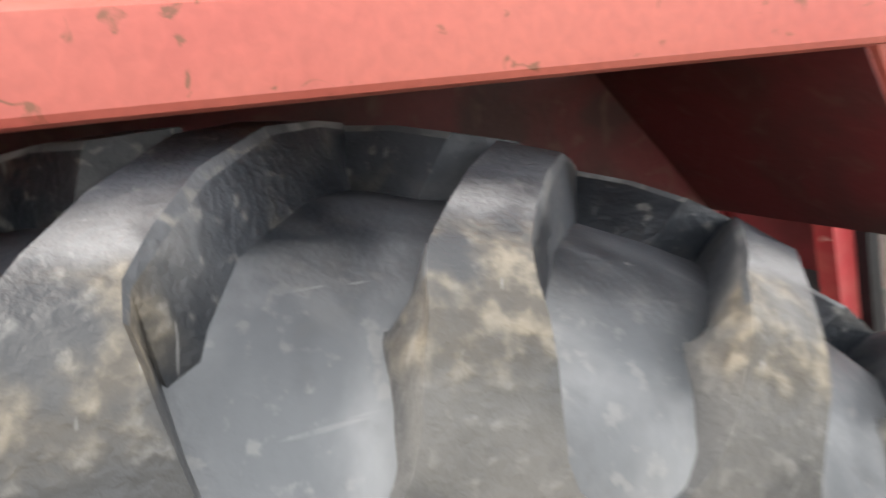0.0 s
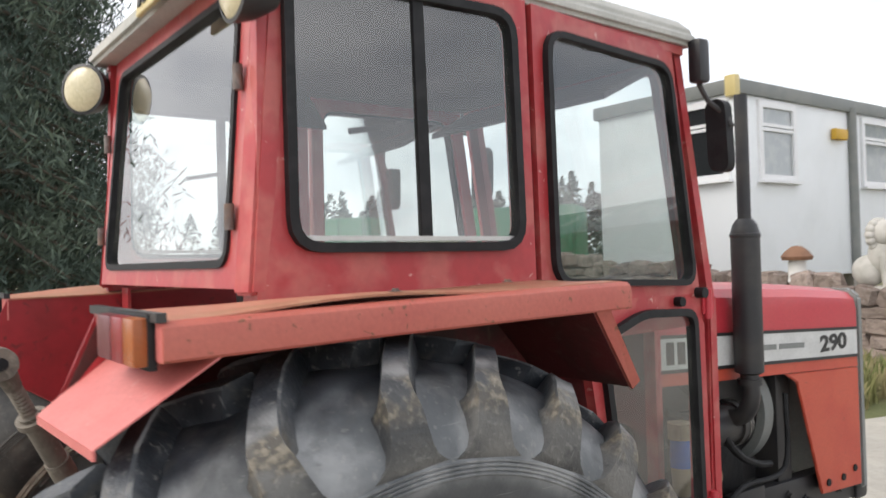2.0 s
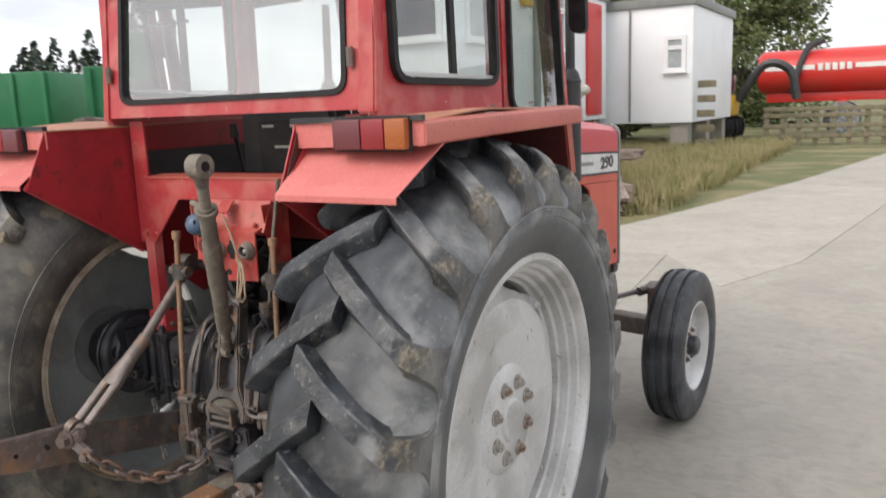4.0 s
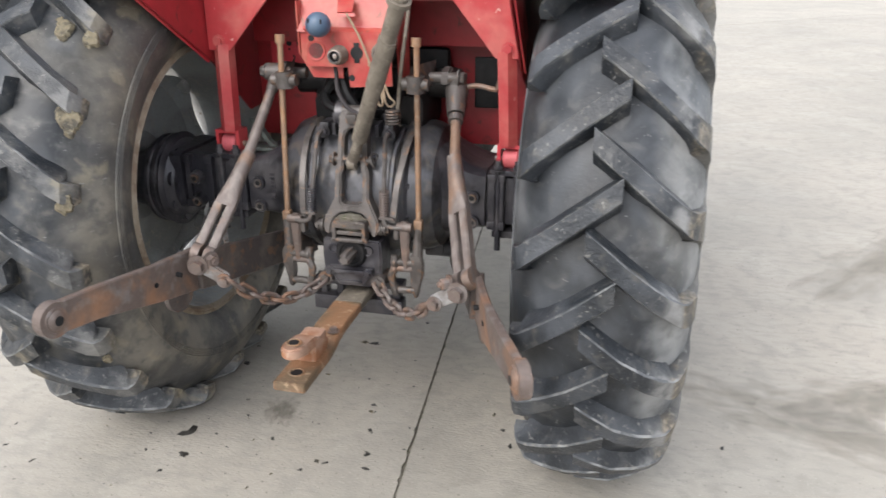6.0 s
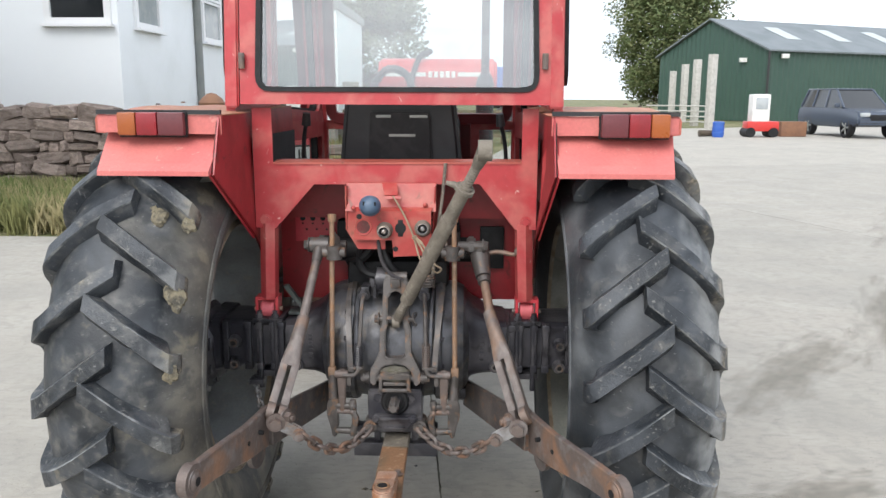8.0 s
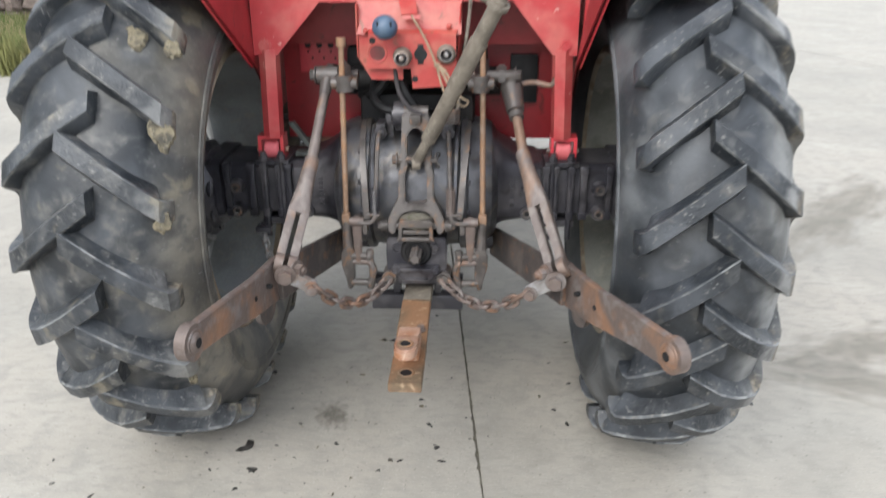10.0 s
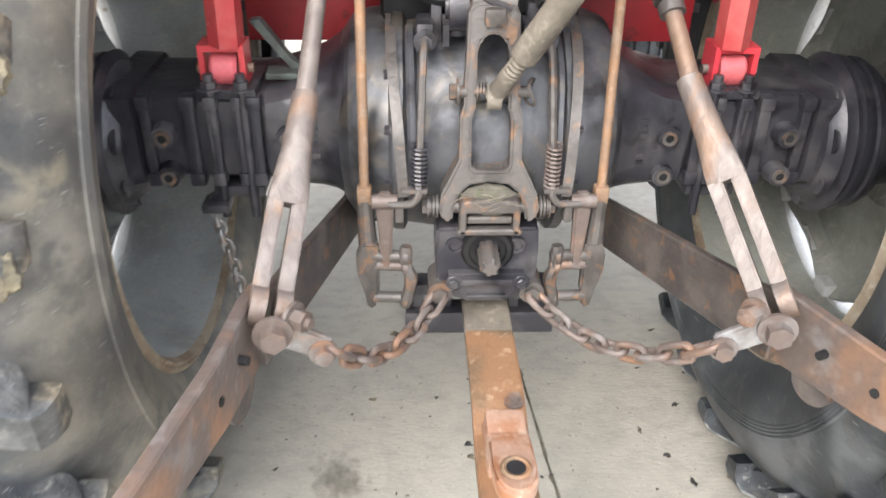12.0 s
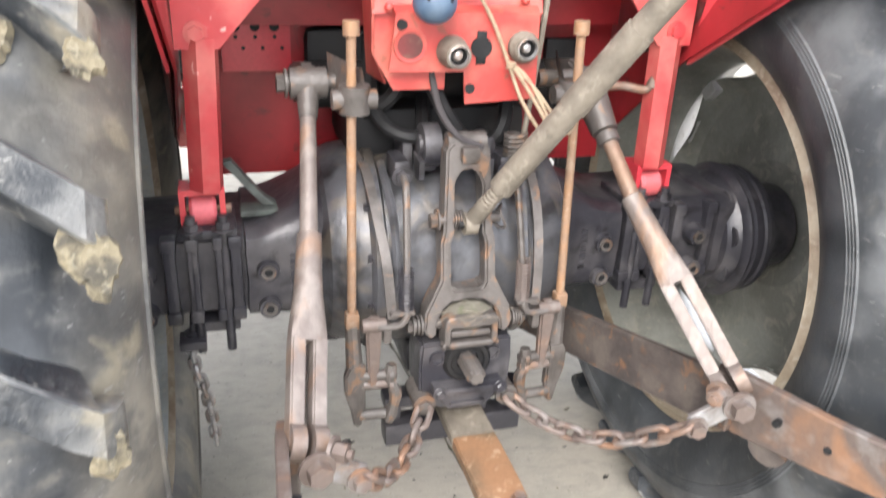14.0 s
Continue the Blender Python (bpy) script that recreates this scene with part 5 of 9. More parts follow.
def hitch_centre():
    g = new("hitch_bracket")
    g.parent = tractor
    tagged(g, "worn grey cast top-link bracket")
    # rocker frame: one casting with a tall window, spreading to a fork
    CX, Y = 0.008, -0.300
    lean_y = lambda z: Y + (z - 0.70) * 0.18
    bm = bm_new()
    half = [(0.0, 1.046), (0.028, 1.046), (0.041, 1.034), (0.044, 0.95), (0.047, 0.885), (0.052, 0.868), (0.053, 0.795), (0.068, 0.765), (0.083, 0.735), (0.086, 0.705), (0.080, 0.688), (0.064, 0.686), (0.061, 0.712), (0.052, 0.736), (0.034, 0.752), (0.0, 0.757),
            (0.0, 0.776), (0.028, 0.777), (0.033, 0.786), (0.033, 0.862), (0.027, 0.882), (0.026, 0.970), (0.020, 0.988), (0.008, 0.997), (0.0, 0.998)]
    for s in (-1, 1):
        slab(bm, [(CX + s * x, lean_y(z), z) for x, z in half], (0, 0.045, 0))
    bmesh.ops.remove_doubles(bm, verts=bm.verts[:], dist=0.0004)
    bmesh.ops.delete(bm, geom=[f for f in bm.faces if all(abs(v.co.x - CX) < 0.0005 for v in f.verts)], context="FACES")
    bmesh.ops.bevel(bm, geom=[e for e in bm.edges if e.calc_face_angle(0) > 0.6], offset=0.0045, segments=2, affect="EDGES")
    part("rocker_frame", bm, "grey_iron", g)
    bm = bm_new()
    box(bm, (CX, lean_y(1.03) - 0.006, 1.026), (0.034, 0.022, 0.030), (0, 0, 0), 0.007)
    rod(bm, (CX - 0.036, -0.215, 1.040), (CX + 0.036, -0.215, 1.040), 0.019, seg=20)
    part("frame_boss", bm, "grey_iron", g)
    bm = bm_new()
    rod(bm, (-0.062, -0.165, 1.022), (-0.030, -0.165, 1.022), 0.040, seg=22)
    rod(bm, (-0.068, -0.165, 1.022), (-0.028, -0.165, 1.022), 0.020, seg=18)
    box(bm, (-0.046, -0.13, 1.000), (0.030, 0.10, 0.055), (0, 0, 0), 0.01)
    part("rocker_hub", bm, "oily", g)
    bm = bm_new()
    PZ, PY = 0.905, lean_y(0.905) + 0.012
    rod(bm, (CX - 0.060, PY, PZ), (CX + 0.062, PY, PZ), 0.010)
    hexbolt(bm, (CX - 0.055, PY, PZ), (-1, 0, 0), 0.014, 0.012)
    for k in range(4):
        rod(bm, (CX - 0.026 + k * 0.005, PY, PZ), (CX - 0.0235 + k * 0.005, PY, PZ), 0.016, seg=18)
    tube(bm, [Vector((CX + 0.064, PY, PZ)) + Vector((0.006 * math.sin(a * 2), 0.022 * math.cos(a), 0.022 * math.sin(a))) for a in [math.tau * k / 14 for k in range(14)]], 0.003, 6, True)
    part("top_pin", bm, "grey_iron", g)
    for s in (-1, 1):
        bm = bm_new()
        rod(bm, (CX + s * 0.05, Y + 0.018, 0.708), (CX + s * 0.108, Y + 0.018, 0.708), 0.012)
        for k in range(3):
            rod(bm, (CX + s * (0.088 + 0.006 * k), Y + 0.018, 0.708), (CX + s * (0.092 + 0.006 * k), Y + 0.018, 0.708), 0.021 - 0.002 * k, seg=18)
        hexbolt(bm, (CX + s * 0.104, Y + 0.018, 0.708), (s, 0, 0), 0.014, 0.009)
        part("fork_pin", bm, "grey_iron", g)
    # clevis under the fork, with a nest of dirt and straw behind it
    bm = bm_new()
    rim = [(-0.052, 0.672), (-0.052, 0.728), (-0.044, 0.737), (0.044, 0.737), (0.052, 0.728), (0.052, 0.672), (0.040, 0.672), (0.040, 0.714), (-0.040, 0.714), (-0.040, 0.672)]
    slab(bm, [(CX + x, Y - 0.022, z) for x, z in rim], (0, 0.045, 0))
    box(bm, (CX, Y - 0.004, 0.697), (0.080, 0.024, 0.013), (0, 0, 0), 0.003)
    box(bm, (CX, Y - 0.012, 0.676), (0.112, 0.020, 0.012), (0, 0, 0), 0.003)
    bmesh.ops.bevel(bm, geom=[e for e in bm.edges if e.calc_face_angle(0) > 0.6], offset=0.0025, segments=1, affect="EDGES")
    part("clevis", bm, "grey_iron", g)
    bm = bm_new()
    rng = random.Random(77)
    bmesh.ops.create_icosphere(bm, subdivisions=3, radius=1.0, matrix=Matrix.Translation((CX, Y + 0.012, 0.722)) @ Matrix.Diagonal((0.052, 0.026, 0.030, 1)))
    for v in bm.verts:
        v.co += noise.noise_vector(v.co * 70) * 0.006
    part("packed_dirt", bm, "joint_dirt", g, "packed dirt behind the clevis")
    for k in range(16):
        bm = bm_new()
        p = Vector((CX + rng.uniform(-0.045, 0.045), Y - 0.018 - rng.uniform(0, 0.012), rng.uniform(0.728, 0.752)))
        q = p + Vector((rng.uniform(-0.045, 0.045), rng.uniform(-0.01, 0.012), rng.uniform(-0.012, 0.012)))
        tube(bm, curve_pts([p, (p + q) / 2 + Vector((0, -0.004, rng.uniform(-0.006, 0.008))), q], 3), 0.0009, 4)
        part("straw", bm, "mud_brown", g)
    # power take-off plate and shaft
    PZ = 0.632
    bm = bm_new()
    slab(bm, [(CX + x, Y + 0.002, z) for x, z in ((-0.090, 0.672), (0.090, 0.672), (0.093, 0.62), (0.090, 0.552), (0.05, 0.520), (-0.05, 0.520), (-0.090, 0.552), (-0.093, 0.62))], (0, 0.09, 0))
    bmesh.ops.bevel(bm, geom=[e for e in bm.edges if e.calc_face_angle(0) > 0.3], offset=0.005, segments=2, affect="EDGES")
    part("take_off_plate", bm, "oily", g, "oily black bearing plate")
    bm = bm_new()
    lathe(bm, [(Y + 0.004, 0.020), (Y - 0.004, 0.022), (Y - 0.006, 0.032), (Y - 0.010, 0.034), (Y - 0.010, 0.042), (Y - 0.004, 0.047), (Y + 0.004, 0.049)], "y", (CX, 0, PZ), 32)
    bmesh.ops.recalc_face_normals(bm, faces=bm.faces)
    part("seal_ring", bm, "oily_black", g)
    bm = bm_new()
    rings = []
    for y, f in ((Y + 0.01, 1.0), (Y - 0.062, 1.0), (Y - 0.070, 0.72)):
        rings.append([bm.verts.new((CX + f * (0.0185 if k % 4 < 2 else 0.0148) * math.cos(math.tau * (k + 0.5) / 24), y, PZ + f * (0.0185 if k % 4 < 2 else 0.0148) * math.sin(math.tau * (k + 0.5) / 24))) for k in range(24)])
    for q, w in zip(rings, rings[1:]):
        for k in range(24):
            bm.faces.new((q[k], q[(k + 1) % 24], w[(k + 1) % 24], w[k]))
    bm.faces.new(rings[0])
    bm.faces.new(rings[-1][::-1])
    bmesh.ops.recalc_face_normals(bm, faces=bm.faces)
    part("splined_shaft", bm, "grey_iron", g, "splined steel shaft")
    for x, z in ((-0.058, 0.640), (0.052, 0.640)):
        bm = bm_new()
        lathe(bm, [(Y + 0.002, 0.016), (Y - 0.004, 0.0155), (Y - 0.004, 0.011), (Y + 0.0015, 0.0105), (Y + 0.0015, 0.0)], "y", (CX + x, 0, z), 20)
        bmesh.ops.recalc_face_normals(bm, faces=bm.faces)
        part("plate_bolt", bm, "oily", g)
    bm = bm_new()
    slab(bm, [(CX + x, Y - 0.016, z) for x, z in ((-0.070, 0.588), (0.070, 0.588), (0.066, 0.568), (0.036, 0.530), (-0.036, 0.530), (-0.066, 0.568))], (0, 0.02, 0))
    box(bm, (CX, Y - 0.024, 0.582), (0.140, 0.022, 0.012), (0, 0, 0), 0.003)
    box(bm, (CX, Y - 0.020, 0.545), (0.070, 0.008, 0.006), (0, 0, 0), 0.002)
    for x in (-0.060, 0.060):
        hexbolt(bm, (CX + x, Y - 0.034, 0.583), (0, -1, 0), 0.010, 0.007)
    bmesh.ops.bevel(bm, geom=[e for e in bm.edges if e.calc_face_angle(0) > 1.2], offset=0.002, segments=1, affect="EDGES")
    part("lower_guard", bm, "oily", g)
    for s in (-1, 1):
        bm = bm_new()
        rod(bm, (CX + s * 0.084, Y - 0.012, 0.546), (CX + s * 0.084, Y + 0.06, 0.546), 0.021, seg=18)
        hexbolt(bm, (CX + s * 0.084, Y - 0.012, 0.546), (0, -1, 0), 0.015, 0.010)
        part("chain_anchor", bm, "grey_iron", g)
    # cross bar below that carries the drawbar
    bm = bm_new()
    box(bm, (0.005, -0.225, 0.508), (0.29, 0.045, 0.024), (0, 0, 0), 0.004)
    box(bm, (0.005, -0.235, 0.438), (0.29, 0.05, 0.050), (0, 0, 0), 0.006)
    for x in (-0.115, -0.060, 0.070, 0.125):
        box(bm, (x, -0.22, 0.472), (0.022, 0.04, 0.06), (0, 0, 0), 0.004)
    box(bm, (0, 0.0, 0.56), (0.16, 0.34, 0.08), (0, 0, 0), 0.02)
    part("drawbar_carrier", bm, "oily", g)
    # housing floor between the axle halves
    bm = bm_new()
    box(bm, (0, 0.55, 0.72), (0.34, 0.9, 0.40), (0, 0, 0), 0.05)
    box(bm, (0, 1.45, 0.76), (0.32, 1.1, 0.42), (0, 0, 0), 0.05)
    part("gearbox", bm, "oily_black", tractor, "dark oily gearbox casing")

    # spring rods, strips and levers at both sides of the housing
    for s in (-1, 1):
        h = new("sensing_linkage")
        h.parent = tractor
        bm = bm_new()
        strip = curve_pts([(s * 0.162, -0.07, 0.985), (s * 0.160, -0.16, 0.962), (s * 0.155, -0.225, 0.91), (s * 0.147, -0.272, 0.84), (s * 0.142, -0.292, 0.77), (s * 0.139, -0.296, 0.735)], 5)
        ring_a = []
        for i, p in enumerate(strip):
            along = (strip[min(i + 1, len(strip) - 1)] - strip[max(i - 1, 0)]).normalized()
            side = Vector((1, 0, 0))
            out = side.cross(along).normalized()
            ring_a.append([bm.verts.new(p + side * a + out * b) for a, b in ((-0.009, -0.003), (0.009, -0.003), (0.009, 0.003), (-0.009, 0.003))])
        for q, w in zip(ring_a, ring_a[1:]):
            for k in range(4):
                bm.faces.new((q[k], q[(k + 1) % 4], w[(k + 1) % 4], w[k]))
        bm.faces.new(ring_a[0][::-1])
        bm.faces.new(ring_a[-1])
        bmesh.ops.recalc_face_normals(bm, faces=bm.faces)
        part("strip", bm, "grey_iron", h, "curved flat steel strip")
        bm = bm_new()
        tube(bm, curve_pts([(s * 0.100, -0.13, 0.985), (s * 0.104, -0.225, 0.972), (s * 0.106, -0.245, 0.95), (s * 0.108, -0.262, 0.90), (s * 0.112, -0.290, 0.80), (s * 0.114, -0.298, 0.745)], 5), 0.0068)
        part("spring_rod", bm, "grey_iron", h)
        # second strap behind, and the flange edge it lies on
        bm = bm_new()
        tube(bm, curve_pts([(s * 0.128, -0.12, 0.975), (s * 0.126, -0.215, 0.925), (s * 0.124, -0.255, 0.85), (s * 0.124, -0.272, 0.79)], 5), 0.0085, 6)
        part("inner_strap", bm, "casing_grey", h)
        bm = bm_new()
        pts = []
        for k in range(90):
            a, t = math.tau * k / 9, k / 89
            pts.append((s * 0.113 + 0.0125 * math.cos(a), -0.289 + 0.0125 * math.sin(a) - 0.006 * t, 0.828 - 0.075 * t))
        tube(bm, pts, 0.0026, 5)
        part("coil_spring", bm, "rust" if s > 0 else "oily", h, "small coil spring")
        bm = bm_new()
        tube(bm, curve_pts([(s * 0.114, -0.300, 0.757), (s * 0.114, -0.305, 0.742), (s * 0.124, -0.305, 0.727), (s * 0.142, -0.302, 0.722), (s * 0.166, -0.298, 0.722)], 4), 0.0068)
        box(bm, (s * 0.122, -0.298, 0.749), (0.046, 0.022, 0.008), (0, 0, 0), 0.002)
        part("hook", bm, "grey_iron", h)
        bm = bm_new()
        box(bm, (s * 0.102, -0.155, 0.978), (0.03, 0.075, 0.045), (0, 0, 0), 0.008)
        box(bm, (s * 0.082, -0.10, 0.990), (0.02, 0.10, 0.07), (0, 0, 0), 0.006)
        slab(bm, [(s * 0.062, -0.17, 0.960), (s * 0.062, -0.20, 0.965), (s * 0.062, -0.20, 1.000), (s * 0.062, -0.15, 1.005)], (s * 0.010, 0, 0))
        hexbolt(bm, (s * 0.102, -0.192, 0.972), (0, -1, 0), 0.013, 0.012)
        part("lever_mount", bm, "oily", h)
        # clevis link, shield plate, pins and bent strap of the sway control
        bm = bm_new()
        slab(bm, [(s * 0.158, -0.296, 0.738), (s * 0.184, -0.296, 0.738), (s * 0.187, -0.296, 0.705), (s * 0.181, -0.290, 0.585), (s * 0.163, -0.290, 0.585), (s * 0.157, -0.296, 0.705)], (0, 0.018, 0))
        bmesh.ops.bevel(bm, geom=bm.edges[:], offset=0.004, segments=2, affect="EDGES")
        rod(bm, (s * 0.150, -0.290, 0.722), (s * 0.194, -0.290, 0.722), 0.013, seg=14)
        part("hanger", bm, "rust", h)
        bm = bm_new()
        box(bm, (s * 0.147, -0.284, 0.702), (0.016, 0.026, 0.040), (0, 0, 0), 0.005)
        part("spacer", bm, "grey_iron", h)
        bm = bm_new()
        rod(bm, (s * 0.208, -0.264, 0.712), (s * 0.205, -0.270, 0.625), 0.014, 0.017, 10)
        part("rod_socket", bm, "grey_iron", h)
        bm = bm_new()
        slab(bm, [(s * x, -0.288, z) for x, z in ((0.186, 0.634), (0.216, 0.634), (0.226, 0.612), (0.226, 0.572), (0.214, 0.530), (0.208, 0.494), (0.194, 0.494), (0.192, 0.525), (0.186, 0.530))], (0, 0.022, 0))
        bmesh.ops.bevel(bm, geom=bm.edges[:], offset=0.004, segments=2, affect="EDGES")
        part("sway_plate", bm, "grey_iron", h, "shield-shaped steel plate")
        for z, r, mt in ((0.606, 0.011, "grey_iron"), (0.586, 0.010, "rust"), (0.516, 0.011, "grey_iron")):
            bm = bm_new()
            rod(bm, (s * 0.126, -0.282, z), (s * 0.198, -0.278, z), r)
            rod(bm, (s * 0.134, -0.282, z), (s * 0.142, -0.282, z), r + 0.006)
            part("sway_pin", bm, mt, h)
        bm = bm_new()
        tube(bm, curve_pts([(s * 0.136, -0.282, 0.628), (s * 0.138, -0.285, 0.595), (s * 0.128, -0.287, 0.565), (s * 0.132, -0.287, 0.535), (s * 0.140, -0.285, 0.500)], 4), [0.010, 0.012, 0.013, 0.012, 0.011, 0.010, 0.011, 0.012, 0.013, 0.013, 0.012, 0.011, 0.011, 0.012, 0.013, 0.012, 0.010])
        part("sway_strap", bm, "grey_iron", h)
        # boss on which the lower link turns
        bm = bm_new()
        rod(bm, (s * 0.16, 0.02, 0.55), (s * 0.27, 0.02, 0.55), 0.035, seg=20)
        box(bm, (s * 0.20, 0.03, 0.60), (0.05, 0.10, 0.14), (0, 0, 0), 0.01)
        part("link_boss", bm, "oily", h)
    # drawbar
    d = new("drawbar")
    d.parent = tractor
    BX = 0.012      # the bar lies a little off the middle
    prof = [(0.30, 0.500), (-0.36, 0.498), (-0.50, 0.497), (-0.54, 0.493), (-0.60, 0.476), (-0.63, 0.473), (-0.80, 0.473)]
    for name, rows, mt, lb in (("bar_root", prof[:2], "mud_brown", "oily brown root of the bar"), ("bar", prof[1:], "bright_rust", "flat bar of orange rusty steel")):
        bm = bm_new()
        rings = [[bm.verts.new((BX + x, y, z + dz)) for x, dz in ((-0.043, 0), (0.043, 0), (0.043, -0.026), (-0.043, -0.026))] for y, z in rows]
        for q, w in zip(rings, rings[1:]):
            for k in range(4):
                bm.faces.new((q[k], q[(k + 1) % 4], w[(k + 1) % 4], w[k]))
        bm.faces.new(rings[0])
        bm.faces.new(rings[-1][::-1])
        bmesh.ops.recalc_face_normals(bm, faces=bm.faces)
        bmesh.ops.bevel(bm, geom=[e for e in bm.edges if e.calc_face_angle(0) > 0.8], offset=0.003, segments=2, affect="EDGES")
        part(name, bm, mt, d, lb, smooth=False)
    bm = bm_new()
    ring, low = [], []
    outline = [(-0.032, -0.600), (0.032, -0.600), (0.031, -0.675), (0.030, -0.740)]
    outline += [(0.030 * math.cos(k * math.pi / 10), -0.753 - 0.036 * math.sin(k * math.pi / 10)) for k in range(1, 10)] + [(-0.030, -0.740), (-0.031, -0.675)]
    rise = lambda y: 0.560 - max(0.0, y + 0.715) * 0.42
    for x, y in outline:
        ring.append(bm.verts.new((BX + x, y, rise(y))))
        low.append(bm.verts.new((BX + x, y, rise(y) - 0.030)))
    bm.faces.new(ring)
    bm.faces.new(low[::-1])
    for k in range(len(ring)):
        j = (k + 1) % len(ring)
        bm.faces.new((ring[k], ring[j], low[j], low[k]))
    bmesh.ops.recalc_face_normals(bm, faces=bm.faces)
    bmesh.ops.bevel(bm, geom=[e for e in bm.edges if e.calc_face_angle(0) > 0.9], offset=0.005, segments=2, affect="EDGES")
    box(bm, (BX, -0.645, 0.503), (0.060, 0.085, 0.062), (0, 0, 0), 0.008)
    part("clevis_tongue", bm, "pink_rust", d, "pinkish rusty clevis tongue")
    for y, z, r in ((-0.747, 0.5605, 0.0135), (-0.746, 0.4735, 0.015)):
        bm = bm_new()
        lathe(bm, [(z + 0.0005, r), (z + 0.003, r + 0.004), (z + 0.0005, r + 0.008)], "z", (BX, y, 0), 20)
        bmesh.ops.recalc_face_normals(bm, faces=bm.faces)
        part("hole_rim", bm, "bright_rust", d)
        bm = bm_new()
        rod(bm, (BX, y, z - 0.004), (BX, y, z + 0.0012), r, seg=18)
        part("pin_hole", bm, "black_rubber", d)
    bm = bm_new()
    hexbolt(bm, (BX + 0.024, -0.545, 0.493), (0, 0, 1), 0.011, 0.010)
    part("bar_bolt", bm, "rust", d)
    # top link, leaning to the side
    t = new("top_link")
    t.parent = tractor
    tagged(t, "muddy brown threaded top link")
    a, b = Vector((0.010, -0.262, 0.900)), Vector((0.292, -0.565, 1.490))
    u = (b - a).normalized()
    L = (b - a).length
    bm = bm_new()
    rod(bm, a + u * 0.10, a + u * (L - 0.13), 0.0225, 0.021, 18)
    rod(bm, a + u * 0.30, a + u * (L - 0.26), 0.0245, 0.0245, 18)
    part("barrel", bm, "mud_brown", t)
    for p0, p1 in ((0.035, 0.13), (L - 0.19, L - 0.03)):
        bm = bm_new()
        n = int((p1 - p0) / 0.0045)
        q = [a + u * (p0 + (p1 - p0) * k / n) for k in range(n + 1)]
        tube(bm, q, [0.0155 if k % 2 else 0.0135 for k in range(n + 1)], 12)
        part("thread", bm, "mud_brown", t)
    for c, r in ((a, 0.021), (b, 0.030)):
        bm = bm_new()
        wide = 0.012 if c == a else 0.02
        rod(bm, c - Vector((wide, 0, 0)), c + Vector((wide, 0, 0)), r, seg=20)
        rod(bm, c, c + (u if c == a else -u) * 0.06, r * 0.8, 0.016)
        part("eye", bm, "mud_brown", t)
        bm = bm_new()
        rod(bm, c - Vector((0.0215, 0, 0)), c + Vector((0.0215, 0, 0)), r * 0.42, seg=16)
        part("eye_hole", bm, "black_rubber", t)
    bm = bm_new()
    c = a + u * (L - 0.145)
    rod(bm, c - u * 0.007, c + u * 0.007, 0.030, 0.030, 16)
    tube(bm, [c, c + u.cross(Vector((0, 1, 0))).normalized() * 0.035, c + u.cross(Vector((0, 1, 0))).normalized() * 0.058 - u * 0.006], [0.013, 0.010, 0.006], 8)
    part("lock_nut", bm, "mud_brown", t)


hitch_centre()


def clay_patches():
    """Crusts of dried clay on the ends of the tread bars."""
    rng = random.Random(12)
    w = [o for o in tractor.children if o.name.startswith("rear_wheel") and o.location.x < 0][0]
    for ang, x, size in ((44.3, 0.190, 0.027), (46.8, 0.098, 0.030), (48.5, 0.080, 0.016), (27.3, 0.190, 0.037), (11.6, 0.190, 0.027), (-25, 0.185, 0.016)):
        bm = bm_new()
        n, rows = 34, []
        seed = Vector((ang, x * 50, 0))
        for q in (0.25, 0.55, 0.8, 1.0):
            row = []
            for k in range(n):
                a = math.tau * k / n
                e = 0.95 + 0.38 * noise.fractal(Vector((math.cos(a), math.sin(a), 0)) * 1.2 + seed, 0.8, 2.1, 5)
                r = size * q * max(0.25, e)
                p = Vector((r * math.cos(a) * 0.8, 0, r * math.sin(a) * 1.15))
                p.y = -(0.004 + 0.004 * noise.noise(p * 90 + seed)) if q < 0.9 else 0.006
                row.append(bm.verts.new(p))
            rows.append(row)
        bm.faces.new(rows[0])
        for u, v in zip(rows, rows[1:]):
            for k in range(n):
                bm.faces.new((u[k], u[(k + 1) % n], v[(k + 1) % n], v[k]))
        bmesh.ops.recalc_face_normals(bm, faces=bm.faces)
        r = 0.752 if x > 0.14 else 0.748
        a = radians(ang)
        o = part("clay", bm, "clay", w, "crust of dried yellow clay", smooth=True)
        o.location = (x, -r * math.cos(a), r * math.sin(a))
        o.rotation_euler = (-a, 0, radians(32) if x > 0.15 else radians(3))


clay_patches()


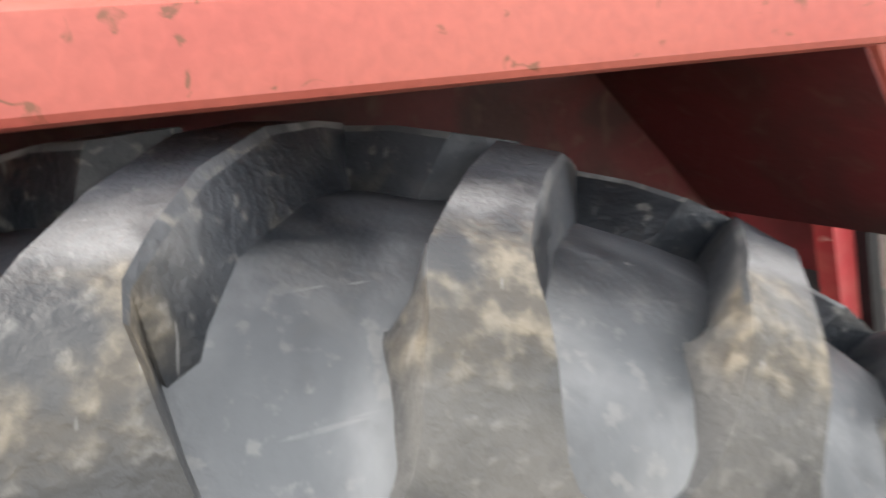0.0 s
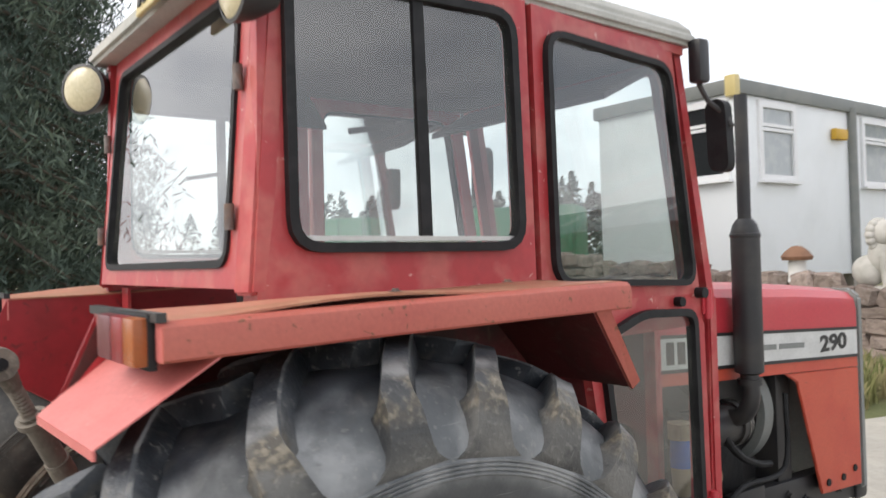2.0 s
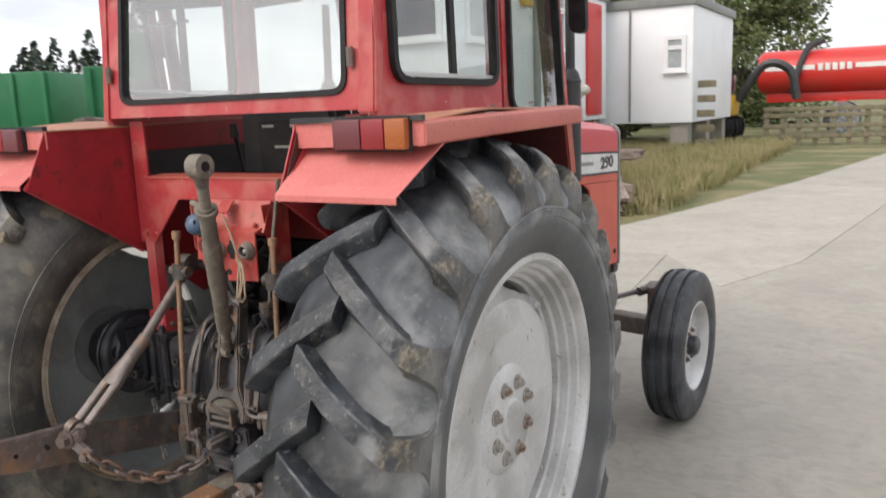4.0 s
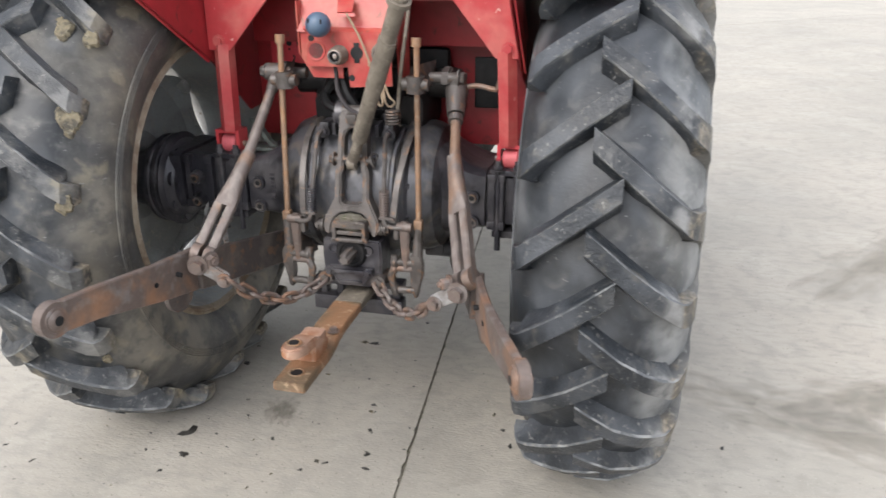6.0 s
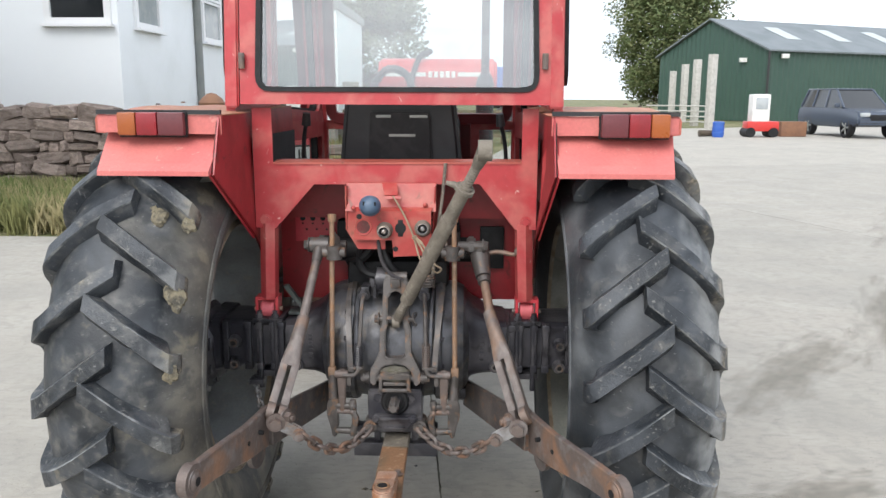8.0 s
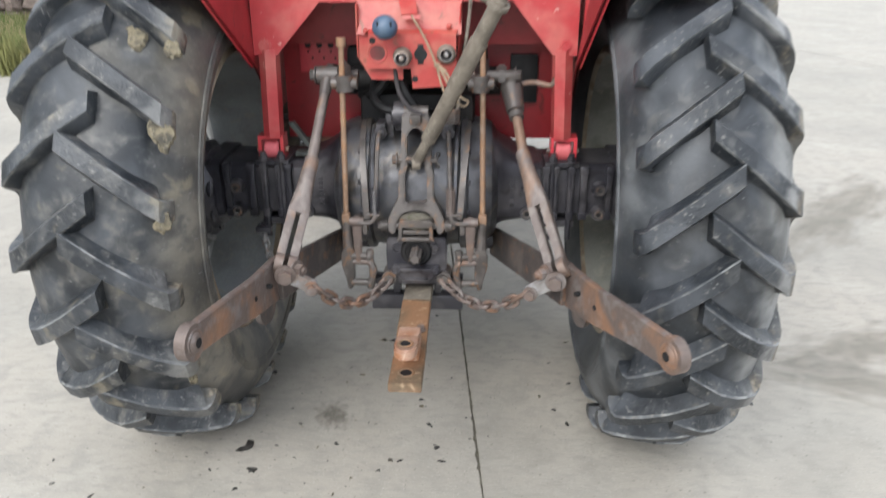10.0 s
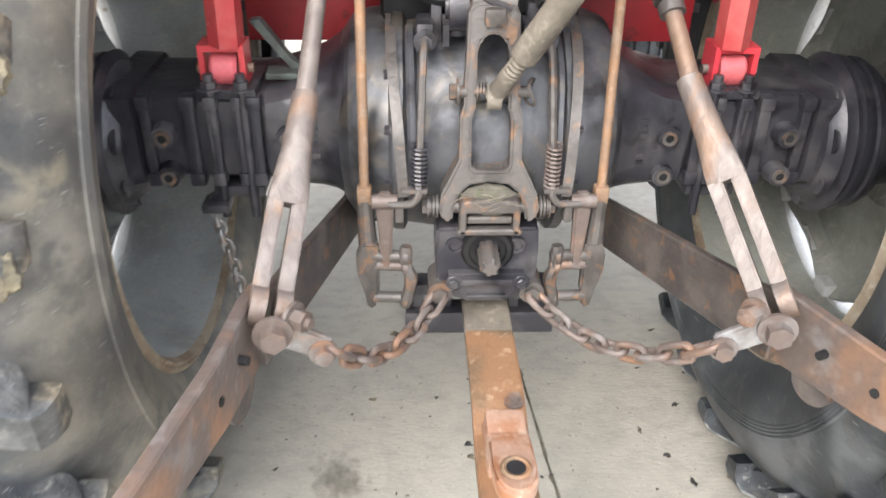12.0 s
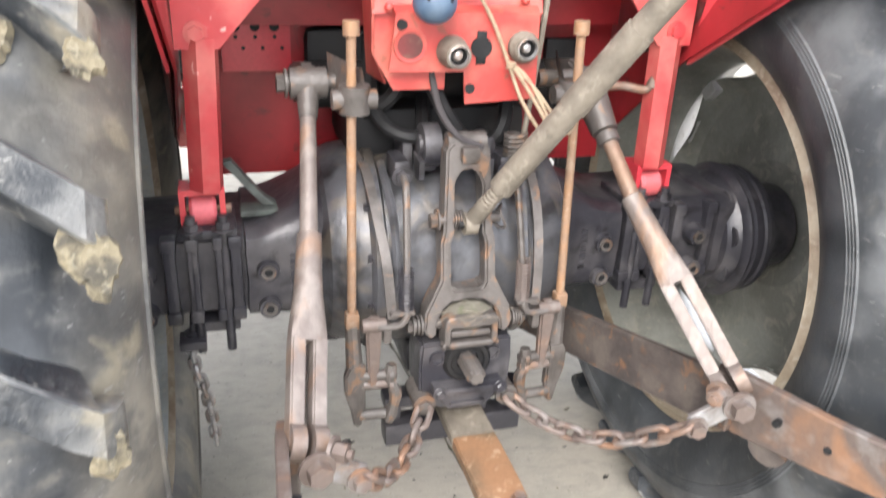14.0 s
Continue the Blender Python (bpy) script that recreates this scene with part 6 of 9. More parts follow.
# ---- back panel, remote valve plate and cab ----
def back_panel():
    g = new("cab_back")
    g.parent = tractor
    bm = bm_new()
    slab(bm, [(-0.46, 0.14, 0.875), (0.46, 0.14, 0.875), (0.46, 0.14, 1.24), (-0.46, 0.14, 1.24)], (0, 0.004, 0))
    part("back_sheet", bm, "deep_red", g, "bright deep red back sheet")
    for pts, th in (([(-0.43, 0.14, 1.24), (0.43, 0.14, 1.24), (0.43, 0.06, 1.25), (-0.43, 0.06, 1.25)], (0, 0, 0.004)), ([(-0.43, 0.06, 1.20), (0.43, 0.06, 1.20), (0.43, 0.05, 1.41), (-0.43, 0.05, 1.41)], (0, 0.004, 0)),
                    ([(-0.43, 0.05, 1.412), (0.43, 0.05, 1.412), (0.43, -0.14, 1.408), (-0.43, -0.14, 1.408)], (0, 0, 0.004))):
        bm = bm_new()
        slab(bm, pts, th)
        part("folded_sheet", bm, "deep_red", g)
    bm = bm_new()
    slab(bm, [(-0.40, 0.115, 1.10), (-0.265, 0.115, 1.10), (-0.265, 0.115, 1.195), (-0.40, 0.115, 1.195)], (0, 0.02, 0))
    # Lighter red than the sheet: the light it catches is put into the colour.
    part("drilled_plate", bm, "bonnet_paint", g)
    for k in range(3):
        for z, r in ((1.188, 0.010), (1.168, 0.004), (1.146, 0.004)):
            bm = bm_new()
            x = -0.372 + k * 0.038 + (0.014 if z == 1.146 else 0)
            rod(bm, (x, 0.1142, z), (x, 0.120, z), r, seg=10)
            part("hole", bm, "black_rubber", g)
    bm = bm_new()
    box(bm, (0.34, 0.128, 1.08), (0.09, 0.02, 0.16), (0, 0, 0), 0.005)
    part("vent", bm, "black_rubber", g)
    # portal: beam with corner gussets
    Y = -0.150
    bm = bm_new()
    pts = [(-0.478, 1.60), (-0.478, 1.195), (-0.408, 1.195), (-0.275, 1.345), (0.285, 1.350), (0.408, 1.195), (0.478, 1.195), (0.478, 1.60), (0.425, 1.60), (0.425, 1.424), (-0.412, 1.418), (-0.412, 1.60)]
    slab(bm, [(x, Y, z) for x, z in pts], (0, 0.008, 0))
    part("portal", bm, "red_paint", g, "faded red portal frame with corner gussets")
    bm = bm_new()
    slab(bm, [(-0.412, Y - 0.004, 1.412), (0.425, Y - 0.004, 1.418), (0.425, Y + 0.06, 1.424), (-0.412, Y + 0.06, 1.418)], (0, 0, 0.006))
    part("portal_ledge", bm, "orange_paint", g)
    for s in (-1, 1):
        bm = bm_new()
        hexbolt(bm, (s * 0.443, Y, 1.222), (0, -1, 0), 0.013, 0.008)
        part("portal_bolt", bm, "red_paint", g)
    # lower sill of the opening and paint-chipped rail under the window
    v = new("valve_plate")
    v.parent = tractor
    tagged(v, "chipped red plate with hydraulic couplings")
    bm = bm_new()
    slab(bm, [(-0.162, -0.165, 1.352), (0.140, -0.165, 1.352), (0.140, -0.205, 1.262), (-0.162, -0.205, 1.262)], (0, 0.005, 0.002))
    part("upper_plate", bm, "plate_red", v)
    bm = bm_new()
    slab(bm, [(-0.162, -0.205, 1.345), (-0.162, -0.09, 1.345), (-0.150, -0.09, 1.14), (-0.130, -0.16, 1.135), (-0.162, -0.200, 1.20)], (0.004, 0, 0))
    part("side_plate", bm, "plate_red", v)
    bm = bm_new()
    slab(bm, [(0.140, -0.205, 1.345), (0.140, -0.09, 1.345), (0.140, -0.09, 1.13), (0.128, -0.16, 1.13)], (-0.004, 0, 0))
    part("side_plate", bm, "plate_red", v)
    bm = bm_new()
    slab(bm, [(-0.125, -0.216, 1.262), (0.125, -0.228, 1.262), (0.128, -0.230, 1.120), (0.0, -0.224, 1.112), (-0.005, -0.224, 1.168), (-0.135, -0.216, 1.168), (-0.128, -0.216, 1.225)], (0, 0.006, 0))
    slab(bm, [(-0.125, -0.216, 1.262), (0.125, -0.228, 1.262), (0.13, -0.200, 1.272), (-0.13, -0.200, 1.272)], (0, 0, 0.004))
    part("lower_plate", bm, "plate_red", v)
    bm = bm_new()
    slab(bm, [(-0.160, -0.195, 1.262), (-0.03, -0.195, 1.262), (-0.03, -0.195, 1.132), (-0.122, -0.195, 1.132), (-0.160, -0.195, 1.195)], (0, 0.006, 0))
    part("shield", bm, "plate_red", v)
    for x, z, kind in ((-0.100, 1.212, "hole"), (-0.028, 1.203, "port"), (0.024, 1.209, "keyhole"), (0.098, 1.211, "port"), (0.007, 1.139, "small"), (-0.114, 1.246, "small")):
        bm = bm_new()
        y = -0.219 - 0.05 * (x + 0.1)
        if kind == "port":
            # dusty collar, longer on one side, with the steel coupling in its mouth
            ln = 0.044 if x < 0 else 0.022
            lathe(bm, [(y + 0.004, 0.027), (y - 0.008, 0.0275), (y - ln * 0.55, 0.025), (y - ln, 0.0215), (y - ln, 0.017), (y - 0.006, 0.017)], "y", (x, 0, z), 28)
            bmesh.ops.recalc_face_normals(bm, faces=bm.faces)
            p = part("coupling", bm, "mud_brown", v, "dusty hydraulic coupling")
            b2 = bm_new()
            lathe(b2, [(y - ln + 0.002, 0.0185), (y - ln - 0.003, 0.0185), (y - ln - 0.004, 0.0165), (y - ln + 0.004, 0.0150)], "y", (x, 0, z), 28)
            bmesh.ops.recalc_face_normals(b2, faces=b2.faces)
            part("steel_ring", b2, "scraped_steel", p)
            b2 = bm_new()
            lathe(b2, [(y - ln + 0.008, 0.0165), (y - ln + 0.006, 0.0110), (y - ln + 0.012, 0.0105)], "y", (x, 0, z), 24)
            part("seat_ring", b2, "black_rubber", p)
            b2 = bm_new()
            lathe(b2, [(y - ln + 0.012, 0.0105), (y - ln + 0.002, 0.007), (y - ln, 0.004), (y - ln, 0.0)], "y", (x, 0, z), 18)
            part("valve", b2, "scraped_steel", p)
        else:
            r = {"hole": 0.022, "keyhole": 0.0185, "small": 0.009}[kind]
            rod(bm, (x, y - 0.0015, z), (x, y + 0.004, z), r, seg=24)
            if kind == "keyhole":
                box(bm, (x, y + 0.0012, z), (0.017, 0.0050, 0.056), (0, 0, 0), 0.001)
            # Flat discs coloured dark for the shaded recess of each hole.
            part("hole", bm, "muddy_red" if kind == "hole" else "black_rubber", v)
            if kind == "hole":
                b2 = bm_new()
                lathe(b2, [(y - 0.002, 0.022), (y - 0.003, 0.028), (y, 0.029)], "y", (x, 0, z), 24)
                part("hole_rim", b2, "plate_red", v)
    bm = bm_new()
    for x, z in ((-0.134, 1.272), (0.105, 1.285)):
        bmesh.ops.create_uvsphere(bm, u_segments=12, v_segments=8, radius=0.008, matrix=Matrix.Translation((x, -0.205, z)))
    part("rivet", bm, "plate_red", v)
    bm = bm_new()
    bmesh.ops.create_uvsphere(bm, u_segments=24, v_segments=14, radius=0.036, matrix=Matrix.Translation((-0.072, -0.262, 1.288)) @ Matrix.Diagonal((1, 1, 0.95, 1)))
    cap = part("blue_cap", bm, "blue_plastic", v, "dusty blue ball-shaped dust cap")
    for dx, dz in ((-0.017, 0.012), (0.019, 0.011)):
        bm = bm_new()
        box(bm, (-0.072 + dx, -0.2905, 1.288 + dz), (0.005, 0.006, 0.013), (0, 0, math.copysign(28, dx)), 0.001)
        part("moulding_slot", bm, "black_rubber", cap)
    bm = bm_new()
    slab(bm, [(-0.040, -0.182, 1.352), (0.010, -0.182, 1.352), (0.016, -0.222, 1.318), (-0.028, -0.222, 1.316)], (0, -0.003, 0.003))
    slab(bm, [(-0.028, -0.225, 1.316), (0.024, -0.225, 1.318), (0.026, -0.229, 1.309), (-0.026, -0.229, 1.307)], (0, -0.003, 0))
    part("clip", bm, "plate_red", v)
    bm = bm_new()
    lead = [(0.0, -0.228, 1.317), (0.039, -0.237, 1.252), (0.070, -0.246, 1.180)]
    tube(bm, curve_pts(lead + [(0.086, -0.270, 1.130), (0.108, -0.300, 1.088), (0.118, -0.312, 1.080), (0.124, -0.310, 1.090), (0.104, -0.275, 1.135), (0.074, -0.248, 1.183)], 6), 0.0034, 6)
    tube(bm, curve_pts([(0.072, -0.247, 1.186), (0.098, -0.258, 1.165), (0.116, -0.280, 1.130), (0.132, -0.312, 1.093), (0.150, -0.326, 1.082), (0.162, -0.322, 1.094), (0.140, -0.300, 1.105), (0.112, -0.270, 1.145), (0.076, -0.248, 1.182)], 6), 0.0032, 6)
    for dz in (0.0, 0.006):
        tube(bm, [(0.072 + 0.007 * math.cos(math.tau * k / 10), -0.247 + 0.006 * math.sin(math.tau * k / 10), 1.180 + dz) for k in range(10)], 0.0026, 6, True)
    part("cord", bm, "cord", tractor, "grubby looped cord")
    bm = bm_new()
    tube(bm, curve_pts([(0.171, -0.16, 1.42), (0.160, -0.175, 1.30), (0.141, -0.19, 1.15), (0.128, -0.19, 1.02)], 5), 0.0058, 8)
    part("pull_rod", bm, "mud_brown", tractor)
    bm = bm_new()
    tube(bm, curve_pts([(-0.055, -0.19, 1.165), (-0.042, -0.215, 1.10), (-0.01, -0.23, 1.055), (0.035, -0.235, 1.035)], 5), 0.0062, 8)
    part("hose", bm, "lining", tractor, "thin grey hose")
    # coil at the side of the lift
    bm = bm_new()
    pts = [(0.115 + 0.02 * math.cos(math.tau * k / 10), -0.19 + 0.02 * math.sin(math.tau * k / 10), 1.0 + 0.045 * k / 50) for k in range(51)]
    tube(bm, pts, 0.004, 6)
    part("return_spring", bm, "grey_iron", tractor)
    bm = bm_new()
    slab(bm, [(-0.418, -0.05, 0.965), (-0.400, -0.05, 0.968), (-0.345, -0.07, 0.902), (-0.322, -0.07, 0.884), (-0.345, -0.07, 0.882)], (0, 0.024, 0.0))
    box(bm, (-0.345, -0.07, 0.876), (0.09, 0.05, 0.012), (0, 0, 0), 0.003)
    part("stay", bm, "stay_green", tractor, "thin dull grey-green stay bracket")


back_panel()


def window_unit(parent, corners, normal, r=0.05, seal=0.028, glass_name="glass_pane", mat_glass="glass"):
    """A pane in a black rubber seal; corners in order round the pane."""
    bm = bm_new()
    frame_bar(bm, rounded(corners, r, 4), seal, 0.03, normal)
    w = part("window_seal", bm, "black_rubber", parent, "black rubber window seal")
    bm = bm_new()
    n = Vector(normal).normalized()
    face = bm.faces.new([bm.verts.new(p) for p in rounded(corners, r, 4)])
    face.normal_update()
    if face.normal.dot(n) < 0:
        face.normal_flip()
    pane = part(glass_name, bm, mat_glass, w)
    pane.visible_shadow = False
    return w


def sheet_with_hole(parent, name, outer, hole, thick, material, label="", r=0.05):
    """A sheet between an outer outline and a rounded opening, both with four corners in the same order."""
    bm = bm_new()
    n = 4
    inner = rounded(hole, r, n)
    k = n + 1
    out = []
    o = [Vector(p) for p in outer]
    for i in range(4):
        for j in range(k):
            out.append(o[i])
    t = Vector(thick)
    iv = [bm.verts.new(p) for p in inner]
    ib = [bm.verts.new(p + t) for p in inner]
    ov = [bm.verts.new(p) for p in o]
    ob = [bm.verts.new(p + t) for p in o]
    m = len(inner)
    for i in range(m):
        c, d = i // k, ((i + 1) % m) // k
        for q, w in ((iv, ov), (ib, ob)):
            f = [q[i], q[(i + 1) % m], w[d]] + ([w[c]] if d != c else [])
            bm.faces.new(f)
        bm.faces.new((iv[i], ib[i], ib[(i + 1) % m], iv[(i + 1) % m]))
    for i in range(4):
        bm.faces.new((ov[i], ov[(i + 1) % 4], ob[(i + 1) % 4], ob[i]))
    bmesh.ops.recalc_face_normals(bm, faces=bm.faces)
    return part(name, bm, material, parent, label)


def lean(z):
    """How far the cab's rear leans forward at a height."""
    return -0.200 + max(0.0, z - 1.62) * 0.09


def cab():
    g = new("cab")
    g.parent = tractor
    tagged(g, "faded red steel cab with black-sealed windows")
    # rear window frame
    def R(x, z, dy=0.0):
        return (x, lean(z) + dy, z)
    sheet_with_hole(g, "rear_window_frame", [R(-0.500, 1.612), R(0.512, 1.612), R(0.505, 2.265), R(-0.495, 2.265)], [R(-0.445, 1.655), R(0.470, 1.655), R(0.455, 2.21), R(-0.430, 2.21)], (0, 0.03, 0), "red_paint", "red rear window frame with chipped paint", 0.045)
    window_unit(g, [R(-0.442, 1.659, 0.008), R(0.466, 1.659, 0.008), R(0.451, 2.206, 0.008), R(-0.426, 2.206, 0.008)], (0, -1, 0.09), 0.045, 0.016, "rear_glass", "coated_glass")
    for s in (-1, 1):
        bm = bm_new()
        slab(bm, [(s * 0.505, -0.205, 1.60), (s * 0.555, -0.190, 1.60), (s * 0.550, -0.130, 2.27), (s * 0.502, -0.142, 2.27)], (0, 0.045, 0))
        bmesh.ops.bevel(bm, geom=bm.edges[:], offset=0.006, segments=2, affect="EDGES")
        part("rear_post", bm, "red_paint", g)
        for z in (1.75, 2.02):
            bm = bm_new()
            rod(bm, (s * 0.49, lean(z) - 0.012, z - 0.025), (s * 0.49, lean(z) - 0.012, z + 0.025), 0.010)
            part("window_hinge", bm, "rust", g)
        # side: lower sheet, sliding window, middle post
        def P(y, z, dx=0.0):
            f = min(max((y + 0.2) / 0.72, 0), 1)
            x = 0.553 + 0.034 * f - max(0, z - 1.9) * 0.03
            return (s * (x + dx), y, z)
        sheet_with_hole(g, "side_sheet", [P(-0.175, 1.59), P(0.505, 1.59), P(0.505, 2.262), P(-0.155, 2.262)], [P(-0.108, 1.684), P(0.458, 1.676), P(0.455, 2.222), P(-0.104, 2.222)], (-s * 0.03, 0, 0), "red_paint", "red cab side sheet", 0.06)
        w = window_unit(g, [P(-0.105, 1.687, 0.004), P(0.455, 1.681, 0.004), P(0.452, 2.219, 0.004), P(-0.101, 2.219, 0.004)], (s, 0, 0), 0.06, 0.020, "side_glass")
        bm = bm_new()
        slab(bm, [P(0.185, 1.70, -0.004), P(0.212, 1.70, -0.004), P(0.210, 2.21, -0.004), P(0.183, 2.21, -0.004)], (s * 0.014, 0, 0))
        part("slider_bar", bm, "black_rubber", w)
        bm = bm_new()
        slab(bm, [P(-0.08, 1.70, 0.0), P(0.44, 1.694, 0.0), P(0.44, 1.704, 0.0), P(-0.08, 1.71, 0.0)], (s * 0.012, 0, 0))
        part("slider_rail", bm, "grey_iron_clean", w)
        bm = bm_new()
        tube(bm, [P(0.17, 1.95, -0.02), P(0.17, 1.95, -0.06), P(0.06, 1.93, -0.06)], 0.007, 8)
        part("latch", bm, "black_paint", w)
        # door: rear edge at the middle post, folded inwards towards the front
        d = new("cab_door")
        d.parent = g
        def D(y, z, dx=0.0):
            f = min(max((y - 0.52) / 0.72, 0), 1)
            x = 0.588 - 0.072 * f - max(0, z - 1.9) * 0.03
            return (s * (x + dx), y, z)
        sheet_with_hole(d, "door_upper", [D(0.522, 1.535), D(1.235, 1.515), D(1.135, 2.245), D(0.522, 2.258)], [D(0.562, 1.590), D(1.190, 1.562), D(1.098, 2.190), D(0.562, 2.200)], (-s * 0.03, 0, 0), "red_paint", "", 0.06)
        window_unit(d, [D(0.565, 1.593, 0.003), D(1.187, 1.565, 0.003), D(1.096, 2.187, 0.003), D(0.565, 2.197, 0.003)], (s, 0.08, 0), 0.06, 0.017, "door_glass")
        bm = bm_new()
        slab(bm, [D(0.575, 1.510), D(0.700, 1.440), D(1.245, 1.440), D(1.242, 1.532), D(0.575, 1.540)], (-s * 0.03, 0, 0))
        part("door_waist", bm, "red_paint", d)
        bm = bm_new()
        slab(bm, [D(1.190, 0.66), D(1.262, 0.66), D(1.250, 1.445), D(1.205, 1.445)], (-s * 0.03, 0, 0))
        part("door_front_rail", bm, "red_paint", d)
        bm = bm_new()
        slab(bm, [D(1.02, 0.66), D(1.20, 0.66), D(1.20, 0.80), D(0.955, 0.865), D(0.91, 0.93), D(0.86, 0.93), D(0.93, 0.75)], (-s * 0.03, 0, 0))
        part("door_sill", bm, "red_paint", d)
        bm = bm_new()
        slab(bm, [D(0.76, 1.02), D(0.80, 1.00), D(0.72, 1.445), D(0.68, 1.445)], (-s * 0.03, 0, 0))
        slab(bm, [D(0.86, 0.93), D(0.91, 0.93), D(0.80, 1.02), D(0.76, 1.02)], (-s * 0.03, 0, 0))
        part("door_rear_rail", bm, "red_paint", d)
        low = [D(0.735, 1.440, 0.003), D(0.92, 1.492, 0.003), D(1.180, 1.480, 0.003), D(1.196, 0.850, 0.003), D(0.955, 0.895, 0.003), D(0.80, 1.02, 0.003)]
        window_unit(d, low, (s, 0.08, 0), 0.045, 0.022, "lower_glass")
        bm = bm_new()
        rod(bm, D(1.215, 1.535, -0.01), D(1.215, 1.535, 0.03), 0.016)
        part("door_stop", bm, "black_rubber", d)
        bm = bm_new()
        rod(bm, D(1.10, 1.515, 0.0), D(1.10, 1.515, 0.025), 0.014)
        part("door_stop", bm, "black_rubber", d)
        for z in (1.50, 0.90):
            bm = bm_new()
            rod(bm, D(1.258, z - 0.045, 0.008), D(1.258, z + 0.045, 0.008), 0.013)
            slab(bm, [D(1.235, z - 0.03, 0.002), D(1.29, z - 0.03, 0.002), D(1.29, z + 0.03, 0.002), D(1.235, z + 0.03, 0.002)], (s * 0.006, 0, 0))
            part("door_hinge", bm, "bonnet_paint", d)
        # front corner post
        bm = bm_new()
        for (xa, ya, za), (xb, yb, zb) in (((0.512, 1.265, 0.62), (0.512, 1.278, 1.53)), ((0.512, 1.278, 1.53), (0.500, 1.165, 2.25))):
            slab(bm, [(s * (xa - 0.035), ya, za), (s * xa, ya, za), (s * xb, yb, zb), (s * (xb - 0.035), yb, zb)], (0, 0.03, 0))
        part("front_post", bm, "red_paint", g)
        # glazed cowl beside the engine
        bm = bm_new()
        cw = [(s * 0.285, 1.295, 0.78), (s * 0.495, 1.295, 0.78), (s * 0.495, 1.295, 1.495), (s * 0.285, 1.295, 1.495)]
        frame_bar(bm, cw, 0.045, 0.03, (0, -1, 0))
        cowl = part("cowl_frame", bm, "red_paint", g)
        bm = bm_new()
        bm.faces.new([bm.verts.new(p) for p in cw])
        part("cowl_glass", bm, "glass", cowl).visible_shadow = False
    bm = bm_new()
    slab(bm, [(-0.265, 1.305, 0.62), (0.265, 1.305, 0.62), (0.265, 1.305, 1.50), (-0.265, 1.305, 1.50)], (0, 0.006, 0))
    part("bulkhead", bm, "deep_interior", g, "dull maroon bulkhead before the pedals")
    bm = bm_new()
    box(bm, (0, 0.75, 0.95), (0.46, 1.08, 0.30), (0, 0, 0), 0.06)
    part("transmission_hump", bm, "lining", g)
    # windscreen
    bm = bm_new()
    frame_bar(bm, rounded([(-0.45, 1.275, 1.53), (0.45, 1.275, 1.53), (0.44, 1.17, 2.22), (-0.44, 1.17, 2.22)], 0.05), 0.05, 0.03, (0, 1, 0.15))
    part("windscreen_frame", bm, "deep_interior", g)
    bm = bm_new()
    vs = [bm.verts.new(p) for p in ((-0.45, 1.275, 1.53), (0.45, 1.275, 1.53), (0.44, 1.17, 2.22), (-0.44, 1.17, 2.22))]
    bm.faces.new(vs)
    part("windscreen", bm, "glass", g).visible_shadow = False
    # cab floor, roof lining, sun visors
    bm = bm_new()
    slab(bm, [(-0.48, 0.16, 0.93), (0.48, 0.16, 0.93), (0.48, 1.26, 0.70), (-0.48, 1.26, 0.70)], (0, 0, 0.02))
    part("cab_floor", bm, "lining", g)
    bm = bm_new()
    slab(bm, [(-0.53, -0.12, 2.235), (0.53, -0.12, 2.235), (0.50, 1.16, 2.225), (-0.50, 1.16, 2.225)], (0, 0, 0.02))
    for s in (-1, 1):
        slab(bm, [(s * 0.53, -0.12, 2.235), (s * 0.53, 0.5, 2.235), (s * 0.40, 0.5, 2.10), (s * 0.40, -0.12, 2.10)], (0, 0, 0.012))
    slab(bm, [(-0.42, 0.95, 2.10), (0.42, 0.95, 2.10), (0.45, 1.15, 2.20), (-0.45, 1.15, 2.20)], (0, 0, 0.02))
    part("headlining", bm, "lining", g, "sagging dark headlining")
    # roof
    bm = bm_new()
    out = [(-0.575, -0.205), (0.575, -0.205), (0.575, 0.5), (0.535, 1.235), (-0.535, 1.235), (-0.575, 0.5)]
    a = [bm.verts.new((x, y, 2.262)) for x, y in out]
    b = [bm.verts.new((x, y, 2.300)) for x, y in out]
    c = [bm.verts.new((x * 0.93, 0.5 + (y - 0.5) * 0.94, 2.345)) for x, y in out]
    e = [bm.verts.new((x * 0.6, 0.5 + (y - 0.5) * 0.6, 2.365)) for x, y in out]
    for q, w in ((a, b), (b, c), (c, e)):
        for i in range(6):
            bm.faces.new((q[i], q[(i + 1) % 6], w[(i + 1) % 6], w[i]))
    bm.faces.new(a[::-1])
    bm.faces.new(e)
    bmesh.ops.recalc_face_normals(bm, faces=bm.faces)
    bmesh.ops.bevel(bm, geom=[x for x in bm.edges if x.calc_face_angle(0) > 0.3], offset=0.012, segments=2, affect="EDGES")
    part("roof", bm, "roof_grey", g, "weathered grey moulded roof")
    for s in (-1, 1):
        bm = bm_new()
        slab(bm, [(s * 0.545, -0.16, 2.245), (s * 0.555, 0.5, 2.245), (s * 0.515, 1.19, 2.235), (s * 0.495, 1.19, 2.235), (s * 0.53, 0.5, 2.245), (s * 0.52, -0.16, 2.245)], (0, 0, 0.026))
        part("roof_rail", bm, "red_paint", g)
    # number plate with plain bars
    n = new("number_plate")
    n.parent = g
    bm = bm_new()
    box(bm, (0.17, -0.222, 2.292), (0.30, 0.012, 0.085), (-6, 0, 0), 0.004)
    part("plate", bm, "plate_yellow", n)
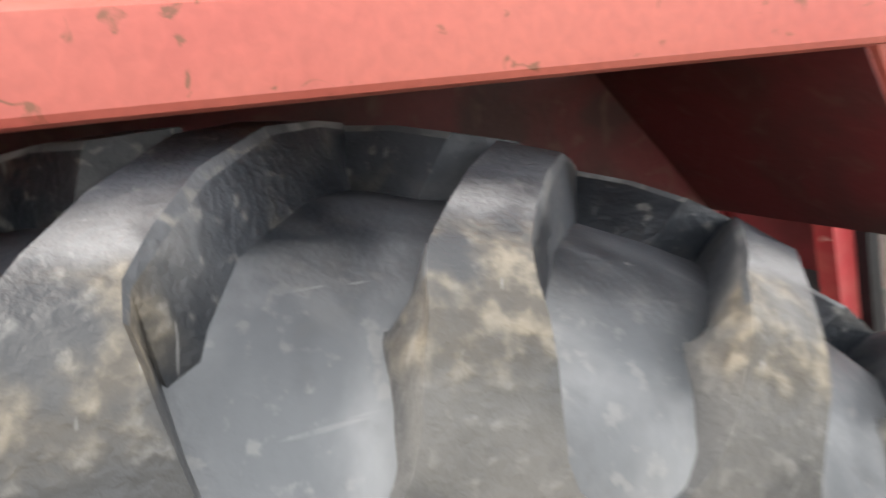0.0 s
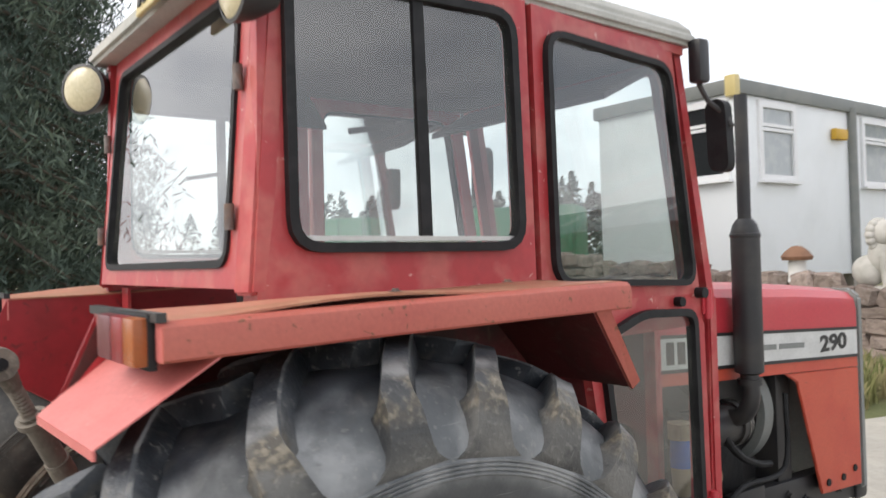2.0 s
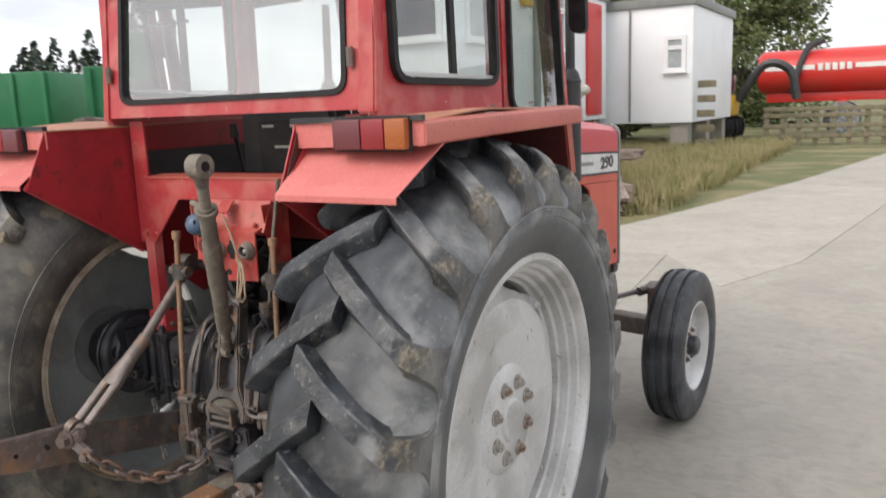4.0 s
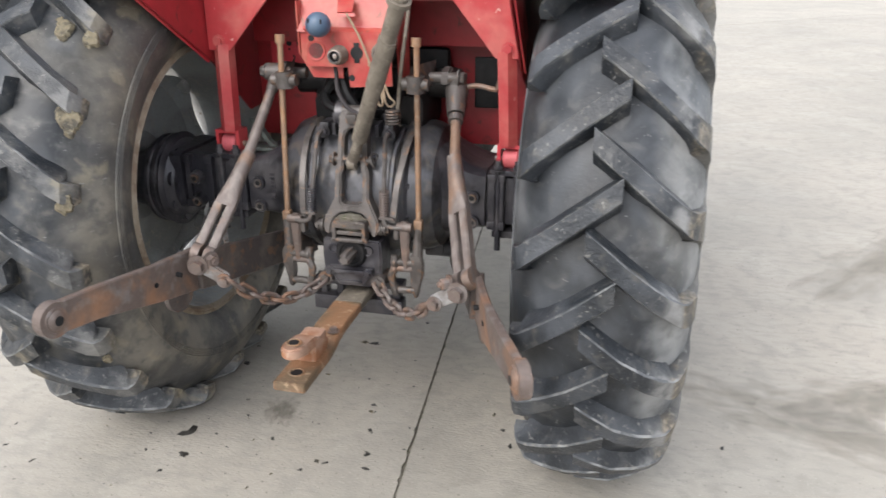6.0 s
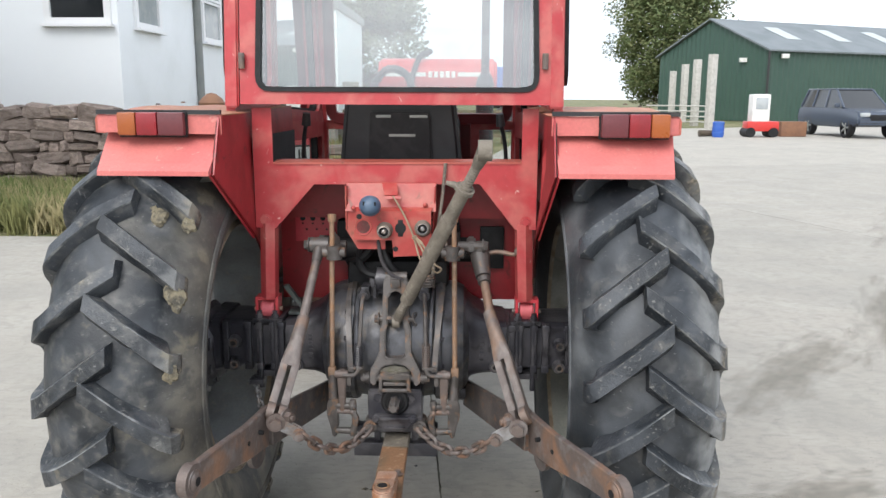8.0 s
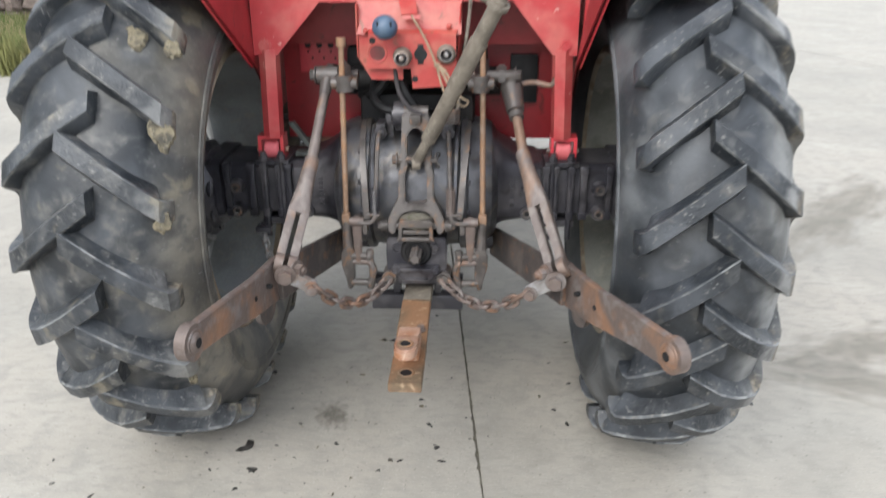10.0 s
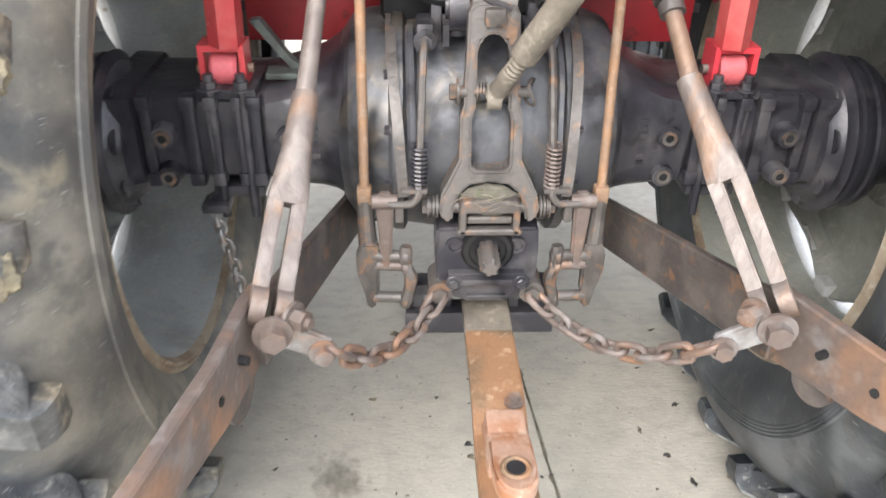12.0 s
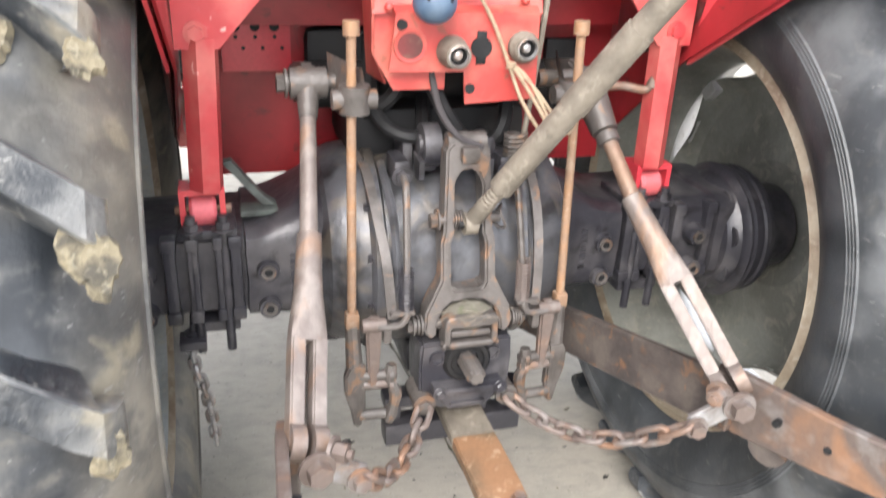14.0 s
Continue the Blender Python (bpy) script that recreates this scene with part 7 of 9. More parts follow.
    for k in range(7):
        bm = bm_new()
        box(bm, (0.055 + k * 0.038, -0.2305, 2.292), (0.022, 0.004, 0.05), (-6, 0, 0))
        part("bar", bm, "decal_black", n)
    # work lamps
    for x, y, z in ((-0.545, -0.215, 2.185), (0.60, -0.215, 2.155)):
        l = new("work_lamp")
        l.parent = g
        tagged(l, "round cream-glassed work lamp")
        if x < 0:
            l.matrix_local = Matrix.Translation((x - 0.02, y, z + 0.005)) @ Matrix.Rotation(radians(38), 4, "Z") @ Matrix.Scale(1.15, 4) @ Matrix.Translation((-x, -y, -z))
        bm = bm_new()
        lathe(bm, [(y + 0.075, 0.0), (y + 0.07, 0.03), (y + 0.03, 0.055), (y, 0.064), (y - 0.012, 0.066), (y - 0.014, 0.058)], "y", (x, 0, z), 28)
        bmesh.ops.recalc_face_normals(bm, faces=bm.faces)
        part("lamp_shell", bm, "black_paint", l)
        bm = bm_new()
        lathe(bm, [(y - 0.026, 0.0), (y - 0.024, 0.03), (y - 0.018, 0.05), (y - 0.010, 0.060)], "y", (x, 0, z), 28)
        bmesh.ops.recalc_face_normals(bm, faces=bm.faces)
        part("lamp_glass", bm, "lamp_cream", l)
        bm = bm_new()
        tube(bm, [(x, y + 0.05, z), (x * 0.97, y + 0.07, z + 0.05), (x * 0.95, y + 0.09, z + 0.09)], 0.011, 8)
        part("lamp_bracket", bm, "black_paint", l)
    # mirror and side lamp
    for s in (-1, 1):
        m = new("wing_mirror")
        m.parent = g
        bm = bm_new()
        box(bm, (s * 0.545, 1.225, 2.215), (0.045, 0.05, 0.13), (0, 0, 0), 0.012)
        part("side_lamp", bm, "black_paint", m)
        bm = bm_new()
        tube(bm, curve_pts([(s * 0.53, 1.23, 2.17), (s * 0.55, 1.26, 2.10), (s * 0.58, 1.29, 2.06), (s * 0.60, 1.30, 2.02)], 4), 0.008, 8)
        part("mirror_arm", bm, "black_paint", m)
        bm = bm_new()
        out = rounded([(s * 0.520, 1.292, 1.895), (s * 0.600, 1.275, 1.885), (s * 0.592, 1.275, 2.105), (s * 0.512, 1.292, 2.11)], 0.038, 4)
        slab(bm, out, (0.0, 0.035, 0))
        part("mirror_head", bm, "black_rubber", m)
    for s in (-1, 1):
        # Added dark panel covers the red wing side to keep the cab dark.
        bm = bm_new()
        slab(bm, [(s * 0.486, -0.13, 1.43), (s * 0.486, 0.52, 1.30), (s * 0.486, 0.52, 1.50), (s * 0.486, -0.13, 1.50)], (-s * 0.006, 0, 0))
        part("side_trim", bm, "lining", g, "added dark panel over the red wing side inside the cab")
        bm = bm_new()
        tube(bm, curve_pts([(s * 0.40, 0.30, 1.30), (s * 0.39, 0.26, 1.45), (s * 0.37, 0.22, 1.54)], 4), 0.008, 8)
        rod(bm, (s * 0.37, 0.22, 1.53), (s * 0.365, 0.21, 1.575), 0.018, 0.014)
        part("lever", bm, "black_paint", g, "black control lever")
    # seat and console
    t = new("driver_seat")
    t.parent = tractor
    tagged(t, "black vinyl driver's seat")
    bm = bm_new()
    box(bm, (0, 0.38, 1.22), (0.50, 0.46, 0.14), (0, 0, 0), 0.05)
    part("cushion", bm, "seat_vinyl", t)
    bm = bm_new()
    out = rounded([(-0.245, 0.115, 1.20), (0.245, 0.115, 1.20), (0.198, 0.075, 1.645), (-0.198, 0.075, 1.645)], 0.04, 5)
    slab(bm, out, (0, 0.11, 0.010))
    bmesh.ops.bevel(bm, geom=[e for e in bm.edges if e.calc_face_angle(0) > 0.6], offset=0.018, segments=3, affect="EDGES")
    part("backrest", bm, "seat_vinyl", t)
    bm = bm_new()
    slab(bm, rounded([(-0.118, 0.083, 1.30), (0.118, 0.083, 1.30), (0.108, 0.062, 1.585), (-0.108, 0.062, 1.585)], 0.014, 3), (0, 0.03, 0.003))
    bmesh.ops.bevel(bm, geom=[e for e in bm.edges if e.calc_face_angle(0) > 0.6], offset=0.005, segments=2, affect="EDGES")
    shell = part("back_shell", bm, "black_rubber", t, "black pressed back shell")
    for x0, x1, z in ((-0.085, -0.032, 1.568), (0.036, 0.100, 1.568), (-0.040, 0.056, 1.500)):
        bm = bm_new()
        box(bm, ((x0 + x1) / 2, 0.0625 + (1.585 - z) * 0.073, z), (x1 - x0, 0.006, 0.010), (-4, 0, 0), 0.002)
        part("pressed_slot", bm, "grey_cladding", shell)
    bm = bm_new()
    box(bm, (0, 1.17, 1.42), (0.42, 0.16, 0.22), (0, 0, 0), 0.03)
    part("dashboard", bm, "black_paint", tractor)
    bm = bm_new()
    pts = [(0.2 * math.cos(a), 0.93 + 0.2 * math.sin(a) * 0.8, 1.50 + 0.2 * math.sin(a) * 0.6) for a in [math.tau * k / 32 for k in range(32)]]
    tube(bm, pts, 0.013, 8, True)
    rod(bm, (0, 0.93, 1.50), (0, 1.15, 1.36), 0.02)
    for k in range(3):
        a = math.tau * k / 3 + 0.5
        rod(bm, (0, 0.93, 1.495), (0.2 * math.cos(a), 0.93 + 0.16 * math.sin(a), 1.50 + 0.12 * math.sin(a)), 0.008)
    part("steering_wheel", bm, "black_rubber", tractor)


cab()


def front_end():
    # bonnet
    g = new("bonnet")
    g.parent = tractor
    bm = bm_new()
    sec = [(-0.285, -0.14), (-0.285, -0.02), (-0.278, 0.02), (-0.25, 0.05), (-0.18, 0.065), (0, 0.075), (0.18, 0.065), (0.25, 0.05), (0.278, 0.02), (0.285, -0.02), (0.285, -0.14)]
    rings = []
    for y, z in ((1.31, 1.480), (1.7, 1.468), (2.2, 1.444), (2.55, 1.420), (2.66, 1.408)):
        rings.append([bm.verts.new((x, y, z + dz)) for x, dz in sec])
    for q, w in zip(rings, rings[1:]):
        for i in range(len(sec) - 1):
            bm.faces.new((q[i], q[i + 1], w[i + 1], w[i]))
    bm.faces.new(rings[-1])
    bmesh.ops.recalc_face_normals(bm, faces=bm.faces)
    part("bonnet_top", bm, "bonnet_paint", g, "red bonnet top")
    def zs(y):
        return 1.480 - (y - 1.31) * 0.053
    for s in (-1, 1):
        def B(y, dz, dx=0.0):
            return (s * (0.286 + dx), y, zs(y) + dz)
        bm = bm_new()
        slab(bm, [B(1.31, -0.265), B(2.655, -0.265), B(2.655, -0.13), B(1.31, -0.13)], (-s * 0.01, 0, 0))
        part("stripe_panel", bm, "panel_red", g)
        bm = bm_new()
        slab(bm, [B(1.32, -0.215, 0.001), B(2.650, -0.215, 0.001), B(2.650, -0.10, 0.001), B(1.32, -0.10, 0.001)], (s * 0.003, 0, 0))
        part("stripe", bm, "white_stripe", g, "silver-white decal stripe with black edges")
        for dz in (-0.217, -0.101):
            bm = bm_new()
            slab(bm, [B(1.32, dz - 0.006, 0.004), B(2.650, dz - 0.006, 0.004), B(2.650, dz + 0.006, 0.004), B(1.32, dz + 0.006, 0.004)], (s * 0.002, 0, 0))
            part("stripe_edge", bm, "decal_black", g)
        # maker's mark and name as plain shapes
        for y0, y1 in ((1.52, 1.545), (1.56, 1.59), (1.605, 1.63), (1.36, 1.40), (1.42, 1.46)):
            bm = bm_new()
            slab(bm, [B(y0, -0.195, 0.004), B(y1, -0.195, 0.004), B(y1, -0.12, 0.004), B(y0, -0.12, 0.004)], (s * 0.002, 0, 0))
            part("mark", bm, "decal_black", g)
        bm = bm_new()
        for y0, y1 in ((1.90, 2.02), (2.04, 2.22)):
            slab(bm, [B(y0, -0.168, 0.004), B(y1, -0.168, 0.004), B(y1, -0.148, 0.004), B(y0, -0.148, 0.004)], (s * 0.002, 0, 0))
        part("name_bar", bm, "grey_cladding", g)
        # number on the stripe
        cu = bpy.data.curves.new("number", "FONT")
        cu.body, cu.size, cu.extrude, cu.align_x, cu.align_y = "290", 0.105, 0.001, "CENTER", "CENTER"
        cu.offset = 0.0035
        cu.materials.append(M["decal_black"])
        o = new("number", cu)
        o.parent = g
        o.matrix_local = Matrix.Translation((s * 0.2915, 2.45, zs(2.45) - 0.158)) @ Euler((radians(90), 0, radians(90 * s))).to_matrix().to_4x4() @ Matrix.Diagonal((1.35, 0.85, 1, 1))
        # front side panel
        bm = bm_new()
        slab(bm, [B(2.09, -0.268), (s * 0.286, 2.17, 1.13), (s * 0.286, 2.335, 0.66), (s * 0.286, 2.66, 0.64), B(2.66, -0.268)], (-s * 0.012, 0, 0))
        bmesh.ops.bevel(bm, geom=bm.edges[:], offset=0.004, segments=2, affect="EDGES")
        part("side_panel", bm, "panel_red", g, "orange-red grille side panel")
        for y, z in ((2.38, 0.70), (2.50, 0.70), (2.60, 0.72)):
            bm = bm_new()
            rod(bm, (s * 0.2865, y, z), (s * 0.292, y, z), 0.015, seg=14)
            part("panel_hole", bm, "black_rubber", g)
    bm = bm_new()
    slab(bm, [(-0.29, 2.662, 0.62), (0.29, 2.662, 0.62), (0.29, 2.662, 1.44), (0.25, 2.662, 1.475), (-0.25, 2.662, 1.475), (-0.29, 2.662, 1.44)], (0, 0.045, 0))
    bmesh.ops.bevel(bm, geom=bm.edges[:], offset=0.01, segments=2, affect="EDGES")
    part("grille_surround", bm, "grey_cladding", g, "grey grille surround")
    # engine
    e = new("engine")
    e.parent = tractor
    tagged(e, "dark oily diesel engine")
    bm = bm_new()
    box(bm, (0, 1.75, 0.95), (0.26, 0.85, 0.46), (0, 0, 0), 0.03)
    box(bm, (0, 1.75, 1.22), (0.20, 0.78, 0.12), (0, 0, 0), 0.03)
    part("block", bm, "black_paint", e)
    bm = bm_new()
    rod(bm, (0.05, 1.93, 0.95), (0.05, 1.93, 0.90), 0.1)
    rod(bm, (0.22, 1.52, 1.02), (0.22, 1.78, 1.02), 0.075, seg=24)
    rod(bm, (0.22, 1.78, 1.02), (0.22, 1.83, 1.02), 0.085, seg=24)
    part("alternator", bm, "black_paint", e)
    bm = bm_new()
    rod(bm, (0.22, 1.81, 1.02), (0.22, 1.85, 1.02), 0.088, 0.075, 24)
    part("alternator_end", bm, "grey_iron_clean", e)
    bm = bm_new()
    rod(bm, (0.20, 1.50, 0.84), (0.20, 1.66, 0.84), 0.055, seg=20)
    part("filter", bm, "black_paint", e)
    bm = bm_new()
    rod(bm, (0.20, 1.66, 0.84), (0.20, 1.72, 0.84), 0.045, seg=20)
    part("filter_bowl", bm, "cord", e)
    bm = bm_new()
    box(bm, (0.275, 1.50, 0.93), (0.03, 0.05, 0.035), (20, 0, 0), 0.006)
    part("yellow_tap", bm, "machine_yellow", e, "small yellow tap")
    bm = bm_new()
    lathe(bm, [(2.02, 0.20), (2.02, 0.235), (2.08, 0.235), (2.08, 0.20)], "y", (0, 0, 1.02), 48)
    bmesh.ops.recalc_face_normals(bm, faces=bm.faces)
    part("fan_cowl", bm, "grey_cladding", e)
    bm = bm_new()
    box(bm, (0, 2.16, 1.0), (0.46, 0.10, 0.56), (0, 0, 0), 0.01)
    part("radiator", bm, "black_paint", e)
    bm = bm_new()
    tube(bm, curve_pts([(0.26, 1.42, 1.25), (0.27, 1.6, 1.10), (0.28, 1.75, 0.93), (0.27, 1.9, 0.86), (0.26, 2.0, 0.84)], 5), 0.014, 8)
    part("hose", bm, "black_rubber", e)
    bm = bm_new()
    tube(bm, curve_pts([(0.25, 1.40, 1.12), (0.28, 1.55, 1.05), (0.27, 1.62, 0.92), (0.24, 1.6, 0.80)], 5), 0.012, 8)
    part("hose", bm, "black_rubber", e)
    bm = bm_new()
    tube(bm, curve_pts([(0.27, 1.42, 0.76), (0.285, 1.6, 0.72), (0.285, 1.78, 0.80), (0.285, 2.06, 0.82), (0.285, 2.08, 1.1)], 5), 0.010, 8)
    part("hose", bm, "black_rubber", e)
    # fuel filter seen through the door glass
    bm = bm_new()
    rod(bm, (0.36, 1.33, 0.97), (0.36, 1.33, 1.06), 0.035, seg=20)
    part("fuel_bowl", bm, "blue_paint", e, "blue fuel filter cap")
    bm = bm_new()
    rod(bm, (0.36, 1.33, 1.06), (0.36, 1.33, 1.11), 0.042, seg=20)
    rod(bm, (0.36, 1.33, 0.88), (0.36, 1.33, 0.97), 0.030, 0.034, 20)
    part("fuel_filter", bm, "cord", e)
    # exhaust
    x = new("exhaust_stack")
    x.parent = tractor
    tagged(x, "black upright exhaust silencer")
    bm = bm_new()
    lathe(bm, [(1.215, 0.0), (1.215, 0.030), (1.225, 0.050), (1.70, 0.050), (1.702, 0.053), (1.712, 0.053), (1.714, 0.050), (1.745, 0.042), (1.765, 0.028), (1.765, 0.0)], "z", (0.345, 1.75, 0), 32)
    bmesh.ops.recalc_face_normals(bm, faces=bm.faces)
    part("silencer", bm, "black_paint", x)
    bm = bm_new()
    lathe(bm, [(1.76, 0.023), (2.205, 0.023), (2.205, 0.018), (2.1, 0.018)], "z", (0.345, 1.75, 0), 24)
    part("tail_pipe", bm, "black_paint", x)
    bm = bm_new()
    tube(bm, curve_pts([(0.345, 1.75, 1.225), (0.345, 1.75, 1.12), (0.30, 1.75, 1.06), (0.20, 1.75, 1.05)], 5), 0.032, 14)
    rod(bm, (0.345, 1.75, 1.18), (0.345, 1.75, 1.20), 0.042, seg=20)
    part("elbow", bm, "black_paint", x)
    # front frame, axle and steering
    f = new("front_frame")
    f.parent = tractor
    tagged(f, "black front frame and axle")
    for s in (-1, 1):
        bm = bm_new()
        box(bm, (s * 0.21, 2.28, 0.66), (0.07, 0.85, 0.15), (-2, 0, 0), 0.01)
        part("frame_rail", bm, "black_paint", f)
        for k in range(5):
            bm = bm_new()
            hexbolt(bm, (s * 0.246, 2.02 + k * 0.13, 0.68 if k % 2 else 0.64), (s, 0, 0), 0.016, 0.012)
            part("rail_bolt", bm, "black_paint", f)
        bm = bm_new()
        box(bm, (s * 0.26, 1.83, 0.68), (0.03, 0.22, 0.19), (0, 0, 0), 0.008)
        part("step_plate", bm, "black_paint", f)
        bm = bm_new()
        box(bm, (s * 0.40, 2.02, 0.47), (0.60, 0.10, 0.09), (0, s * 4, 0), 0.01)
        rod(bm, (s * 0.69, 2.02, 0.36), (s * 0.69, 2.02, 0.66), 0.035, seg=18)
        rod(bm, (s * 0.69, 2.02, 0.385), (s * 0.81, 2.00, 0.385), 0.03)
        box(bm, (s * 0.69, 1.97, 0.67), (0.06, 0.16, 0.03), (0, 0, 0), 0.008)
        part("axle_arm", bm, "rust", f)
        bm = bm_new()
        tube(bm, [(s * 0.40, 1.30, 0.66), (s * 0.46, 1.6, 0.64), (s * 0.68, 1.91, 0.67)], 0.013, 10)
        rod(bm, (s * 0.655, 1.86, 0.665), (s * 0.68, 1.91, 0.67), 0.022)
        part("drag_link", bm, "grey_iron", f)
    bm = bm_new()
    box(bm, (0, 2.02, 0.50), (0.40, 0.14, 0.12), (0, 0, 0), 0.02)
    part("axle_beam", bm, "black_paint", f)
    bm = bm_new()
    box(bm, (0, 2.72, 0.66), (0.52, 0.10, 0.20), (0, 0, 0), 0.02)
    part("front_weight_frame", bm, "black_paint", f)
    bm = bm_new()
    box(bm, (0, 1.75, 0.66), (0.28, 0.8, 0.18), (0, 0, 0), 0.04)
    part("sump", bm, "black_paint", f)


front_end()


# ---- the yard's surroundings ----
def leaf_cloud(rng, centres, count, size, flat=0.5, wide=0.45, droop=0.0):
    """Many small leaf blades round clump centres (x, y, z, radius), as one mesh."""
    verts, faces = [], []
    for _ in range(count):
        cx, cy, cz, r = centres[rng.randrange(len(centres))]
        while True:
            p = Vector((rng.uniform(-1, 1), rng.uniform(-1, 1), rng.uniform(-1, 1)))
            if 0.25 < p.length < 1:
                break
        p = p * r
        p.z *= flat
        c = Vector((cx, cy, cz)) + p
        u = Vector((rng.uniform(-1, 1), rng.uniform(-1, 1), rng.uniform(-0.6, 0.6) - droop)).normalized()
        v = u.cross(Vector((rng.uniform(-1, 1), rng.uniform(-1, 1), rng.uniform(-1, 1)))).normalized()
        s = size * rng.uniform(0.6, 1.4)
        i = len(verts)
        verts += [c - u * s, c - v * s * wide, c + u * s, c + v * s * wide]
        faces.append((i, i + 1, i + 2, i + 3))
    me = bpy.data.meshes.new("crown")
    me.from_pydata(verts, [], faces)
    return me


def add_mesh(name, me, material, parent=None, label=""):
    me.materials.append(M[material])
    ob = new(name, me)
    if parent is not None:
        ob.parent = parent
    return tagged(ob, label)


def spruce(at, h, spread, seed, label="tall dark green spruce tree with drooping branches"):
    rng = random.Random(seed)
    t = thing("spruce_tree", label, "tree", at, "dark spruces beside the yard")
    bm = bm_new()
    rod(bm, (0, 0, 0), (0, 0, h * 0.95), 0.22 + h * 0.01, 0.03, 10)
    part("trunk", bm, "bark", t)
    centres = []
    n = int(h * 3.2)
    bl = bm_new()
    for k in range(n):
        z = h * (0.06 + 0.92 * k / n)
        r = spread * (1 - (k / n) ** 1.3) + 0.25
        for j in range(6):
            a = rng.uniform(0, math.tau)
            rr = r * rng.uniform(0.75, 1.1)
            tube(bl, [(0, 0, z), (rr * 0.5 * math.cos(a), rr * 0.5 * math.sin(a), z - 0.05 * rr), (rr * math.cos(a), rr * math.sin(a), z - rr * 0.28)], [0.05, 0.035, 0.01], 5)
            for q in (0.4, 0.65, 0.85, 1.0):
                centres.append((rr * q * math.cos(a), rr * q * math.sin(a), z - rr * 0.28 * q * q, 0.25 + 0.22 * rr * (1 - q * 0.5)))
    part("limb_whorl", bl, "bark", t)
    me = leaf_cloud(rng, centres, 120000, 0.10, 0.75, 0.13, 0.7)
    add_mesh("crown", me, "spruce", t)
    return t


def broadleaf(at, h, r, seed, label, count=26000, clumps=60):
    rng = random.Random(seed)
    t = thing("tree", label, "tree", at)
    bm = bm_new()
    tube(bm, curve_pts([(0, 0, 0), (0.1, 0, h * 0.25), (-0.1, 0.1, h * 0.5), (0, 0, h * 0.8)], 4), [0.3 - 0.02 * k for k in range(13)], 9)
    part("trunk", bm, "bark", t)
    bl = bm_new()
    centres = []
    for k in range(clumps):
        a, z = rng.uniform(0, math.tau), h * rng.uniform(0.12, 1.0)
        q = r * (1 - abs(z / h - 0.55) ** 1.7 * 1.6) * rng.uniform(0.35, 1.0)
        e = Vector((q * math.cos(a), q * math.sin(a), z))
        tube(bl, [(0, 0, max(0.2, z - q * 0.6)), e * 0.6 + Vector((0, 0, z * 0.35 - q * 0.2)), e], [0.10, 0.06, 0.015], 5)
        centres.append((*e, r * rng.uniform(0.22, 0.4)))
    part("limb_work", bl, "bark", t)
    add_mesh("crown", leaf_cloud(rng, centres, count, 0.15, 0.85), "leaf", t)
    return t


for k, (x, y, h, sp) in enumerate(((-11.6, 0.2, 20, 2.7), (-15.5, 1.3, 20, 2.7), (-19.0, 1.0, 22, 3.4))):
    spruce((x, y, -0.03), h, sp, 11 + k)

# far wood, past counting
def far_wood():
    rng = random.Random(5)
    verts, faces = [], []
    for k in range(190):
        t = k / 189
        x, y = -92 + 70 * t + rng.uniform(-5, 5), 38 + 60 * t + rng.uniform(-7, 7)
        h, r = rng.uniform(6.5, 9.5) * (1.2 if rng.random() > 0.75 else 1.0), rng.uniform(2.2, 3.4)
        for _ in range(260):
            f = rng.random()
            a, q = rng.uniform(0, math.tau), r * (1 - f) ** 0.8 * rng.uniform(0.5, 1.0)
            c = Vector((x + q * math.cos(a), y + q * math.sin(a), h * f))
            u = Vector((rng.uniform(-1, 1), rng.uniform(-1, 1), rng.uniform(-0.7, 0.2))).normalized() * rng.uniform(0.25, 0.55)
            v = u.cross(Vector((rng.uniform(-1, 1), rng.uniform(-1, 1), 1))).normalized() * rng.uniform(0.12, 0.28)
            i = len(verts)
            verts += [c - u, c - v, c + u, c + v]
            faces.append((i, i + 1, i + 2, i + 3))
    me = bpy.data.meshes.new("far_wood")
    me.from_pydata(verts, [], faces)
    ob = add_mesh("far_wood", me, "spruce")
    tagged(ob, "distant dark line of conifer wood", "wood", kind="stuff")


far_wood()


# stone wall
def stone_block(rng):
    bm = bm_new()
    bmesh.ops.create_cube(bm, size=1.0)
    bmesh.ops.bevel(bm, geom=bm.edges[:], offset=0.16, segments=1, affect="EDGES")
    for v in bm.verts:
        v.co += Vector((rng.uniform(-0.09, 0.09), rng.uniform(-0.09, 0.09), rng.uniform(-0.09, 0.09)))
    me = bpy.data.meshes.new("stone")
    bm.to_mesh(me)
    bm.free()
    me.materials.append(M["stone"])
    return me


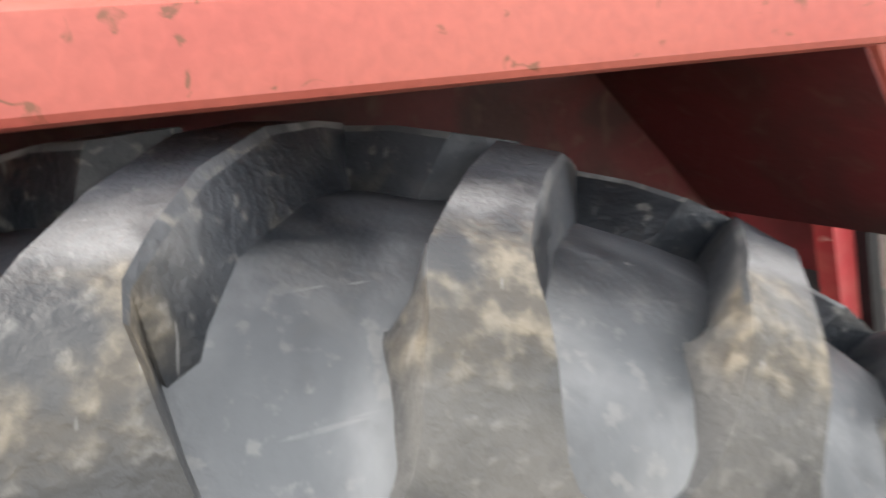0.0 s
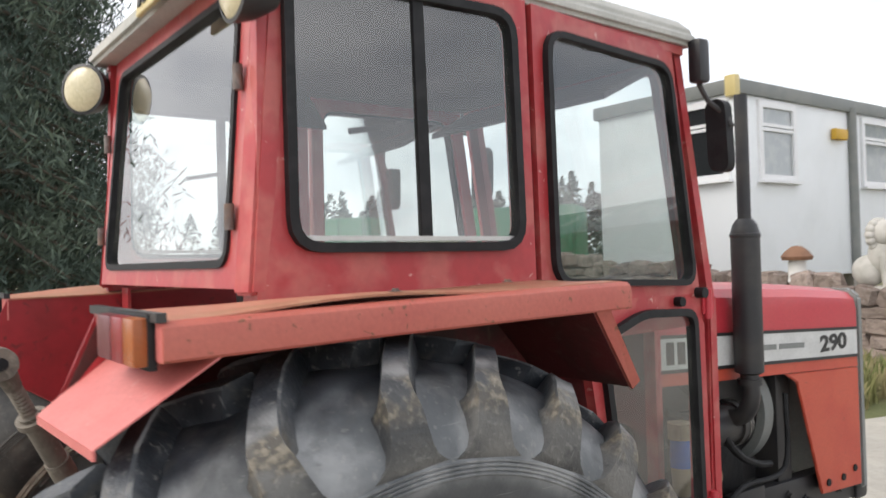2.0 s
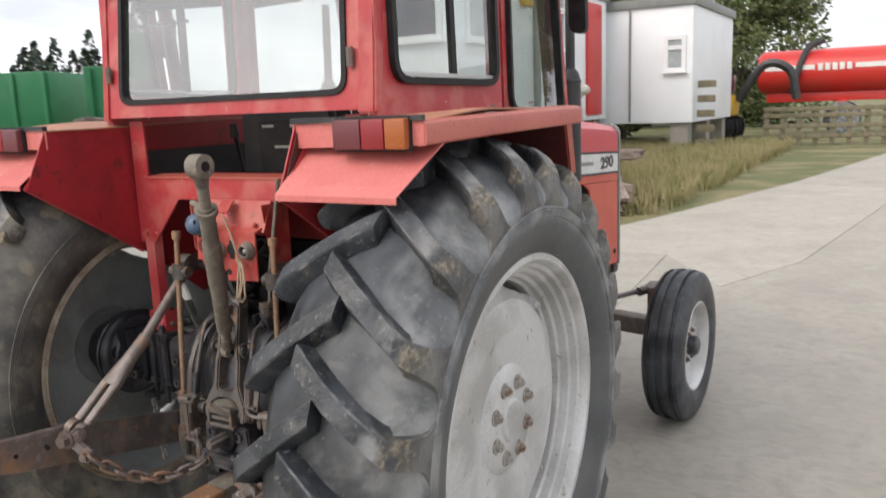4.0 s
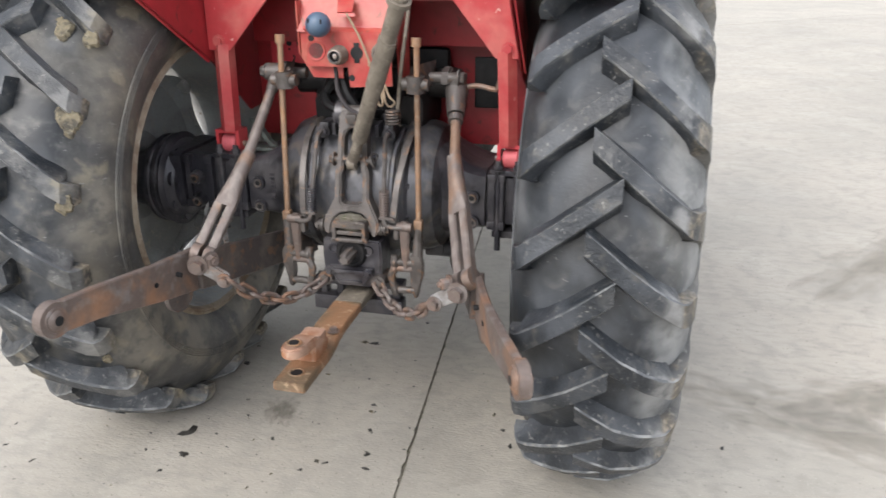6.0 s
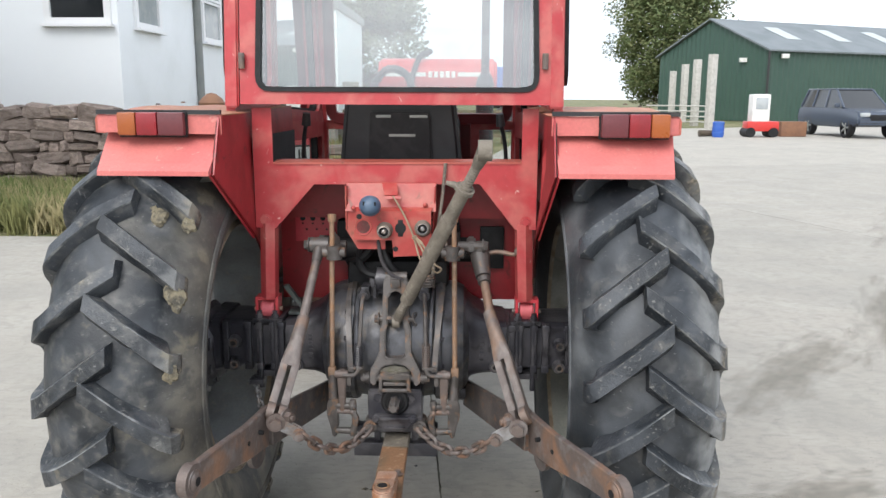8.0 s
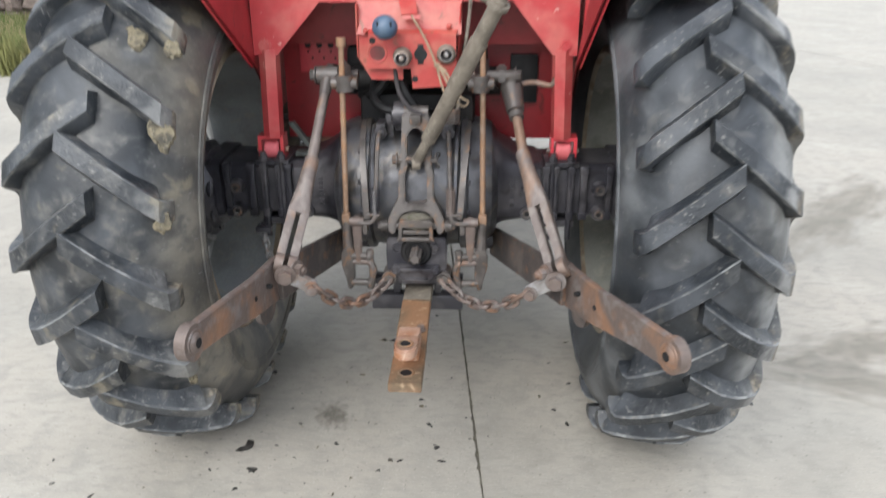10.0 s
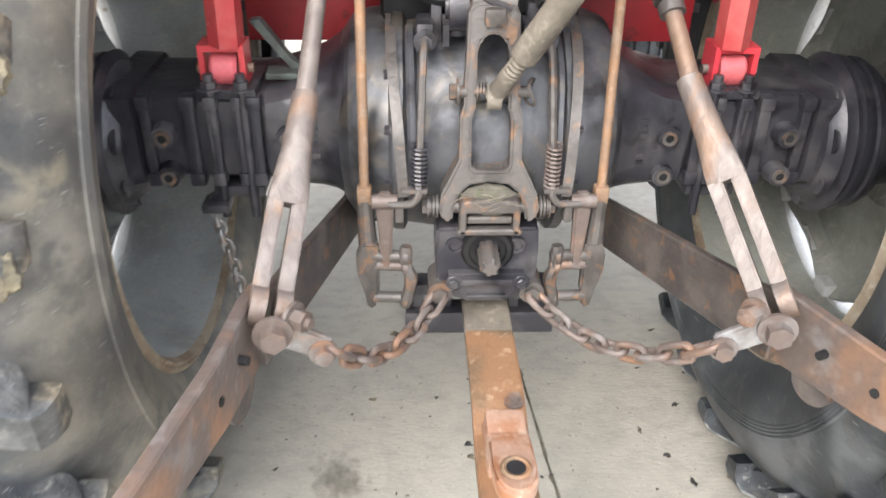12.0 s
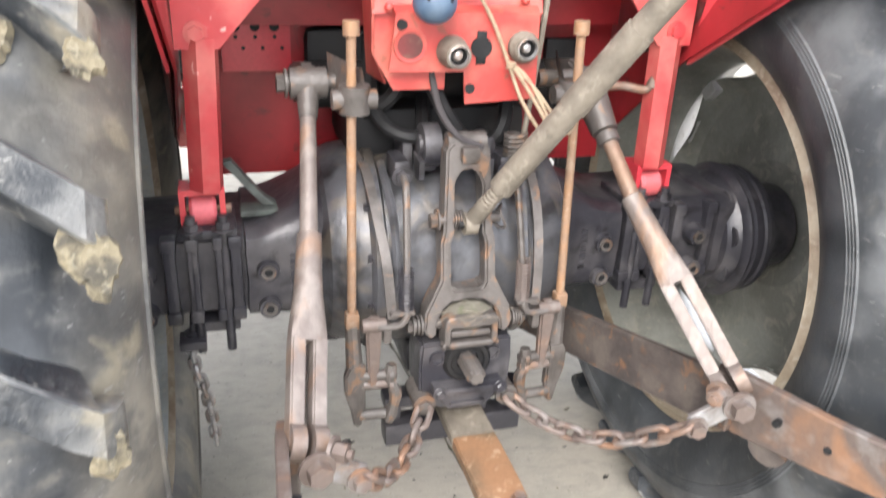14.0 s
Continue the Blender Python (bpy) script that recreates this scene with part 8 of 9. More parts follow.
def stone_wall(name, a, b, h0, h1, label, seed, budget):
    rng = random.Random(seed)
    a, b = Vector(a), Vector(b)
    w = thing(name, label, "stone wall", kind="structure")
    shapes = [stone_block(rng) for _ in range(7)]
    L = (b - a).length
    u = (b - a).normalized()
    ang = math.atan2(u.y, u.x)
    bm = bm_new()
    slab(bm, [a + Vector((0, 0.1, -0.1)), b + Vector((0, 0.1, -0.1)), b + Vector((0, 0.1, h1 - 0.15)), a + Vector((0, 0.1, h0 - 0.15))], Vector((0, 0.30, 0)))
    part("wall_core", bm, "stone", w)
    made = 0
    z = 0.0
    while z < max(h0, h1):
        row = rng.uniform(0.12, 0.27)
        x = rng.uniform(-0.2, 0)
        while x < L:
            sw = rng.choice((rng.uniform(0.14, 0.26), rng.uniform(0.25, 0.45), rng.uniform(0.4, 0.62)))
            tall = rng.uniform(0.75, 1.3)
            top = h0 + (h1 - h0) * min(max(x / L, 0), 1)
            if z + row * 0.5 < top and made < budget:
                last = z + row * 1.5 >= top
                c = a + u * (x + sw / 2) + Vector((0, 0.05, z + row / 2 + (rng.uniform(0, 0.05) if last else 0)))
                o = new("coping_stone" if last else "stone", shapes[rng.randrange(7)])
                o.parent = w
                o.matrix_local = Matrix.Translation(c) @ Euler((rng.uniform(-0.12, 0.12), rng.uniform(-0.16, 0.16), ang + rng.uniform(-0.14, 0.14))).to_matrix().to_4x4() @ Matrix.Diagonal((sw * 1.02, rng.uniform(0.24, 0.36), row * (1.3 if last else 1.0) * tall, 1))
                made += 1
            x += sw
        z += row
    return w


stone_wall("wall_west", (-15.5, 10.2, 0), (-7.6, 9.7, 0), 1.58, 1.52, "rough brown dry-stone wall above the grass bank", 3, 300)
stone_wall("wall_north", (-7.6, 9.7, 0), (-2.0, 9.0, 0), 1.52, 1.10, "rough brown dry-stone wall with coping stones", 4, 300)


def grass_tufts(name, spots, count, size, seed, material, label):
    rng = random.Random(seed)
    verts, faces = [], []
    for _ in range(count):
        x0, x1, y0, y1 = spots[rng.randrange(len(spots))]
        x, y = rng.uniform(x0, x1), rng.uniform(y0, y1)
        for k in range(5):
            a = rng.uniform(0, math.tau)
            h, l = size * rng.uniform(0.5, 1.3), size * rng.uniform(0.1, 0.55)
            w = 0.012
            i = len(verts)
            px, py = x + rng.uniform(-0.06, 0.06), y + rng.uniform(-0.06, 0.06)
            verts += [(px - w * math.sin(a), py + w * math.cos(a), -0.03), (px + w * math.sin(a), py - w * math.cos(a), -0.03), (px + l * 0.5 * math.cos(a), py + l * 0.5 * math.sin(a), h * 0.7), (px + l * math.cos(a), py + l * math.sin(a), h)]
            faces += [(i, i + 1, i + 2), (i, i + 2, i + 3)]
    me = bpy.data.meshes.new(name)
    me.from_pydata(verts, [], faces)
    ob = add_mesh(name, me, material)
    return tagged(ob, label, "grass", kind="stuff")


grass_tufts("tall_grass", [(-12, -2.2, 6.6, 9.6), (-14, -5.0, 7.6, 10.0)], 5200, 0.34, 21, "green_grass", "tall unkempt green grass below the stone wall")
grass_tufts("straw_grass", [(-12, -2.0, 6.4, 9.4), (-6.5, -1.2, 9.0, 24)], 6500, 0.34, 22, "straw_grass", "dry straw-coloured grass on the verge")


# site cabins
def cabin_window(parent, at, w, h, face, pane):
    """face: 'x' for a wall that looks to +x, 'y' for one that looks to -y."""
    g = new("cabin_window")
    g.parent = parent
    def V(u, d, z):
        return (at[0] + d, at[1] + u, at[2] + z) if face == "x" else (at[0] + u, at[1] - d, at[2] + z)
    nrm = (1, 0, 0) if face == "x" else (0, -1, 0)
    bm = bm_new()
    frame_bar(bm, [V(-w / 2, 0.02, 0), V(w / 2, 0.02, 0), V(w / 2, 0.02, h), V(-w / 2, 0.02, h)], 0.12, 0.08, nrm)
    frame_bar(bm, [V(-w / 2, 0.02, h * 0.66), V(w / 2, 0.02, h * 0.66), V(w / 2, 0.02, h * 0.72), V(-w / 2, 0.02, h * 0.72)], 0.06, 0.07, nrm)
    part("window_frame", bm, "upvc", g)
    bm = bm_new()
    slab(bm, [V(-w / 2 - 0.1, 0.01, -0.10), V(w / 2 + 0.1, 0.01, -0.10), V(w / 2 + 0.1, 0.14, -0.10), V(-w / 2 - 0.1, 0.14, -0.10)], (0, 0, 0.05))
    part("window_sill", bm, "upvc", g)
    for z0, z1 in ((0.0, h * 0.69), (h * 0.69, h)):
        bm = bm_new()
        vs = [bm.verts.new(p) for p in (V(-w / 2, 0.012, z0), V(w / 2, 0.012, z0), V(w / 2, 0.012, z1), V(-w / 2, 0.012, z1))]
        bm.faces.new(vs)
        bmesh.ops.recalc_face_normals(bm, faces=bm.faces)
        part("pane", bm, pane, g)


def cabin(x0, x1, y0, y1, z0, z1, label):
    c = thing("site_cabin", label, "site cabin", (0, 0, 0), "site cabins")
    bm = bm_new()
    box(bm, ((x0 + x1) / 2, (y0 + y1) / 2, (z0 + z1) / 2), (x1 - x0, y1 - y0, z1 - z0), (0, 0, 0), 0.03)
    part("body", bm, "white_panel", c)
    bm = bm_new()
    box(bm, ((x0 + x1) / 2, (y0 + y1) / 2, z1 + 0.10), (x1 - x0 + 0.16, y1 - y0 + 0.16, 0.26), (0, 0, 0), 0.03)
    part("roof_fascia", bm, "grey_cladding", c, "grey roof fascia")
    for x in (x0 + 0.4, x1 - 0.4):
        for y in (y0 + 0.4, (y0 + y1) / 2, y1 - 0.4):
            bm = bm_new()
            box(bm, (x, y, z0 / 2), (0.5, 0.5, z0 + 0.02))
            part("block_pier", bm, "concrete", c)
    return c


c1 = cabin(-9.2, -6.03, 11.7, 21.0, 1.08, 4.45, "white portable site cabin with grey fascia on block piers")
for y, w in ((13.02, 1.15), (17.0, 1.35)):
    cabin_window(c1, (-6.03, y, 2.95), w, 1.35, "x", "net_glass")
cabin_window(c1, (-6.75, 11.7, 2.95), 1.10, 1.35, "y", "dark_glass")
bm = bm_new()
box(bm, (-6.0, 19.85, 2.75), (0.08, 1.15, 3.05), (0, 0, 0), 0.01)
part("door", bm, "door_red", c1, "bright red door")
bm = bm_new()
rod(bm, (-5.96, 15.8, 1.1), (-5.96, 15.8, 4.5), 0.09)
part("down_pipe", bm, "grey_cladding", c1)
bm = bm_new()
box(bm, (-5.95, 15.25, 3.92), (0.12, 0.5, 0.22), (0, 0, 0), 0.03)
part("bulkhead_lamp", bm, "machine_yellow", c1, "yellow bulkhead lamp")
bm = bm_new()
box(bm, (-6.05, 11.68, 4.55), (0.22, 0.16, 0.38), (0, 0, 0), 0.03)
part("corner_casting", bm, "plate_yellow", c1)
c2 = cabin(-9.0, -3.6, 21.3, 27.0, 0.9, 4.2, "white site cabin end with a small window")
cabin_window(c2, (-4.1, 21.3, 2.4), 0.5, 0.9, "y", "net_glass")
bm = bm_new()
box(bm, (-5.4, 21.26, 2.55), (0.05, 0.06, 3.2))
part("panel_seam", bm, "grey_cladding", c2)


# garden ornaments on the wall
def ornaments():
    t = thing("toadstool_ornament", "small toadstool-shaped house ornament with a brown cap on the wall", "ornament", (-3.62, 9.25, 1.20))
    t.scale = (0.78, 0.78, 0.78)
    bm = bm_new()
    lathe(bm, [(0.0, 0.0), (0.0, 0.17), (0.1, 0.15), (0.36, 0.14), (0.40, 0.16)], "z", (0, 0, 0), 20)
    bmesh.ops.recalc_face_normals(bm, faces=bm.faces)
    part("stem", bm, "white_paint", t)
    bm = bm_new()
    lathe(bm, [(0.36, 0.0), (0.37, 0.24), (0.43, 0.26), (0.52, 0.19), (0.60, 0.09), (0.62, 0.0)], "z", (0, 0, 0), 12)
    bmesh.ops.recalc_face_normals(bm, faces=bm.faces)
    part("cap", bm, "brown_board", t)
    # seated lion as one plain shape
    bm = bm_new()
    c = Vector((-2.62, 9.3, 1.02))
    def blob(p, r, sc):
        bmesh.ops.create_uvsphere(bm, u_segments=16, v_segments=10, radius=r, matrix=Matrix.Translation(c + Vector(p)) @ Matrix.Diagonal((*sc, 1)))
    box(bm, c + Vector((0, 0, 0.06)), (0.62, 0.42, 0.14), (0, 0, 0), 0.02)
    blob((-0.10, 0, 0.32), 0.20, (1.0, 0.8, 1.0))
    blob((0.05, 0, 0.50), 0.17, (0.9, 0.85, 1.5))
    blob((0.10, 0, 0.78), 0.17, (0.95, 0.95, 1.0))
    blob((0.22, 0, 0.76), 0.10, (1.1, 0.9, 0.8))
    rod(bm, c + Vector((0.16, -0.08, 0.12)), c + Vector((0.12, -0.08, 0.5)), 0.055, 0.07)
    rod(bm, c + Vector((0.16, 0.08, 0.12)), c + Vector((0.12, 0.08, 0.5)), 0.055, 0.07)
    rng = random.Random(9)
    for k in range(14):
        a = math.tau * k / 14
        blob((0.04 + 0.05 * math.cos(a), 0.15 * math.cos(a), 0.76 + 0.16 * math.sin(a)), 0.06, (1, 1, 1))
    ob = part("stone_lion", bm, "pale_stone")
    tagged(ob, "pale cast-stone seated lion on the wall", "statue")


ornaments()


# far end: fence, tanker, digger
def fence():
    f = thing("fence", "weathered timber post-and-rail fence", "fence")
    a, b = Vector((-2.2, 25.5, -0.03)), Vector((1.6, 26.0, -0.03))
    n = 9
    for k in range(n):
        p = a.lerp(b, k / (n - 1))
        bm = bm_new()
        box(bm, p + Vector((0, 0, 0.6)), (0.14, 0.14, 1.25), (0, 0, 3 * (k % 3)), 0.01)
        part("post", bm, "fence_wood", f)
    for z in (0.3, 0.62, 0.95, 1.15):
        bm = bm_new()
        d = b - a
        box(bm, (a + b) / 2 + Vector((0, -0.09, z)), (d.length + 0.2, 0.05, 0.13), (0, 0.3 * (z - 0.6), math.degrees(math.atan2(d.y, d.x))), 0.01)
        part("rail", bm, "fence_wood", f)
    for k in range(5):
        bm = bm_new()
        box(bm, (-3.3, 21.6 + k * 0.05, 0.3 + k * 0.42), (0.5, 0.06, 0.2), (0, 0, 0), 0.01)
        part("board", bm, "fence_wood", f)


fence()


def tanker():
    t = thing("slurry_tanker", "red slurry tanker trailer with a white stripe", "tanker", (-1.0, 33.0, 0))
    bm = bm_new()
    rod(bm, (-2.6, 0, 2.45), (2.6, 0, 2.45), 0.85, seg=36)
    bmesh.ops.bevel(bm, geom=[e for e in bm.edges if e.calc_face_angle(0) > 1], offset=0.12, segments=3, affect="EDGES")
    part("tank", bm, "tanker_red", t)
    bm = bm_new()
    slab(bm, [(-2.3, -0.862, 2.50), (-0.5, -0.862, 2.50), (-0.5, -0.862, 2.68), (-2.3, -0.862, 2.68)], (0, 0.02, 0))
    slab(bm, [(0.9, -0.862, 2.50), (2.3, -0.862, 2.50), (2.3, -0.862, 2.68), (0.9, -0.862, 2.68)], (0, 0.02, 0))
    part("stripe", bm, "white_paint", t)
    bm = bm_new()
    for k in range(5):
        box(bm, (-0.30 + k * 0.25, -0.86, 2.59), (0.17, 0.03, 0.26))
    part("lettering_bar", bm, "white_paint", t)
    for y in (-0.8, 0.8):
        bm = bm_new()
        lathe(bm, [(y - 0.22, 0.0), (y - 0.22, 0.35), (y - 0.2, 0.62), (y + 0.2, 0.62), (y + 0.22, 0.35), (y + 0.22, 0.0)], "y", (0.5, 0, 0.62), 32)
        bmesh.ops.recalc_face_normals(bm, faces=bm.faces)
        part("wheel", bm, "rubber", t)
    bm = bm_new()
    box(bm, (0, 0, 1.45), (4.6, 0.5, 0.35), (0, 0, 0), 0.03)
    box(bm, (0.5, 0, 0.95), (0.3, 1.6, 0.7), (0, 0, 0), 0.02)
    part("chassis", bm, "tanker_red", t)
    bm = bm_new()
    tube(bm, curve_pts([(-1.3, -0.9, 1.6), (-1.1, -1.0, 2.4), (-0.8, -0.6, 3.3), (-0.3, -0.2, 3.6)], 5), 0.12, 10)
    part("suction_arm", bm, "black_paint", t)
    b = thing("blue_trailer", "blue farm trailer behind the red tanker", "trailer", (2.7, 36.5, 0))
    bm = bm_new()
    box(bm, (0, 0, 2.3), (2.4, 2.0, 1.5), (0, 0, 0), 0.05)
    part("body", bm, "blue_paint", b)
    for x in (-0.5, 0.6):
        bm = bm_new()
        rod(bm, (x, -0.9, 0.6), (x, 0.9, 0.6), 0.6, seg=28)
        part("wheel", bm, "rubber", b)
    bm = bm_new()
    box(bm, (0, 0, 1.35), (2.2, 0.8, 0.5))
    part("chassis", bm, "black_paint", b)
    d = thing("mini_digger", "yellow digger parked behind the fence", "digger", (-4.9, 30.5, 0))
    bm = bm_new()
    box(bm, (0, 0, 1.25), (1.7, 1.5, 0.8), (0, 0, 0), 0.15)
    part("body", bm, "machine_yellow", d)
    bm = bm_new()
    box(bm, (0.3, 0, 1.95), (0.9, 1.2, 0.9), (0, 0, 0), 0.06)
    part("cab", bm, "dark_glass", d)
    for y in (-0.75, 0.75):
        bm = bm_new()
        box(bm, (0, y, 0.4), (2.1, 0.4, 0.8), (0, 0, 0), 0.3)
        part("track", bm, "black_rubber", d)
    bm = bm_new()
    tube(bm, curve_pts([(0.9, 0, 1.4), (1.8, 0, 2.7), (2.7, 0, 2.5), (3.0, 0, 1.4)], 5), 0.16, 8)
    part("boom", bm, "black_paint", d)


tanker()


# green trailers seen through the cab
def green_trailer(at, ang, ln, label):
    t = thing("silage_trailer", label, "trailer", at, "green farm trailers")
    t.rotation_euler = (0, 0, ang)
    bm = bm_new()
    box(bm, (0, 0, 2.2), (ln, 2.3, 1.75), (0, 0, 0), 0.05)
    part("body", bm, "trailer_green", t)
    for k in range(7):
        bm = bm_new()
        box(bm, (-ln / 2 + 0.15 + k * (ln - 0.3) / 6, -1.17, 2.2), (0.12, 0.10, 1.7), (0, 0, 0), 0.01)
        part("rib", bm, "trailer_green", t)
    bm = bm_new()
    box(bm, (0, 0, 1.15), (ln, 0.9, 0.3), (0, 0, 0), 0.02)
    part("chassis", bm, "black_paint", t)
    for x in (-0.7, 0.7):
        bm = bm_new()
        rod(bm, (x, -1.0, 0.55), (x, 1.0, 0.55), 0.55, seg=28)
        part("wheel", bm, "rubber", t)


green_trailer((-16.2, 14.6, -0.03), radians(35), 5.5, "green high-sided farm trailer parked beyond the yard")
green_trailer((-23.0, 12.0, -0.03), radians(28), 6.0, "green ribbed farm trailer in the distance")


# green shed, pillars, car and yard clutter
def shed():
    s = thing("farm_shed", "large dark green corrugated farm shed with a grey roof", "shed")
    c = Vector((21.15, 53.44, 0))
    u = Vector((-0.432, 0.902, 0))          # along the gable
    v = Vector((0.902, 0.432, 0))           # along the side
    W, L, E, R = 11.5, 36.0, 4.9, 7.3
    def corrugated(p, d, ln, z1f, out):
        bm = bm_new()
        n = int(ln / 0.25)
        vs = []
        for k in range(n + 1):
            q = p + d * (ln * k / n) + out * (0.05 if k % 2 else 0.0)
            vs.append((bm.verts.new(q), bm.verts.new(q + Vector((0, 0, z1f(k / n))))))
        for (a, b), (e, f) in zip(vs, vs[1:]):
            bm.faces.new((a, e, f, b))
        bmesh.ops.recalc_face_normals(bm, faces=bm.faces)
        return bm
    part("gable_wall", corrugated(c, u, W, lambda t: E + (R - E) * (1 - abs(2 * t - 1)), -v), "green_shed", s, smooth=False)
    part("side_wall", corrugated(c, v, L, lambda t: E, -u), "green_shed", s, smooth=False)
    part("side_wall", corrugated(c + u * W, v, L, lambda t: E, u), "green_shed", s, smooth=False)
    part("gable_wall", corrugated(c + v * L, u, W, lambda t: E + (R - E) * (1 - abs(2 * t - 1)), v), "green_shed", s, smooth=False)
    for a, b in ((0.0, 0.5), (1.0, 0.5)):
        bm = bm_new()
        o = -v * 0.3
        ea = c + u * W * a - (u * 0.3 if a == 0 else u * -0.3) + Vector((0, 0, E - 0.1))
        ri = c + u * W * b + Vector((0, 0, R + 0.05))
        slab(bm, [ea + o, ea + v * (L + 0.6) + o, ri + v * (L + 0.6) + o, ri + o], (0, 0, 0.12))
        roof = part("roof", bm, "shed_roof", s, "grey sheet roof")
        if a == 0.0:
            for k in range(6):
                b2 = bm_new()
                p0 = ea.lerp(ri, 0.35) + v * (3.5 + k * 5.2) + Vector((0, 0, 0.14))
                p1 = ea.lerp(ri, 0.75) + v * (3.5 + k * 5.2) + Vector((0, 0, 0.14))
                slab(b2, [p0, p0 + v * 1.4, p1 + v * 1.4, p1], (0, 0, 0.02))
                part("skylight", b2, "skylight", roof)
    bm = bm_new()
    rod(bm, c - v * 0.15 - u * 0.15, c - v * 0.15 - u * 0.15 + Vector((0, 0, E)), 0.09)
    part("down_pipe", bm, "black_paint", s)
    bm = bm_new()
    box(bm, c + u * 2.2 - v * 0.2 + Vector((0, 0, 4.3)), (0.5, 0.3, 0.3), (0, 0, 0), 0.03)
    part("flood_lamp", bm, "white_paint", s)
    bm = bm_new()
    box(bm, c + v * 1.2 - u * 0.25 + Vector((0, 0, 4.5)), (0.5, 0.3, 0.3), (0, 0, 0), 0.03)
    part("flood_lamp", bm, "white_paint", s)
    # pale posts in front of the gable
    for k, (px, d, h) in enumerate(((0.222, 62, 3.6), (0.236, 57, 3.9), (0.250, 50, 3.9), (0.268, 44, 3.9))):
        p = thing("concrete_post", "pale upright concrete post before the green shed", "post", (0.262 + (px + 0.025) * d, -2.76 + 0.965 * d, -0.03), "pale posts beside the shed")
        bm = bm_new()
        box(bm, (0, 0, h / 2), (0.36, 0.36, h), (0, 0, 20), 0.02)
        part("shaft", bm, "pale_stone", p)
    f = thing("metal_gate", "pale metal field gate between the posts", "gate", (12.7, 43.65, -0.03))
    for z in (0.3, 0.6, 0.9, 1.2):
        bm = bm_new()
        rod(bm, (-1.4, 2.6, z), (1.4, -0.6, z), 0.04)
        part("bar", bm, "pale_stone", f)


shed()
broadleaf((19.26, 73.5, -0.03), 13.5, 5.2, 31, "tall green broadleaf tree beside the shed", 60000, 110)
broadleaf((-8.9, 31.2, -0.03), 7.6, 2.5, 32, "green tree behind the site cabins")
broadleaf((-6.5, 44.0, -0.03), 7.0, 5.0, 33, "broad dark tree behind the tanker")
broadleaf((-12.0, 46.0, -0.03), 9.0, 5.0, 34, "green tree behind the digger")


